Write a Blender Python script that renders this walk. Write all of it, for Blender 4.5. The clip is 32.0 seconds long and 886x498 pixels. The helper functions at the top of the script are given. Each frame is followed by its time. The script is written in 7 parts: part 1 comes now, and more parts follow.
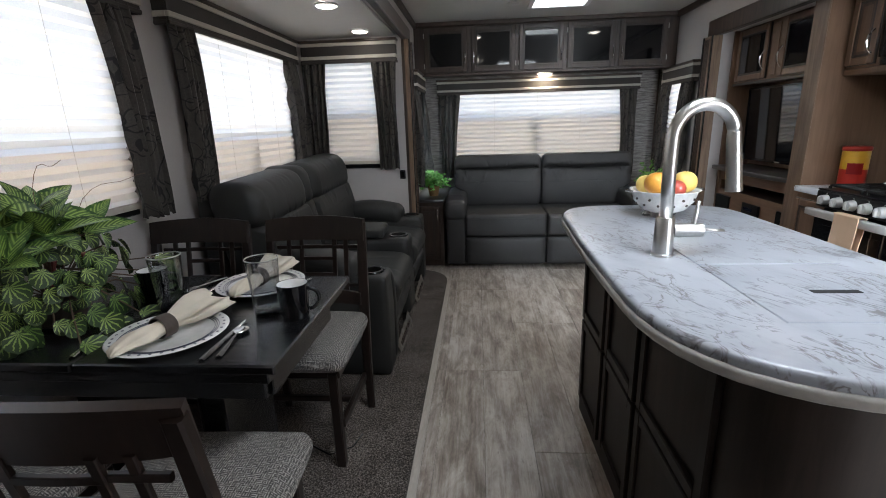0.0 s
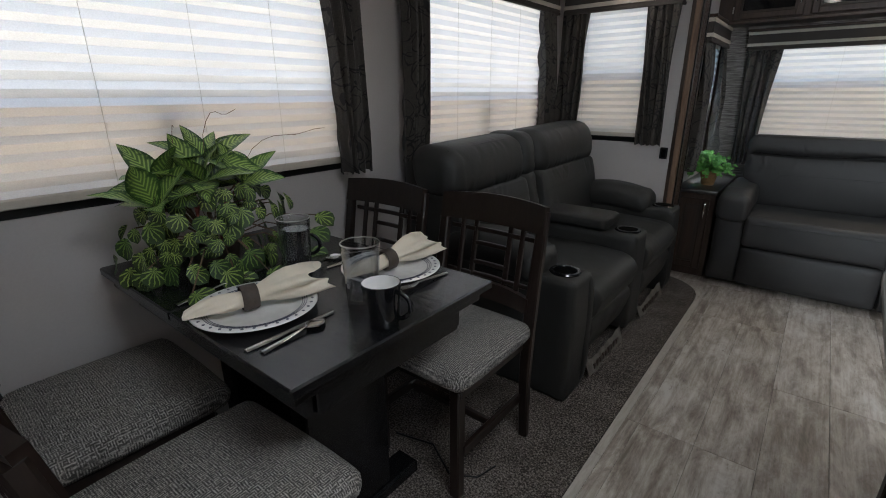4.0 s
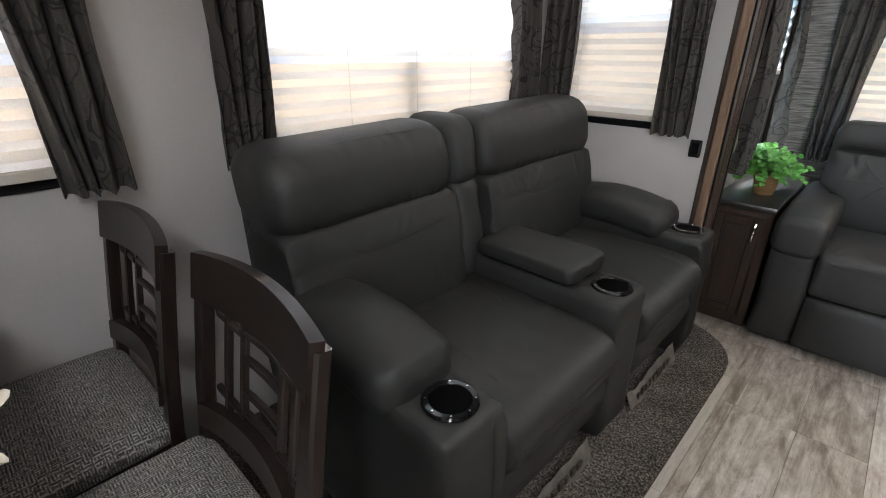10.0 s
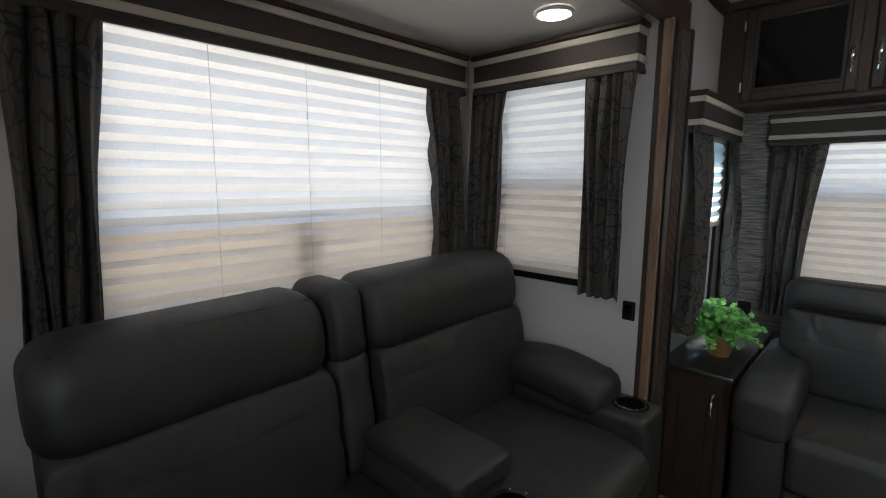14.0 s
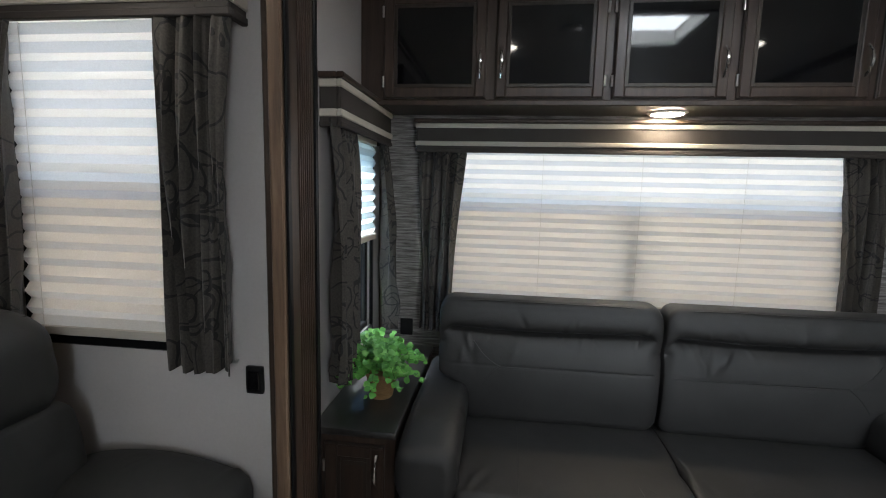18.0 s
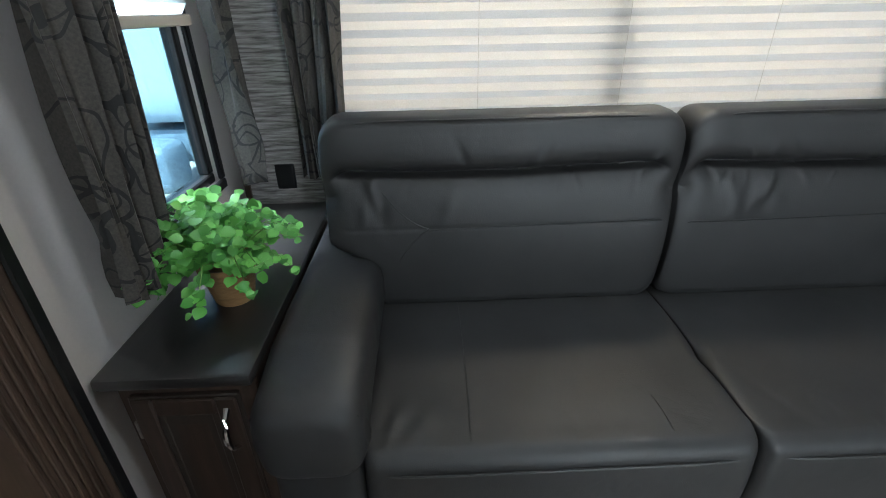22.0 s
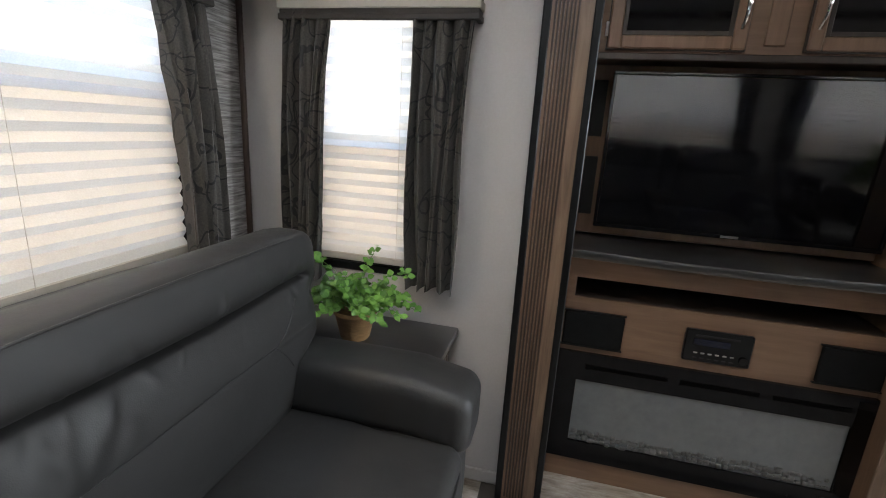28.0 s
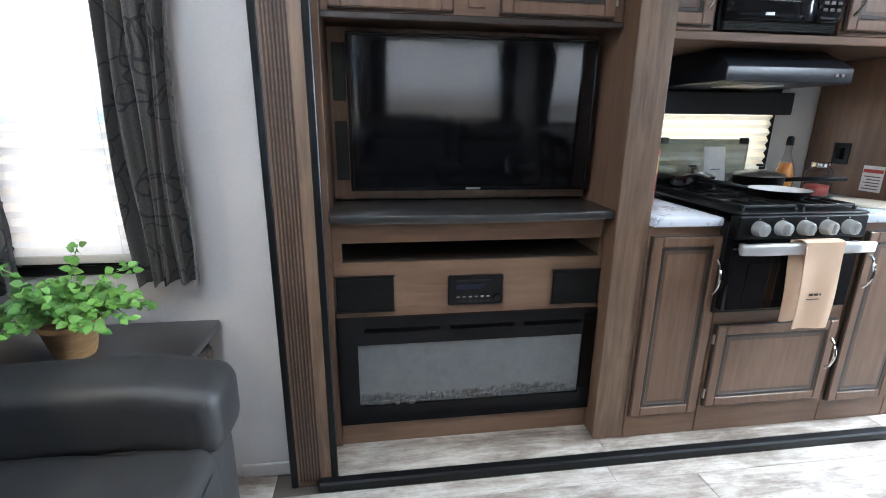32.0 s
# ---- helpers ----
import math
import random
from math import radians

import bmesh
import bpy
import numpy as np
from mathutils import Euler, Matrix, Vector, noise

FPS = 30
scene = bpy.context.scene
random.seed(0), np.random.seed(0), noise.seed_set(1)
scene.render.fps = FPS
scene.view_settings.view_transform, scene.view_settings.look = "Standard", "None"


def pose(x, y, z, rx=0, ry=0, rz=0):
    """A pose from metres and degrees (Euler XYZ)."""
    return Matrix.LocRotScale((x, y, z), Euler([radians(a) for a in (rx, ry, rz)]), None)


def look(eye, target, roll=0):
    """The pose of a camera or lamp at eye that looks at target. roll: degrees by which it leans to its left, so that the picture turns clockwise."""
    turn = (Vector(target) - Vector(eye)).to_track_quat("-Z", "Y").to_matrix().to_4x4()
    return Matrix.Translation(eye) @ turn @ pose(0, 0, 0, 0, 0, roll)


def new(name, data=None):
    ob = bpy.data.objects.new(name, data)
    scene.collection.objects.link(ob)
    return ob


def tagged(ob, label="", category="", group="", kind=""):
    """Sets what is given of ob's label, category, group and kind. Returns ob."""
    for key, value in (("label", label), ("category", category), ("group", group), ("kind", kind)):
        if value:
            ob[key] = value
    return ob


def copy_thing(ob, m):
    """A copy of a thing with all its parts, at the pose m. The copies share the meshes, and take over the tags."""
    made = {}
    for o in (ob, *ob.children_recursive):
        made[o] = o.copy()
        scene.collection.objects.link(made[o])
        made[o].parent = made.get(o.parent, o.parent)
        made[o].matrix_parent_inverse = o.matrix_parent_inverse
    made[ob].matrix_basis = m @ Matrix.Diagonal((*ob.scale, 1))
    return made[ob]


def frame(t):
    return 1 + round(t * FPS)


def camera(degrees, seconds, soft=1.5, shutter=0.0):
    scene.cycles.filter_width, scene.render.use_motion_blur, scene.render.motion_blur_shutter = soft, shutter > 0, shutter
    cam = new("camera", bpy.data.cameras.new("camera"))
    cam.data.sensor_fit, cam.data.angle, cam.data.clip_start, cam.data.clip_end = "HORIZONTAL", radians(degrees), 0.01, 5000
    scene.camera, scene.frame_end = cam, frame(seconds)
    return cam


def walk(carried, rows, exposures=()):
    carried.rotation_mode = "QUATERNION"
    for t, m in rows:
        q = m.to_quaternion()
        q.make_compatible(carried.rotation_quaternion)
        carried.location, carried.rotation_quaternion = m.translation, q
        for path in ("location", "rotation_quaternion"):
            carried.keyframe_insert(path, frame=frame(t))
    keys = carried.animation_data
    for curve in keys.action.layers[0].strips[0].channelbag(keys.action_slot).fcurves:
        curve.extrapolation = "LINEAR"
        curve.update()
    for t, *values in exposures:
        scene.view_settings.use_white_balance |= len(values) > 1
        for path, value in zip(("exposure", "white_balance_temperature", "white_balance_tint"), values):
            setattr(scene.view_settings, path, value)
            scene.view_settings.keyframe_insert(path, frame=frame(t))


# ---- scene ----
EXPOSURES = [(0, 2.57, 6320, 11), (2, 2.35, 6330, 10), (4, 2.17, 6330, 10), (7, 2.62, 6420, 11), (8, 2.77, 6470, 11), (9, 2.95, 6570, 11), (10, 3.3, 6570, 11),
             (11, 3, 6570, 11), (12, 2.41, 6530, 11), (13, 2.21, 6470, 10), (15.5, 2.12, 6270, 9), (17, 2.35, 6380, 9), (18, 2.4, 6400, 9), (19, 2.68, 6340, 8),
             (20, 2.6, 6220, 7), (21, 2.75, 6120, 5), (22, 2.95, 6070, 5), (23, 3.28, 6170, 7), (24, 4.15, 6300, 11), (25, 3.6, 6500, 12), (26, 2.8, 6450, 11),
             (29, 3.5, 6510, 10), (30, 3.95, 6160, 10), (32, 3.93, 5700, 8)]
cam = camera(87.6, 32.0, 1.0)
PATH = [
    (0, (0.574, 0.042, 1.264), (0.42, 1.965, 0.738), -1.8),
    (0.5, (0.568, 0.094, 1.263), (0.346, 2.007, 0.721), -1.1),
    (1, (0.567, 0.147, 1.262), (0.276, 2.048, 0.715), -0.8),
    (1.5, (0.596, 0.218, 1.265), (0.196, 2.093, 0.697), -0.6),
    (2, (0.657, 0.276, 1.276), (0.101, 2.108, 0.698), -0.1),
    (2.5, (0.704, 0.321, 1.283), (-0.039, 2.079, 0.684), 0.8),
    (3, (0.733, 0.379, 1.267), (-0.19, 2.047, 0.661), 0.8),
    (3.5, (0.743, 0.484, 1.25), (-0.332, 2.052, 0.63), 0.4),
    (4, (0.738, 0.572, 1.235), (-0.448, 2.051, 0.598), -0.2),
    (4.5, (0.741, 0.676, 1.235), (-0.534, 2.061, 0.559), -0.7),
    (6.5, (0.703, 1.047, 1.239), (-0.834, 2.066, 0.465), 0.6),
    (7, (0.649, 1.108, 1.241), (-0.864, 2.171, 0.478), 0.3),
    (7.5, (0.617, 1.169, 1.228), (-0.86, 2.281, 0.464), -0.1),
    (8, (0.606, 1.283, 1.227), (-0.83, 2.442, 0.455), -0.1),
    (8.5, (0.612, 1.409, 1.236), (-0.777, 2.613, 0.45), 0.5),
    (9, (0.616, 1.491, 1.232), (-0.727, 2.74, 0.434), 0.5),
    (9.5, (0.604, 1.58, 1.232), (-0.705, 2.862, 0.43), 0.3),
    (10, (0.564, 1.669, 1.236), (-0.718, 2.99, 0.452), 0.3),
    (10.5, (0.534, 1.733, 1.245), (-0.732, 3.092, 0.502), -0.5),
    (11, (0.545, 1.803, 1.264), (-0.738, 3.183, 0.596), -1.0),
    (11.5, (0.584, 1.871, 1.294), (-0.77, 3.24, 0.752), -0.7),
    (12, (0.618, 1.91, 1.314), (-0.799, 3.255, 0.887), -0.0),
    (12.5, (0.643, 1.939, 1.335), (-0.812, 3.262, 0.972), 0.6),
    (13, (0.656, 1.983, 1.34), (-0.82, 3.293, 1.018), 0.8),
    (13.5, (0.646, 2.047, 1.344), (-0.798, 3.398, 1.046), 0.7),
    (15.5, (0.589, 2.298, 1.335), (-0.365, 4.033, 1.054), -0.0),
    (16, (0.578, 2.403, 1.324), (-0.182, 4.235, 1.07), 0.5),
    (16.5, (0.627, 2.476, 1.347), (-0.009, 4.355, 1.092), 0.6),
    (17, (0.629, 2.56, 1.36), (0.105, 4.471, 1.089), 1.0),
    (17.5, (0.591, 2.668, 1.363), (0.204, 4.613, 1.109), 1.9),
    (18, (0.566, 2.747, 1.361), (0.325, 4.716, 1.104), 1.4),
    (18.5, (0.591, 2.846, 1.345), (0.463, 4.822, 1.062), 0.5),
    (19, (0.632, 2.945, 1.325), (0.564, 4.915, 0.986), -0.4),
    (19.5, (0.658, 3.007, 1.303), (0.584, 4.953, 0.848), -1.1),
    (20, (0.651, 3.097, 1.284), (0.572, 5.002, 0.677), -1.3),
    (20.5, (0.639, 3.201, 1.254), (0.545, 5.065, 0.534), -1.9),
    (21, (0.591, 3.284, 1.217), (0.529, 5.128, 0.443), -2.1),
    (21.5, (0.577, 3.352, 1.191), (0.562, 5.163, 0.344), -2.1),
    (22, (0.59, 3.439, 1.163), (0.645, 5.214, 0.244), -1.1),
    (22.5, (0.658, 3.502, 1.133), (0.717, 5.257, 0.174), -2.4),
    (23, (0.665, 3.546, 1.115), (0.824, 5.272, 0.118), -1.7),
    (23.5, (0.691, 3.607, 1.103), (0.94, 5.31, 0.084), -2.0),
    (24, (0.762, 3.666, 1.08), (1.105, 5.362, 0.074), -4.0),
    (24.6, (0.821, 3.705, 1.061), (1.387, 5.351, 0.076), -5.4),
    (25, (0.862, 3.752, 1.133), (1.614, 5.252, 0.045), -2.8),
    (25.5, (0.926, 3.773, 1.156), (1.925, 5.186, 0.152), -1.1),
    (26, (0.991, 3.77, 1.207), (2.205, 5.059, 0.276), 0.4),
    (26.5, (0.979, 3.832, 1.215), (2.429, 4.926, 0.378), 2.4),
    (28.5, (0.892, 3.797, 1.256), (2.725, 4.085, 0.845), 2.2),
    (29, (0.874, 3.763, 1.291), (2.729, 3.939, 0.92), 1.0),
    (29.5, (0.859, 3.739, 1.302), (2.729, 3.787, 0.969), 0.4),
    (30, (0.85, 3.723, 1.304), (2.723, 3.655, 0.988), 0.2),
    (30.5, (0.86, 3.703, 1.28), (2.724, 3.538, 0.955), 0.1),
    (31, (0.885, 3.666, 1.246), (2.733, 3.444, 0.865), 0.1),
    (31.5, (0.911, 3.628, 1.214), (2.74, 3.376, 0.761), 0.5),
    (32, (0.955, 3.603, 1.177), (2.767, 3.348, 0.664), 0.6),
]
walk(cam, [(t, look(eye, target, roll)) for t, eye, target, roll in PATH], EXPOSURES)

# ---- world, sun, exposure ----
world = bpy.data.worlds.new("world")
scene.world = world
world.use_nodes = True
_wn = world.node_tree.nodes
_sky = _wn.new("ShaderNodeTexSky")
_sky.sky_type, _sky.sun_disc = "NISHITA", False
_sky.sun_elevation, _sky.sun_rotation = radians(62), radians(185)
_sky.dust_density, _sky.ozone_density = 3.2, 0.7
_wn["Background"].inputs[1].default_value = 0.13
world.node_tree.links.new(_sky.outputs[0], _wn["Background"].inputs[0])
sun = new("sun", bpy.data.lights.new("sun", "SUN"))
sun.data.energy, sun.data.angle, sun.data.color = 5.0, radians(0.5), (1.0, 0.96, 0.9)
sun.matrix_world = look((0, 0, 10), (0.35, 4.5, 1.5))


def sky_lamp(name, m, w, h, watts, spread=180):
    """Daylight that comes in through an opening."""
    lamp = new(name, bpy.data.lights.new(name, "AREA"))
    lamp.data.shape, lamp.data.size, lamp.data.size_y, lamp.data.energy, lamp.data.color = "RECTANGLE", w, h, watts, (0.86, 0.94, 1.0)
    lamp.data.spread = radians(spread)
    lamp.matrix_world = m
    return lamp


sky_lamp("skylight_daylight", look((1.22, 3.95, 2.195), (1.22, 3.95, 0)), 0.38, 0.38, 1.3)
sky_lamp("kitchen_skylight_daylight", look((1.22, 0.95, 2.195), (1.22, 0.95, 0)), 0.60, 0.60, 3.5)
# unseen lamp added outside, above the open pane, to brighten the end cabinet
sky_lamp("narrow_window_daylight", look((-0.24, 4.54, 1.70), (0.10, 4.44, 0.62)), 0.40, 0.30, 3.0, 65)
sky_lamp("entry_door_daylight", look((2.33, -0.25, 1.15), (2.05, 2.2, 0.1)), 0.60, 1.70, 9.5, 90)


# ---- materials ----
def nodes_of(name):
    m = bpy.data.materials.new(name)
    m.use_nodes = True
    nt = m.node_tree
    return m, nt, nt.nodes["Principled BSDF"]


def coords(nt, scale=(1, 1, 1), kind="Object"):
    tc = nt.nodes.new("ShaderNodeTexCoord")
    mp = nt.nodes.new("ShaderNodeMapping")
    mp.inputs["Scale"].default_value = scale
    nt.links.new(tc.outputs[kind], mp.inputs["Vector"])
    return mp.outputs[0]


def noise_of(nt, vec, scale, detail=4.0, rough=0.6, distort=0.0):
    n = nt.nodes.new("ShaderNodeTexNoise")
    n.inputs["Scale"].default_value, n.inputs["Detail"].default_value = scale, detail
    n.inputs["Roughness"].default_value, n.inputs["Distortion"].default_value = rough, distort
    nt.links.new(vec, n.inputs["Vector"])
    return n.outputs["Fac"]


def ramp(nt, fac, stops):
    r = nt.nodes.new("ShaderNodeValToRGB")
    el = r.color_ramp.elements
    while len(el) < len(stops):
        el.new(0.5)
    for e, (pos, col) in zip(el, stops):
        e.position, e.color = pos, (*col, 1)
    nt.links.new(fac, r.inputs[0])
    return r.outputs[0]


def mix(nt, fac, a, b, kind="MIX"):
    m = nt.nodes.new("ShaderNodeMix")
    m.data_type, m.blend_type = "RGBA", kind
    for sock, v in ((m.inputs[0], fac), (m.inputs[6], a), (m.inputs[7], b)):
        if isinstance(v, (int, float)):
            sock.default_value = v
        elif isinstance(v, tuple):
            sock.default_value = (*v, 1)
        else:
            nt.links.new(v, sock)
    return m.outputs[2]


def maths(nt, op, a, b=0.0):
    m = nt.nodes.new("ShaderNodeMath")
    m.operation = op
    for sock, v in zip(m.inputs, (a, b)):
        if isinstance(v, (int, float)):
            sock.default_value = v
        else:
            nt.links.new(v, sock)
    return m.outputs[0]


def bump(nt, bsdf, fac, strength, dist=0.002):
    b = nt.nodes.new("ShaderNodeBump")
    b.inputs["Strength"].default_value, b.inputs["Distance"].default_value = strength, dist
    nt.links.new(fac, b.inputs["Height"])
    nt.links.new(b.outputs[0], bsdf.inputs["Normal"])


def random_of(nt):
    return nt.nodes.new("ShaderNodeObjectInfo").outputs["Random"]


def mottled(name, dark, light, scale=6.0, rough=0.6, metal=0.0, fine=120.0, bumps=0.15, stretch=(1, 1, 1), spec=0.5, depth=0.002):
    """A surface with broad tone changes and fine grain."""
    m, nt, b = nodes_of(name)
    v = coords(nt, stretch)
    big, small = noise_of(nt, v, scale, 3), noise_of(nt, v, fine, 3)
    both = maths(nt, "ADD", maths(nt, "MULTIPLY", big, 0.65), maths(nt, "MULTIPLY", small, 0.35))
    nt.links.new(ramp(nt, both, [(0.3, dark), (0.7, light)]), b.inputs["Base Color"])
    b.inputs["Roughness"].default_value, b.inputs["Metallic"].default_value = rough, metal
    b.inputs["Specular IOR Level"].default_value = spec
    if bumps:
        bump(nt, b, small, bumps, depth)
    return m


def wood(name, dark, mid, light, rough=0.45, axis=2, scale=1.0, bumps=0.1, spec=0.5, coat=0.0):
    """Grain that runs along one axis."""
    m, nt, b = nodes_of(name)
    s = [28.0 * scale] * 3
    s[axis] = 2.2 * scale
    v = coords(nt, tuple(s))
    grain = noise_of(nt, v, 1.6, 6, 0.65, 0.6)
    cloud = noise_of(nt, coords(nt), 3.0, 2)
    tone = maths(nt, "ADD", maths(nt, "MULTIPLY", grain, 0.7), maths(nt, "MULTIPLY", cloud, 0.3))
    tone = maths(nt, "ADD", tone, maths(nt, "MULTIPLY", maths(nt, "SUBTRACT", random_of(nt), 0.5), 0.06))
    nt.links.new(ramp(nt, tone, [(0.3, dark), (0.5, mid), (0.72, light)]), b.inputs["Base Color"])
    b.inputs["Roughness"].default_value = rough
    b.inputs["Specular IOR Level"].default_value = spec
    b.inputs["Coat Weight"].default_value, b.inputs["Coat Roughness"].default_value = coat, 0.22
    bump(nt, b, grain, bumps, 0.001)
    return m


def plain(name, col, rough=0.5, metal=0.0, spec=0.5):
    m, nt, b = nodes_of(name)
    v = coords(nt)
    n = noise_of(nt, v, 25.0, 3)
    nt.links.new(ramp(nt, n, [(0.25, tuple(c * 0.88 for c in col)), (0.75, tuple(min(1, c * 1.08) for c in col))]), b.inputs["Base Color"])
    nt.links.new(maths(nt, "ADD", maths(nt, "MULTIPLY", n, 0.12), rough - 0.06), b.inputs["Roughness"])
    b.inputs["Metallic"].default_value, b.inputs["Specular IOR Level"].default_value = metal, spec
    return m


def glowing(name, col, power):
    m, nt, b = nodes_of(name)
    b.inputs["Base Color"].default_value = (*col, 1)
    b.inputs["Emission Color"].default_value = (*col, 1)
    b.inputs["Emission Strength"].default_value = power
    return m


def glass(name, col=(1, 1, 1), rough=0.02):
    """Thin clear glass: see-through, with a glossy sheen that grows at grazing angles."""
    m, nt, b = nodes_of(name)
    t = nt.nodes.new("ShaderNodeBsdfTransparent")
    t.inputs[0].default_value = (*col, 1)
    g = nt.nodes.new("ShaderNodeBsdfGlossy")
    g.inputs["Roughness"].default_value = rough
    fr = nt.nodes.new("ShaderNodeLayerWeight")
    fr.inputs[0].default_value = 0.5
    sheen = maths(nt, "ADD", maths(nt, "MULTIPLY", maths(nt, "POWER", fr.outputs["Facing"], 2.2), 0.70), 0.05)
    mx = nt.nodes.new("ShaderNodeMixShader")
    nt.links.new(sheen, mx.inputs[0])
    nt.links.new(t.outputs[0], mx.inputs[1])
    nt.links.new(g.outputs[0], mx.inputs[2])
    nt.links.new(mx.outputs[0], nt.nodes["Material Output"].inputs[0])
    return m


def blind_cloth(name, lo=(0.645, 0.637, 0.622), hi=(0.725, 0.72, 0.71), sheer=0.78):
    m, nt, b = nodes_of(name)
    v = coords(nt)
    n = noise_of(nt, v, 260.0, 3)
    col = ramp(nt, n, [(0.3, lo), (0.7, hi)])
    nt.links.new(col, b.inputs["Base Color"])
    b.inputs["Roughness"].default_value = 0.9
    t = nt.nodes.new("ShaderNodeBsdfTranslucent")
    nt.links.new(col, t.inputs[0])
    mx = nt.nodes.new("ShaderNodeMixShader")
    mx.inputs[0].default_value = sheer
    out = nt.nodes["Material Output"]
    nt.links.new(b.outputs[0], mx.inputs[1])
    nt.links.new(t.outputs[0], mx.inputs[2])
    nt.links.new(mx.outputs[0], out.inputs[0])
    return m


def insect_screen(name):
    """Fine bronze mesh, seen as an even veil."""
    m, nt, b = nodes_of(name)
    b.inputs["Base Color"].default_value = (0.10, 0.085, 0.07, 1)
    b.inputs["Roughness"].default_value = 0.8
    t = nt.nodes.new("ShaderNodeBsdfTransparent")
    t.inputs[0].default_value = (0.98, 0.915, 0.85, 1)
    mx = nt.nodes.new("ShaderNodeMixShader")
    mx.inputs[0].default_value = 0.24
    nt.links.new(t.outputs[0], mx.inputs[1])
    nt.links.new(b.outputs[0], mx.inputs[2])
    nt.links.new(mx.outputs[0], nt.nodes["Material Output"].inputs[0])
    return m


def scribbled_cloth(name):
    """Dark curtain cloth with loose overlapping loops."""
    m, nt, b = nodes_of(name)
    v = coords(nt)
    warp = nt.nodes.new("ShaderNodeTexNoise")
    warp.inputs["Scale"].default_value = 5.0
    nt.links.new(v, warp.inputs["Vector"])
    vm = nt.nodes.new("ShaderNodeVectorMath")
    vm.operation = "MULTIPLY_ADD"
    nt.links.new(warp.outputs["Color"], vm.inputs[0])
    vm.inputs[1].default_value = (0.20, 0.20, 0.20)
    nt.links.new(v, vm.inputs[2])
    lines = None
    for sc, r0 in ((7.0, 0.40), (5.5, 0.30), (9.0, 0.33), (6.0, 0.48)):
        vo = nt.nodes.new("ShaderNodeTexVoronoi")
        vo.inputs["Scale"].default_value = sc
        shift = nt.nodes.new("ShaderNodeVectorMath")
        shift.operation = "ADD"
        shift.inputs[1].default_value = (sc * 1.7, sc * 0.9, sc * 2.3)
        nt.links.new(vm.outputs[0], shift.inputs[0])
        nt.links.new(shift.outputs[0], vo.inputs["Vector"])
        d = maths(nt, "ABSOLUTE", maths(nt, "SUBTRACT", vo.outputs["Distance"], r0))
        hit = maths(nt, "LESS_THAN", d, 0.019)
        lines = hit if lines is None else maths(nt, "MAXIMUM", lines, hit)
    n = noise_of(nt, v, 200.0, 2)
    base = ramp(nt, n, [(0.3, (0.032, 0.0275, 0.0235)), (0.7, (0.060, 0.0515, 0.044))])
    nt.links.new(mix(nt, lines, base, (0.006, 0.0055, 0.005)), b.inputs["Base Color"])
    b.inputs["Roughness"].default_value = 0.75
    b.inputs["Sheen Weight"].default_value = 0.08
    bump(nt, b, n, 0.2, 0.001)
    return m


def tweed(name):
    """Coarse basket weave: short pale threads that cross over and under one another."""
    m, nt, b = nodes_of(name)
    v = coords(nt)
    sep = nt.nodes.new("ShaderNodeSeparateXYZ")
    nt.links.new(v, sep.inputs[0])
    wob = maths(nt, "MULTIPLY", noise_of(nt, v, 30.0, 2), 5.0)
    threads = []
    for axis, other in ((0, (60, 22, 60)), (1, (22, 60, 60))):
        wave = maths(nt, "SINE", maths(nt, "ADD", maths(nt, "MULTIPLY", sep.outputs[axis], 1150.0), wob))
        wave = maths(nt, "ADD", maths(nt, "MULTIPLY", wave, 0.20), noise_of(nt, coords(nt, tuple(4.5 * k for k in other)), 1.0, 2, 0.6))
        threads.append(wave)
    over = ramp(nt, noise_of(nt, v, 115.0, 1, 0.4), [(0.47, (0, 0, 0)), (0.53, (1, 1, 1))])
    f = maths(nt, "ADD", maths(nt, "MULTIPLY", threads[0], over), maths(nt, "MULTIPLY", threads[1], maths(nt, "SUBTRACT", 1.0, over)))
    nt.links.new(ramp(nt, f, [(0.26, (0.040, 0.037, 0.034)), (0.52, (0.135, 0.125, 0.115)), (0.80, (0.40, 0.375, 0.34))]), b.inputs["Base Color"])
    b.inputs["Roughness"].default_value = 0.9
    bump(nt, b, f, 0.5, 0.0015)
    return m


def pile(name):
    """Short speckled carpet pile."""
    m, nt, b = nodes_of(name)
    v = coords(nt)
    tuft = noise_of(nt, v, 150.0, 2, 0.7)
    worn = noise_of(nt, v, 5.0, 3)
    tone = maths(nt, "ADD", maths(nt, "MULTIPLY", tuft, 0.8), maths(nt, "MULTIPLY", worn, 0.2))
    nt.links.new(ramp(nt, tone, [(0.38, (0.020, 0.016, 0.014)), (0.50, (0.085, 0.070, 0.060)), (0.64, (0.26, 0.225, 0.20))]), b.inputs["Base Color"])
    b.inputs["Roughness"].default_value = 0.95
    b.inputs["Specular IOR Level"].default_value = 0.2
    bump(nt, b, tuft, 0.9, 0.006)
    return m


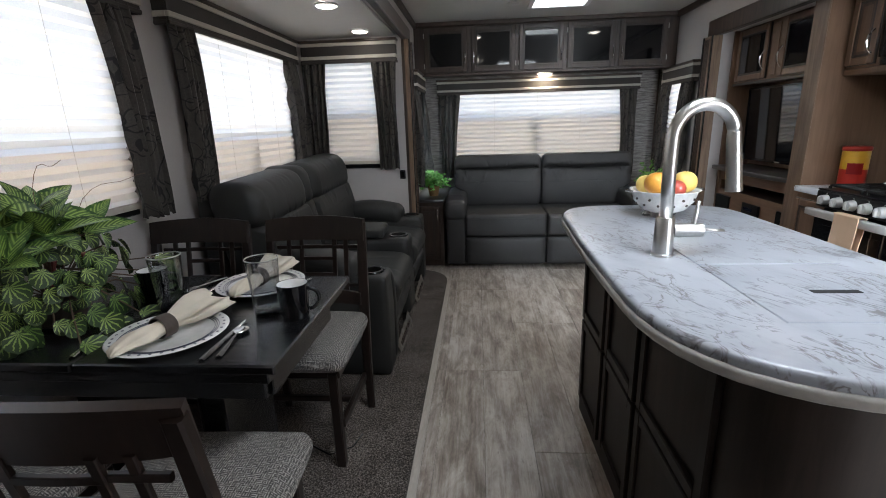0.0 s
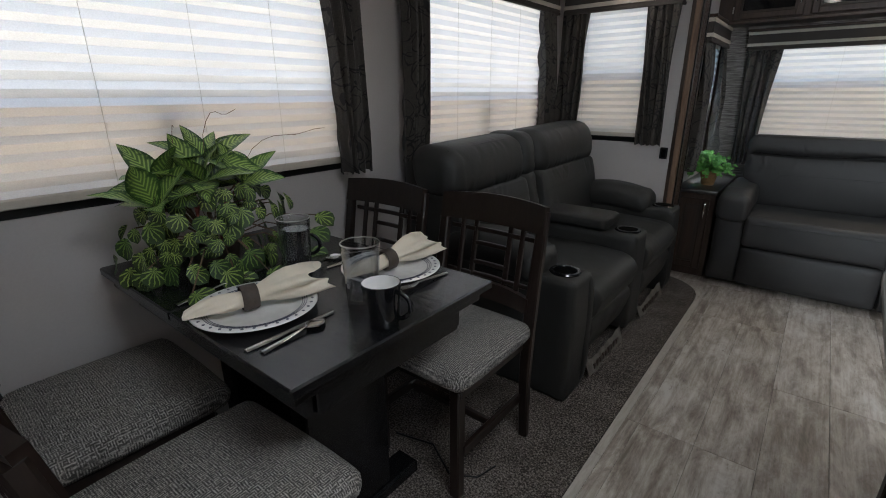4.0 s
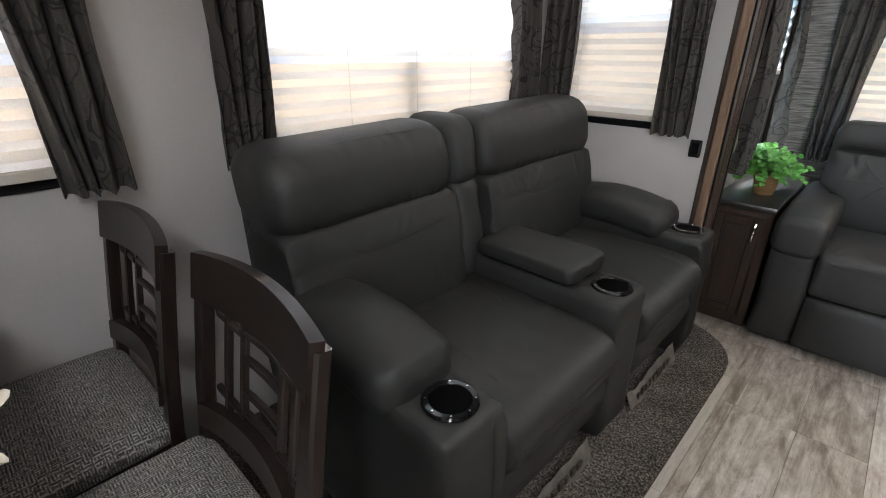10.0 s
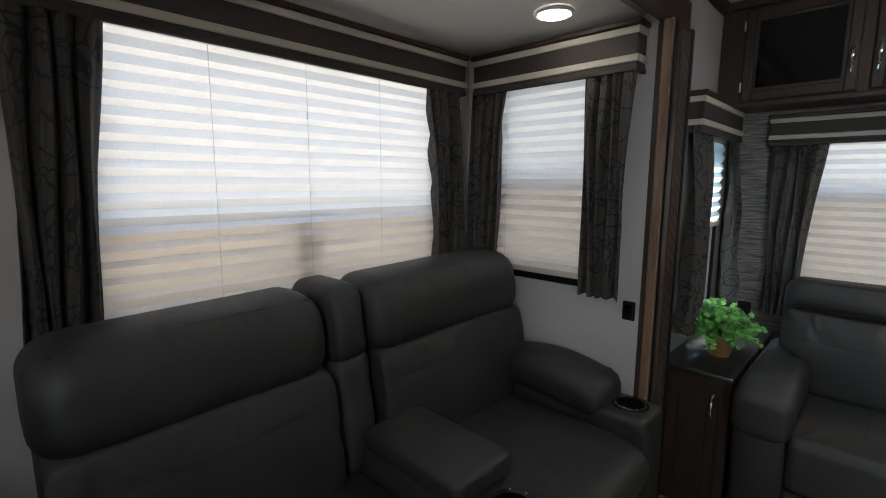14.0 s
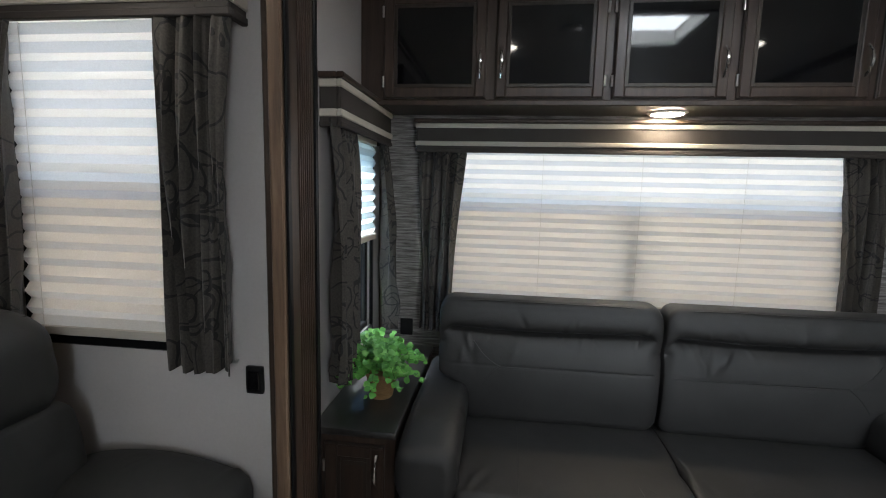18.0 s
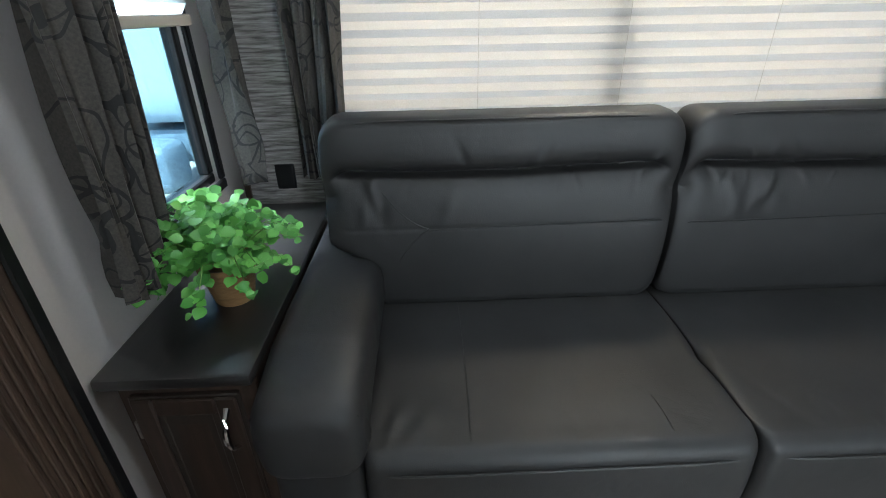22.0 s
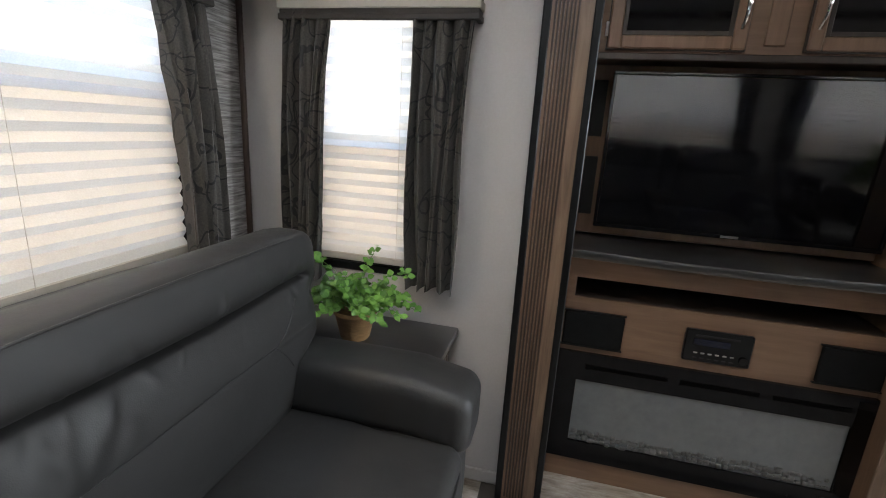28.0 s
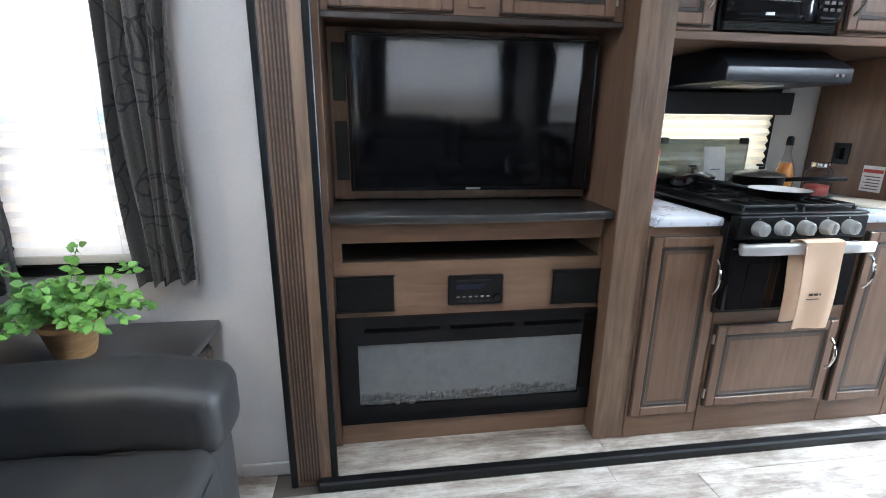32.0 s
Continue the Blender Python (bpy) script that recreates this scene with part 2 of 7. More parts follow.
def leather(name, dark, light):
    m, nt, b = nodes_of(name)
    v = coords(nt)
    big = noise_of(nt, v, 4.0, 3)
    vo = nt.nodes.new("ShaderNodeTexVoronoi")
    vo.inputs["Scale"].default_value = 420.0
    nt.links.new(v, vo.inputs["Vector"])
    nt.links.new(ramp(nt, big, [(0.3, dark), (0.7, light)]), b.inputs["Base Color"])
    b.inputs["Roughness"].default_value = 0.54
    b.inputs["Specular IOR Level"].default_value = 0.46
    wr = noise_of(nt, v, 11.0, 3)
    # fine creases, gathered in patches
    crease = maths(nt, "ABSOLUTE", maths(nt, "SUBTRACT", noise_of(nt, v, 7.0, 3, 0.5, 0.9), 0.5))
    crease = maths(nt, "MINIMUM", maths(nt, "MULTIPLY", crease, 9.0), 1.0)
    keep = maths(nt, "GREATER_THAN", noise_of(nt, v, 3.1, 1), 0.56)
    crease = maths(nt, "MULTIPLY", maths(nt, "SUBTRACT", crease, 1.0), keep)
    relief = maths(nt, "ADD", maths(nt, "MULTIPLY", vo.outputs["Distance"], 0.11), maths(nt, "MULTIPLY", wr, 1.3))
    bump(nt, b, maths(nt, "ADD", relief, maths(nt, "MULTIPLY", crease, 0.30)), 0.30, 0.004)
    return m


def plank_wood(name):
    """Weathered grey-brown plank with pale chalky patches."""
    m, nt, b = nodes_of(name)
    r = random_of(nt)
    tc = nt.nodes.new("ShaderNodeTexCoord")
    off = nt.nodes.new("ShaderNodeVectorMath")
    off.operation = "MULTIPLY_ADD"
    off.inputs[1].default_value = (17.0, 31.0, 0.0)
    comb = nt.nodes.new("ShaderNodeCombineXYZ")
    for k in range(3):
        nt.links.new(r, comb.inputs[k])
    nt.links.new(comb.outputs[0], off.inputs[0])
    nt.links.new(tc.outputs["Object"], off.inputs[2])
    mp = nt.nodes.new("ShaderNodeMapping")
    mp.inputs["Scale"].default_value = (13.0, 3.8, 1.0)
    nt.links.new(off.outputs[0], mp.inputs["Vector"])
    patch = noise_of(nt, mp.outputs[0], 1.0, 9, 0.74, 0.35)
    mp2 = nt.nodes.new("ShaderNodeMapping")
    mp2.inputs["Scale"].default_value = (70.0, 3.0, 1.0)
    nt.links.new(off.outputs[0], mp2.inputs["Vector"])
    grain = noise_of(nt, mp2.outputs[0], 1.0, 4, 0.6, 0.3)
    f = maths(nt, "ADD", maths(nt, "MULTIPLY", patch, 0.75), maths(nt, "MULTIPLY", grain, 0.25))
    f = maths(nt, "ADD", f, maths(nt, "MULTIPLY", maths(nt, "SUBTRACT", r, 0.5), 0.10))
    tone = ramp(nt, f, [(0.36, (0.15, 0.118, 0.092)), (0.455, (0.285, 0.238, 0.197)), (0.53, (0.42, 0.368, 0.316)), (0.63, (0.58, 0.544, 0.50))])
    mp3 = nt.nodes.new("ShaderNodeMapping")
    mp3.inputs["Scale"].default_value = (95.0, 22.0, 1.0)
    nt.links.new(off.outputs[0], mp3.inputs["Vector"])
    fleck = ramp(nt, noise_of(nt, mp3.outputs[0], 1.0, 3, 0.6, 0.4), [(0.63, (0, 0, 0)), (0.70, (1, 1, 1))])
    nt.links.new(mix(nt, maths(nt, "MULTIPLY", fleck, 0.55), tone, (0.13, 0.10, 0.078)), b.inputs["Base Color"])
    b.inputs["Roughness"].default_value = 0.42
    bump(nt, b, grain, 0.12, 0.001)
    return m


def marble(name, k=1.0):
    """Bluish white laminate: soft grey clouds, broken diagonal veins and small brown flecks beside them. k puts the
    local light level into the colour.
    """
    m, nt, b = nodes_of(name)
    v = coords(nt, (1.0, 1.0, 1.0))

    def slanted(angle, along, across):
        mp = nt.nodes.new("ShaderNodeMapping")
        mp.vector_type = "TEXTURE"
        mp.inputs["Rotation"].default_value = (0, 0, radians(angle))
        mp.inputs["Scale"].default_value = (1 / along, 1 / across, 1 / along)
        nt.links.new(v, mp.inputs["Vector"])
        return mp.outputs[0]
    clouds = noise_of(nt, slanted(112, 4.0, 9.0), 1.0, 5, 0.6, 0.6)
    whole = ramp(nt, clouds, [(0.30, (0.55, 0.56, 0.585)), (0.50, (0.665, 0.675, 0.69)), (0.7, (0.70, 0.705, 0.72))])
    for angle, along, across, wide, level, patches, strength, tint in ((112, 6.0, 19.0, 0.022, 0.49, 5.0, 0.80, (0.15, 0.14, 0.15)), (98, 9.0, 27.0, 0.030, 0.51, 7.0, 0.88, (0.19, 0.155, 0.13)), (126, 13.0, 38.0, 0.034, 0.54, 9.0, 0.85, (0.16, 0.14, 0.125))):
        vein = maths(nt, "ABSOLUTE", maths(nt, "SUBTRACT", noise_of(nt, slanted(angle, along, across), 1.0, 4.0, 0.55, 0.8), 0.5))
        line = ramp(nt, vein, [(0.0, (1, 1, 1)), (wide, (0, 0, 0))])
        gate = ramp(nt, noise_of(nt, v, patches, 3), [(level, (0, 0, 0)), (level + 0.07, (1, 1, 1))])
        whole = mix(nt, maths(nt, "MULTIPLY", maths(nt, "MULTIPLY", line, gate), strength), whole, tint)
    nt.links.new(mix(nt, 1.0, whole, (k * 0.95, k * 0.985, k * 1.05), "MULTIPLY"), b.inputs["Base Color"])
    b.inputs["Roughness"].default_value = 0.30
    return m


def streaked_paper(name):
    m, nt, b = nodes_of(name)
    n = noise_of(nt, coords(nt, (9, 9, 130)), 1.0, 4, 0.65)
    nt.links.new(ramp(nt, n, [(0.36, (0.09, 0.08, 0.075)), (0.5, (0.21, 0.195, 0.185)), (0.66, (0.36, 0.34, 0.33))]), b.inputs["Base Color"])
    b.inputs["Roughness"].default_value = 0.8
    bump(nt, b, n, 0.2, 0.001)
    return m


def leaf_green(name, dark, light, vein=0.0):
    m, nt, b = nodes_of(name)
    r = random_of(nt)
    geo = nt.nodes.new("ShaderNodeNewGeometry").outputs["Random Per Island"]
    base = ramp(nt, maths(nt, "FRACT", maths(nt, "ADD", geo, maths(nt, "MULTIPLY", r, 7.0))), [(0.0, dark), (1.0, light)])
    if vein:
        uv = nt.nodes.new("ShaderNodeUVMap")
        sep = nt.nodes.new("ShaderNodeSeparateXYZ")
        nt.links.new(uv.outputs[0], sep.inputs[0])
        side = maths(nt, "ABSOLUTE", maths(nt, "SUBTRACT", sep.outputs[0], 0.5))
        ph = maths(nt, "ADD", maths(nt, "MULTIPLY", sep.outputs[1], 58.0), maths(nt, "MULTIPLY", side, -40.0))
        stripe = maths(nt, "MAXIMUM", maths(nt, "MULTIPLY", maths(nt, "ADD", maths(nt, "SINE", ph), 0.35), 0.74), 0.0)
        blotch = maths(nt, "SUBTRACT", maths(nt, "MULTIPLY", noise_of(nt, coords(nt), 55.0, 3), 0.80), side)
        rim = maths(nt, "MINIMUM", maths(nt, "MAXIMUM", maths(nt, "MULTIPLY", blotch, 7.0), 0.0), 1.0)
        stripe = maths(nt, "ADD", maths(nt, "MULTIPLY", stripe, 0.80), 0.20)
        base = mix(nt, maths(nt, "MULTIPLY", maths(nt, "MULTIPLY", stripe, rim), vein), base, (0.36, 0.52, 0.13))
    nt.links.new(base, b.inputs["Base Color"])
    b.inputs["Roughness"].default_value = 0.45
    b.inputs["Subsurface Weight"].default_value = 0.0
    return m


def radial_leaf(name):
    """Pale green leaf with dark veins that fan out from its stalk."""
    m, nt, b = nodes_of(name)
    uv = nt.nodes.new("ShaderNodeUVMap")
    sep = nt.nodes.new("ShaderNodeSeparateXYZ")
    nt.links.new(uv.outputs[0], sep.inputs[0])
    x, y = maths(nt, "SUBTRACT", sep.outputs[0], 0.5), maths(nt, "ADD", maths(nt, "MULTIPLY", sep.outputs[1], 0.9), -0.12)
    ang = maths(nt, "ARCTAN2", x, y)
    far = maths(nt, "SQRT", maths(nt, "ADD", maths(nt, "MULTIPLY", x, x), maths(nt, "MULTIPLY", y, y)))
    wob = maths(nt, "MULTIPLY", maths(nt, "SUBTRACT", noise_of(nt, coords(nt), 90.0, 3), 0.5), 4.6)
    wave = maths(nt, "SINE", maths(nt, "ADD", maths(nt, "MULTIPLY", ang, 14.0), wob))
    dark = maths(nt, "GREATER_THAN", wave, maths(nt, "SUBTRACT", 0.30, maths(nt, "MULTIPLY", far, 1.9)))
    tone = ramp(nt, random_of(nt), [(0.0, (0.13, 0.22, 0.045)), (1.0, (0.34, 0.46, 0.11))])
    nt.links.new(mix(nt, maths(nt, "MULTIPLY", dark, 0.92), tone, (0.009, 0.030, 0.008)), b.inputs["Base Color"])
    b.inputs["Roughness"].default_value = 0.5
    return m


M = dict(
    wall=mottled("wall_paint", (0.44, 0.41, 0.395), (0.50, 0.47, 0.455), 2.0, 0.75, bumps=0.08),
    ceiling=mottled("ceiling_panel", (0.58, 0.57, 0.55), (0.66, 0.65, 0.63), 2.0, 0.6, bumps=0.05),
    paper=streaked_paper("wallpaper"),
    trim=wood("dark_trim_wood", (0.018, 0.011, 0.008), (0.045, 0.027, 0.019), (0.085, 0.052, 0.036), 0.4),
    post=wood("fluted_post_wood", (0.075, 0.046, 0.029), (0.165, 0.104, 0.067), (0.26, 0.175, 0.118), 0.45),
    cab=wood("cabinet_wood", (0.112, 0.064, 0.039), (0.160, 0.093, 0.057), (0.212, 0.128, 0.081), 0.45),
    cab_h=wood("cabinet_wood_level", (0.112, 0.064, 0.039), (0.160, 0.093, 0.057), (0.212, 0.128, 0.081), 0.45, axis=1),
    glaze=wood("cabinet_glaze", (0.018, 0.013, 0.011), (0.034, 0.025, 0.020), (0.055, 0.040, 0.032), 0.4),
    glaze_soft=wood("wiped_cabinet_glaze", (0.05, 0.032, 0.022), (0.088, 0.054, 0.036), (0.128, 0.08, 0.054), 0.42),
    espresso=wood("espresso_wood", (0.008, 0.0052, 0.0042), (0.016, 0.0104, 0.0082), (0.029, 0.0188, 0.0145), 0.42, spec=0.24),
    chair_wood=wood("dark_walnut_stain", (0.0075, 0.0046, 0.0036), (0.015, 0.0092, 0.0072), (0.028, 0.0172, 0.013), 0.30, spec=0.42),
    rear_cab=wood("rear_cabinet_wood", (0.018, 0.0112, 0.008), (0.040, 0.0245, 0.018), (0.070, 0.0445, 0.032), 0.4),
    table=wood("black_stained_oak", (0.002, 0.002, 0.0023), (0.0045, 0.0045, 0.0052), (0.020, 0.020, 0.022), 0.25, axis=0, bumps=1.0, spec=0.55),
    top_dark=wood("dark_counter", (0.006, 0.006, 0.006), (0.013, 0.012, 0.012), (0.024, 0.021, 0.020), 0.32, axis=1, bumps=0.04, spec=1.0, coat=0.4),
    leather=leather("charcoal_leather", (0.0166, 0.0163, 0.0153), (0.0262, 0.0257, 0.0240)),
    leather_c=leather("cool_charcoal_leather", (0.0172, 0.0163, 0.0163), (0.0275, 0.0262, 0.0262)),
    tweed=tweed("tweed_cloth"),
    screen=insect_screen("insect_screen"),
    cord=plain("blind_cord", (0.55, 0.53, 0.50), 0.7),
    blind=blind_cloth("pleated_blind_cloth"),
    blind_tan=blind_cloth("tan_blind_cloth", (0.55, 0.47, 0.33), (0.64, 0.56, 0.42), 0.45),
    curtain=scribbled_cloth("curtain_cloth"),
    val_dark=mottled("valance_dark", (0.030, 0.024, 0.021), (0.048, 0.040, 0.035), 5, 0.7, fine=300),
    val_light=mottled("valance_cream", (0.42, 0.39, 0.33), (0.52, 0.48, 0.42), 5, 0.7, fine=300),
    carpet=pile("carpet_pile"),
    plank=plank_wood("weathered_plank"),
    groove=plain("floor_groove", (0.09, 0.075, 0.06), 0.7),
    strip=mottled("pale_strip_wood", (0.34, 0.30, 0.255), (0.52, 0.475, 0.425), 16, 0.45, fine=60, stretch=(3, 0.5, 1)),
    # island copy of the laminate, darkened in colour against the strong light there
    marble=marble("dimmed_marble_laminate", 0.55),
    edge=mottled("cream_edge_laminate", (0.26, 0.25, 0.23), (0.40, 0.39, 0.365), 9, 0.35, fine=60),
    # the same laminate with kitchen light painted in as a brighter colour
    worktop=marble("brightened_marble_worktop", 1.22),
    steel=mottled("brushed_steel", (0.50, 0.49, 0.47), (0.62, 0.61, 0.59), 8, 0.28, metal=1.0, bumps=0.05),
    chrome=plain("polished_chrome", (0.75, 0.74, 0.72), 0.14, 1.0),
    black=plain("black_plastic", (0.0065, 0.0065, 0.0072), 0.36, spec=0.24),
    black_matt=plain("matt_black", (0.01, 0.01, 0.01), 0.7),
    grille=mottled("speaker_cloth", (0.0035, 0.0035, 0.0035), (0.007, 0.007, 0.007), 40, 0.85, fine=400, spec=0.2),
    black_gloss=plain("black_gloss", (0.006, 0.006, 0.007), 0.09),
    black_door=plain("dark_door_glass", (0.006, 0.006, 0.007), 0.16, spec=0.16),
    hood=plain("blue_black_steel", (0.012, 0.014, 0.020), 0.3, 0.0, 0.35),
    # near-black colour that stands in for the shade inside holes
    hole_shade=plain("painted_hole_shade", (0.0015, 0.0015, 0.0015), 0.8, spec=0.05),
    smoke=plain("smoked_glass", (0.003, 0.003, 0.004), 0.065, spec=0.75),
    white=plain("white_ceramic", (0.80, 0.79, 0.77), 0.15),
    pattern=plain("plate_pattern", (0.06, 0.06, 0.09), 0.3),
    napkin=mottled("cream_napkin", (0.66, 0.58, 0.46), (0.76, 0.69, 0.57), 8, 0.85, fine=350, bumps=0.2),
    ring=mottled("dark_napkin_ring", (0.04, 0.028, 0.022), (0.075, 0.055, 0.042), 30, 0.6),
    glass=glass("clear_glass", (0.86, 0.87, 0.88)),
    pane=glass("window_pane", (0.985, 0.985, 0.962)),
    pane_tint=glass("tinted_window_pane", (0.52, 0.68, 0.76)),
    leaf=leaf_green("variegated_leaf", (0.010, 0.040, 0.007), (0.035, 0.105, 0.016), 0.95),
    leaf_r=radial_leaf("veined_round_leaf"),
    knob=plain("satin_silver", (0.62, 0.62, 0.61), 0.35, 0.55),
    # darker copy of the post wood: the left post's shade is in the colour
    post_shaded=wood("shaded_post_wood", (0.03, 0.019, 0.013), (0.06, 0.039, 0.028), (0.10, 0.068, 0.05), 0.45),
    crystal=mottled("grey_crystals", (0.035, 0.034, 0.033), (0.13, 0.128, 0.125), 60, 0.5, fine=150),
    leaf_b=leaf_green("bright_leaf", (0.045, 0.19, 0.030), (0.16, 0.44, 0.085)),
    leaf_c=leaf_green("fresh_leaf", (0.045, 0.13, 0.018), (0.15, 0.31, 0.05)),
    stem=plain("plant_stem", (0.10, 0.06, 0.035), 0.7),
    red_stem=plain("red_stem", (0.16, 0.035, 0.03), 0.6),
    tag_cloth=mottled("worn_tag_cloth", (0.09, 0.078, 0.066), (0.22, 0.195, 0.168), 22, 0.85, fine=200),
    pot=mottled("wicker_pot", (0.16, 0.085, 0.03), (0.34, 0.20, 0.09), 18, 0.6, fine=70, bumps=0.6, stretch=(1, 1, 2.5)),
    lamp=glowing("lamp_glass", (1.0, 0.84, 0.62), 22.0),
    lamp_w=glowing("downlight_glass", (1.0, 0.93, 0.83), 5.0),
    sky_panel=blind_cloth("skylight_panel", (0.64, 0.65, 0.67), (0.72, 0.73, 0.75)),
    gravel=mottled("gravel_lot", (0.31, 0.285, 0.255), (0.43, 0.40, 0.365), 0.8, 0.9, fine=30),
    white_paint=plain("white_gelcoat", (0.78, 0.78, 0.77), 0.3),
    # white gelcoat with bluish shade put into the colour, as the sun hits it
    shaded_gel=plain("shaded_white_gelcoat", (0.34, 0.40, 0.45), 0.35),
    grey_gel=plain("slate_gelcoat", (0.16, 0.20, 0.24), 0.4),
    blue=plain("blue_stripe", (0.10, 0.25, 0.42), 0.4),
)


# ---- mesh helpers ----
def box(x0, x1, y0, y1, z0, z1, bev=0.0, seg=1):
    bm = bmesh.new()
    bmesh.ops.create_cube(bm, size=1.0)
    for v in bm.verts:
        v.co = Vector(((x0 + x1) / 2 + v.co.x * (x1 - x0), (y0 + y1) / 2 + v.co.y * (y1 - y0), (z0 + z1) / 2 + v.co.z * (z1 - z0)))
    if bev:
        bmesh.ops.bevel(bm, geom=list(bm.edges), offset=bev, segments=seg, affect="EDGES", profile=0.5)
    return bm


def rbox(x0, x1, y0, y1, z0, z1, r, n=8, puff=(0, 0, 0), fn=None, crinkle=0.0):
    """A soft rounded block; puff swells its faces, fn bends it."""
    bm = bmesh.new()
    bmesh.ops.create_cube(bm, size=2.0)
    bmesh.ops.subdivide_edges(bm, edges=list(bm.edges), cuts=n, use_grid_fill=True)
    c = Vector(((x0 + x1) / 2, (y0 + y1) / 2, (z0 + z1) / 2))
    h = Vector(((x1 - x0) / 2, (y1 - y0) / 2, (z1 - z0) / 2))
    for v in bm.verts:
        u = Vector([math.sin(a * math.pi / 2) * 0.35 + a * 0.65 for a in v.co])
        q = Vector((u.x * h.x, u.y * h.y, u.z * h.z))
        core = Vector([max(-(h[k] - r), min(h[k] - r, q[k])) for k in range(3)])
        d = q - core
        p = core + d.normalized() * r if d.length > 1e-6 else q
        s = [math.cos(min(1, abs(u[k])) * math.pi / 2) for k in range(3)]
        p.x += puff[0] * u.x * s[1] * s[2]
        p.y += puff[1] * u.y * s[0] * s[2]
        p.z += puff[2] * u.z * s[0] * s[1]
        p += c
        if crinkle:
            p += noise.noise_vector(p * 9.0) * crinkle
        v.co = fn(p) if fn else p
    return bm


def cyl(p0, p1, r0, r1=None, n=16, caps=True):
    p0, p1 = Vector(p0), Vector(p1)
    bm = bmesh.new()
    bmesh.ops.create_cone(bm, cap_ends=caps, segments=n, radius1=r0, radius2=r0 if r1 is None else r1, depth=(p1 - p0).length)
    m = Matrix.Translation((p0 + p1) / 2) @ (p1 - p0).to_track_quat("Z", "Y").to_matrix().to_4x4()
    bmesh.ops.transform(bm, matrix=m, verts=bm.verts)
    return bm


def tube(pts, r, n=8, radii=None, flat=None):
    pts = [Vector(p) for p in pts]
    bm = bmesh.new()
    rings = []
    for i, p in enumerate(pts):
        d = (pts[min(i + 1, len(pts) - 1)] - pts[max(i - 1, 0)]).normalized()
        up = Vector(flat) if flat else Vector((0, 0, 1)) if abs(d.z) < 0.9 else Vector((1, 0, 0))
        a = d.cross(up).normalized()
        b = d.cross(a)
        rr = radii[i] if radii else r
        rings.append([bm.verts.new(p + (a * math.cos(2 * math.pi * k / n) + b * math.sin(2 * math.pi * k / n)) * rr) for k in range(n)])
    for q, s in zip(rings, rings[1:]):
        for k in range(n):
            bm.faces.new((q[k], q[(k + 1) % n], s[(k + 1) % n], s[k]))
    bm.faces.new(rings[0])
    bm.faces.new(rings[-1][::-1])
    return bm


def lathe(profile, n=32, at=(0, 0, 0), sx=1.0, sy=1.0, ring=False, caps=True):
    bm = bmesh.new()
    rings = []
    for r, z in profile:
        rings.append([bm.verts.new((at[0] + r * sx * math.cos(2 * math.pi * k / n), at[1] + r * sy * math.sin(2 * math.pi * k / n), at[2] + z)) for k in range(n)])
    if ring:
        rings.append(rings[0])
    for a, b in zip(rings, rings[1:]):
        for k in range(n):
            bm.faces.new((a[k], a[(k + 1) % n], b[(k + 1) % n], b[k]))
    for end, flip in ((rings[0], True), (rings[-1], False)):
        if caps and not ring and (end[0].co - end[n // 2].co).length > 1e-4:
            bm.faces.new(end[::-1] if flip else end)
    bmesh.ops.remove_doubles(bm, verts=bm.verts, dist=1e-5)
    return bm


def sheet(fn, nu, nv, thick=0.0, loop=False):
    """A grid of fn(u, v) over 0..1, given thickness along its normals."""
    bm = bmesh.new()
    g = [[bm.verts.new(fn(i / nu, j / nv)) for j in range(nv + 1)] for i in range(nu + 1)]
    for i in range(nu):
        for j in range(nv):
            bm.faces.new((g[i][j], g[i + 1][j], g[i + 1][j + 1], g[i][j + 1]))
    if thick:
        bmesh.ops.recalc_face_normals(bm, faces=bm.faces)
        bmesh.ops.solidify(bm, geom=list(bm.faces), thickness=thick)
    return bm


def prism(outline, z0, z1, bev=0.0, seg=2):
    bm = bmesh.new()
    low = [bm.verts.new((x, y, z0)) for x, y in outline]
    f = bm.faces.new(low)
    top = bmesh.ops.extrude_face_region(bm, geom=[f])
    vs = [v for v in top["geom"] if isinstance(v, bmesh.types.BMVert)]
    bmesh.ops.translate(bm, verts=vs, vec=(0, 0, z1 - z0))
    bmesh.ops.recalc_face_normals(bm, faces=bm.faces)
    if bev:
        rim = [e for e in bm.edges if abs(e.verts[0].co.z - e.verts[1].co.z) < 1e-6]
        bmesh.ops.bevel(bm, geom=rim, offset=bev, segments=seg, affect="EDGES", profile=0.5)
    return bm


def merged(*bms):
    out = bmesh.new()
    for b in bms:
        me = bpy.data.meshes.new("tmp")
        b.to_mesh(me)
        b.free()
        out.from_mesh(me)
        bpy.data.meshes.remove(me)
    return out


def mesh_of(name, bm, material, smooth=None):
    bmesh.ops.recalc_face_normals(bm, faces=bm.faces)
    me = bpy.data.meshes.new(name)
    bm.to_mesh(me)
    bm.free()
    me.materials.append(M[material] if isinstance(material, str) else material)
    if smooth is not None:
        me.shade_smooth()
        if smooth < 180:
            me.set_sharp_from_angle(angle=radians(smooth))
    return me


# The kitchen side is laid out in a frame of its own, with the rear right corner as its origin.
KITCHEN_SIDE = Matrix.Translation((2.34, 4.88, 0)) @ Matrix.Scale(0.95, 4) @ Matrix.Translation((-2.34, -4.88, 0))
layout = {"frame": Matrix()}


def placed(x, y, z):
    return Matrix.Translation(layout["frame"] @ Vector((x, y, z)))


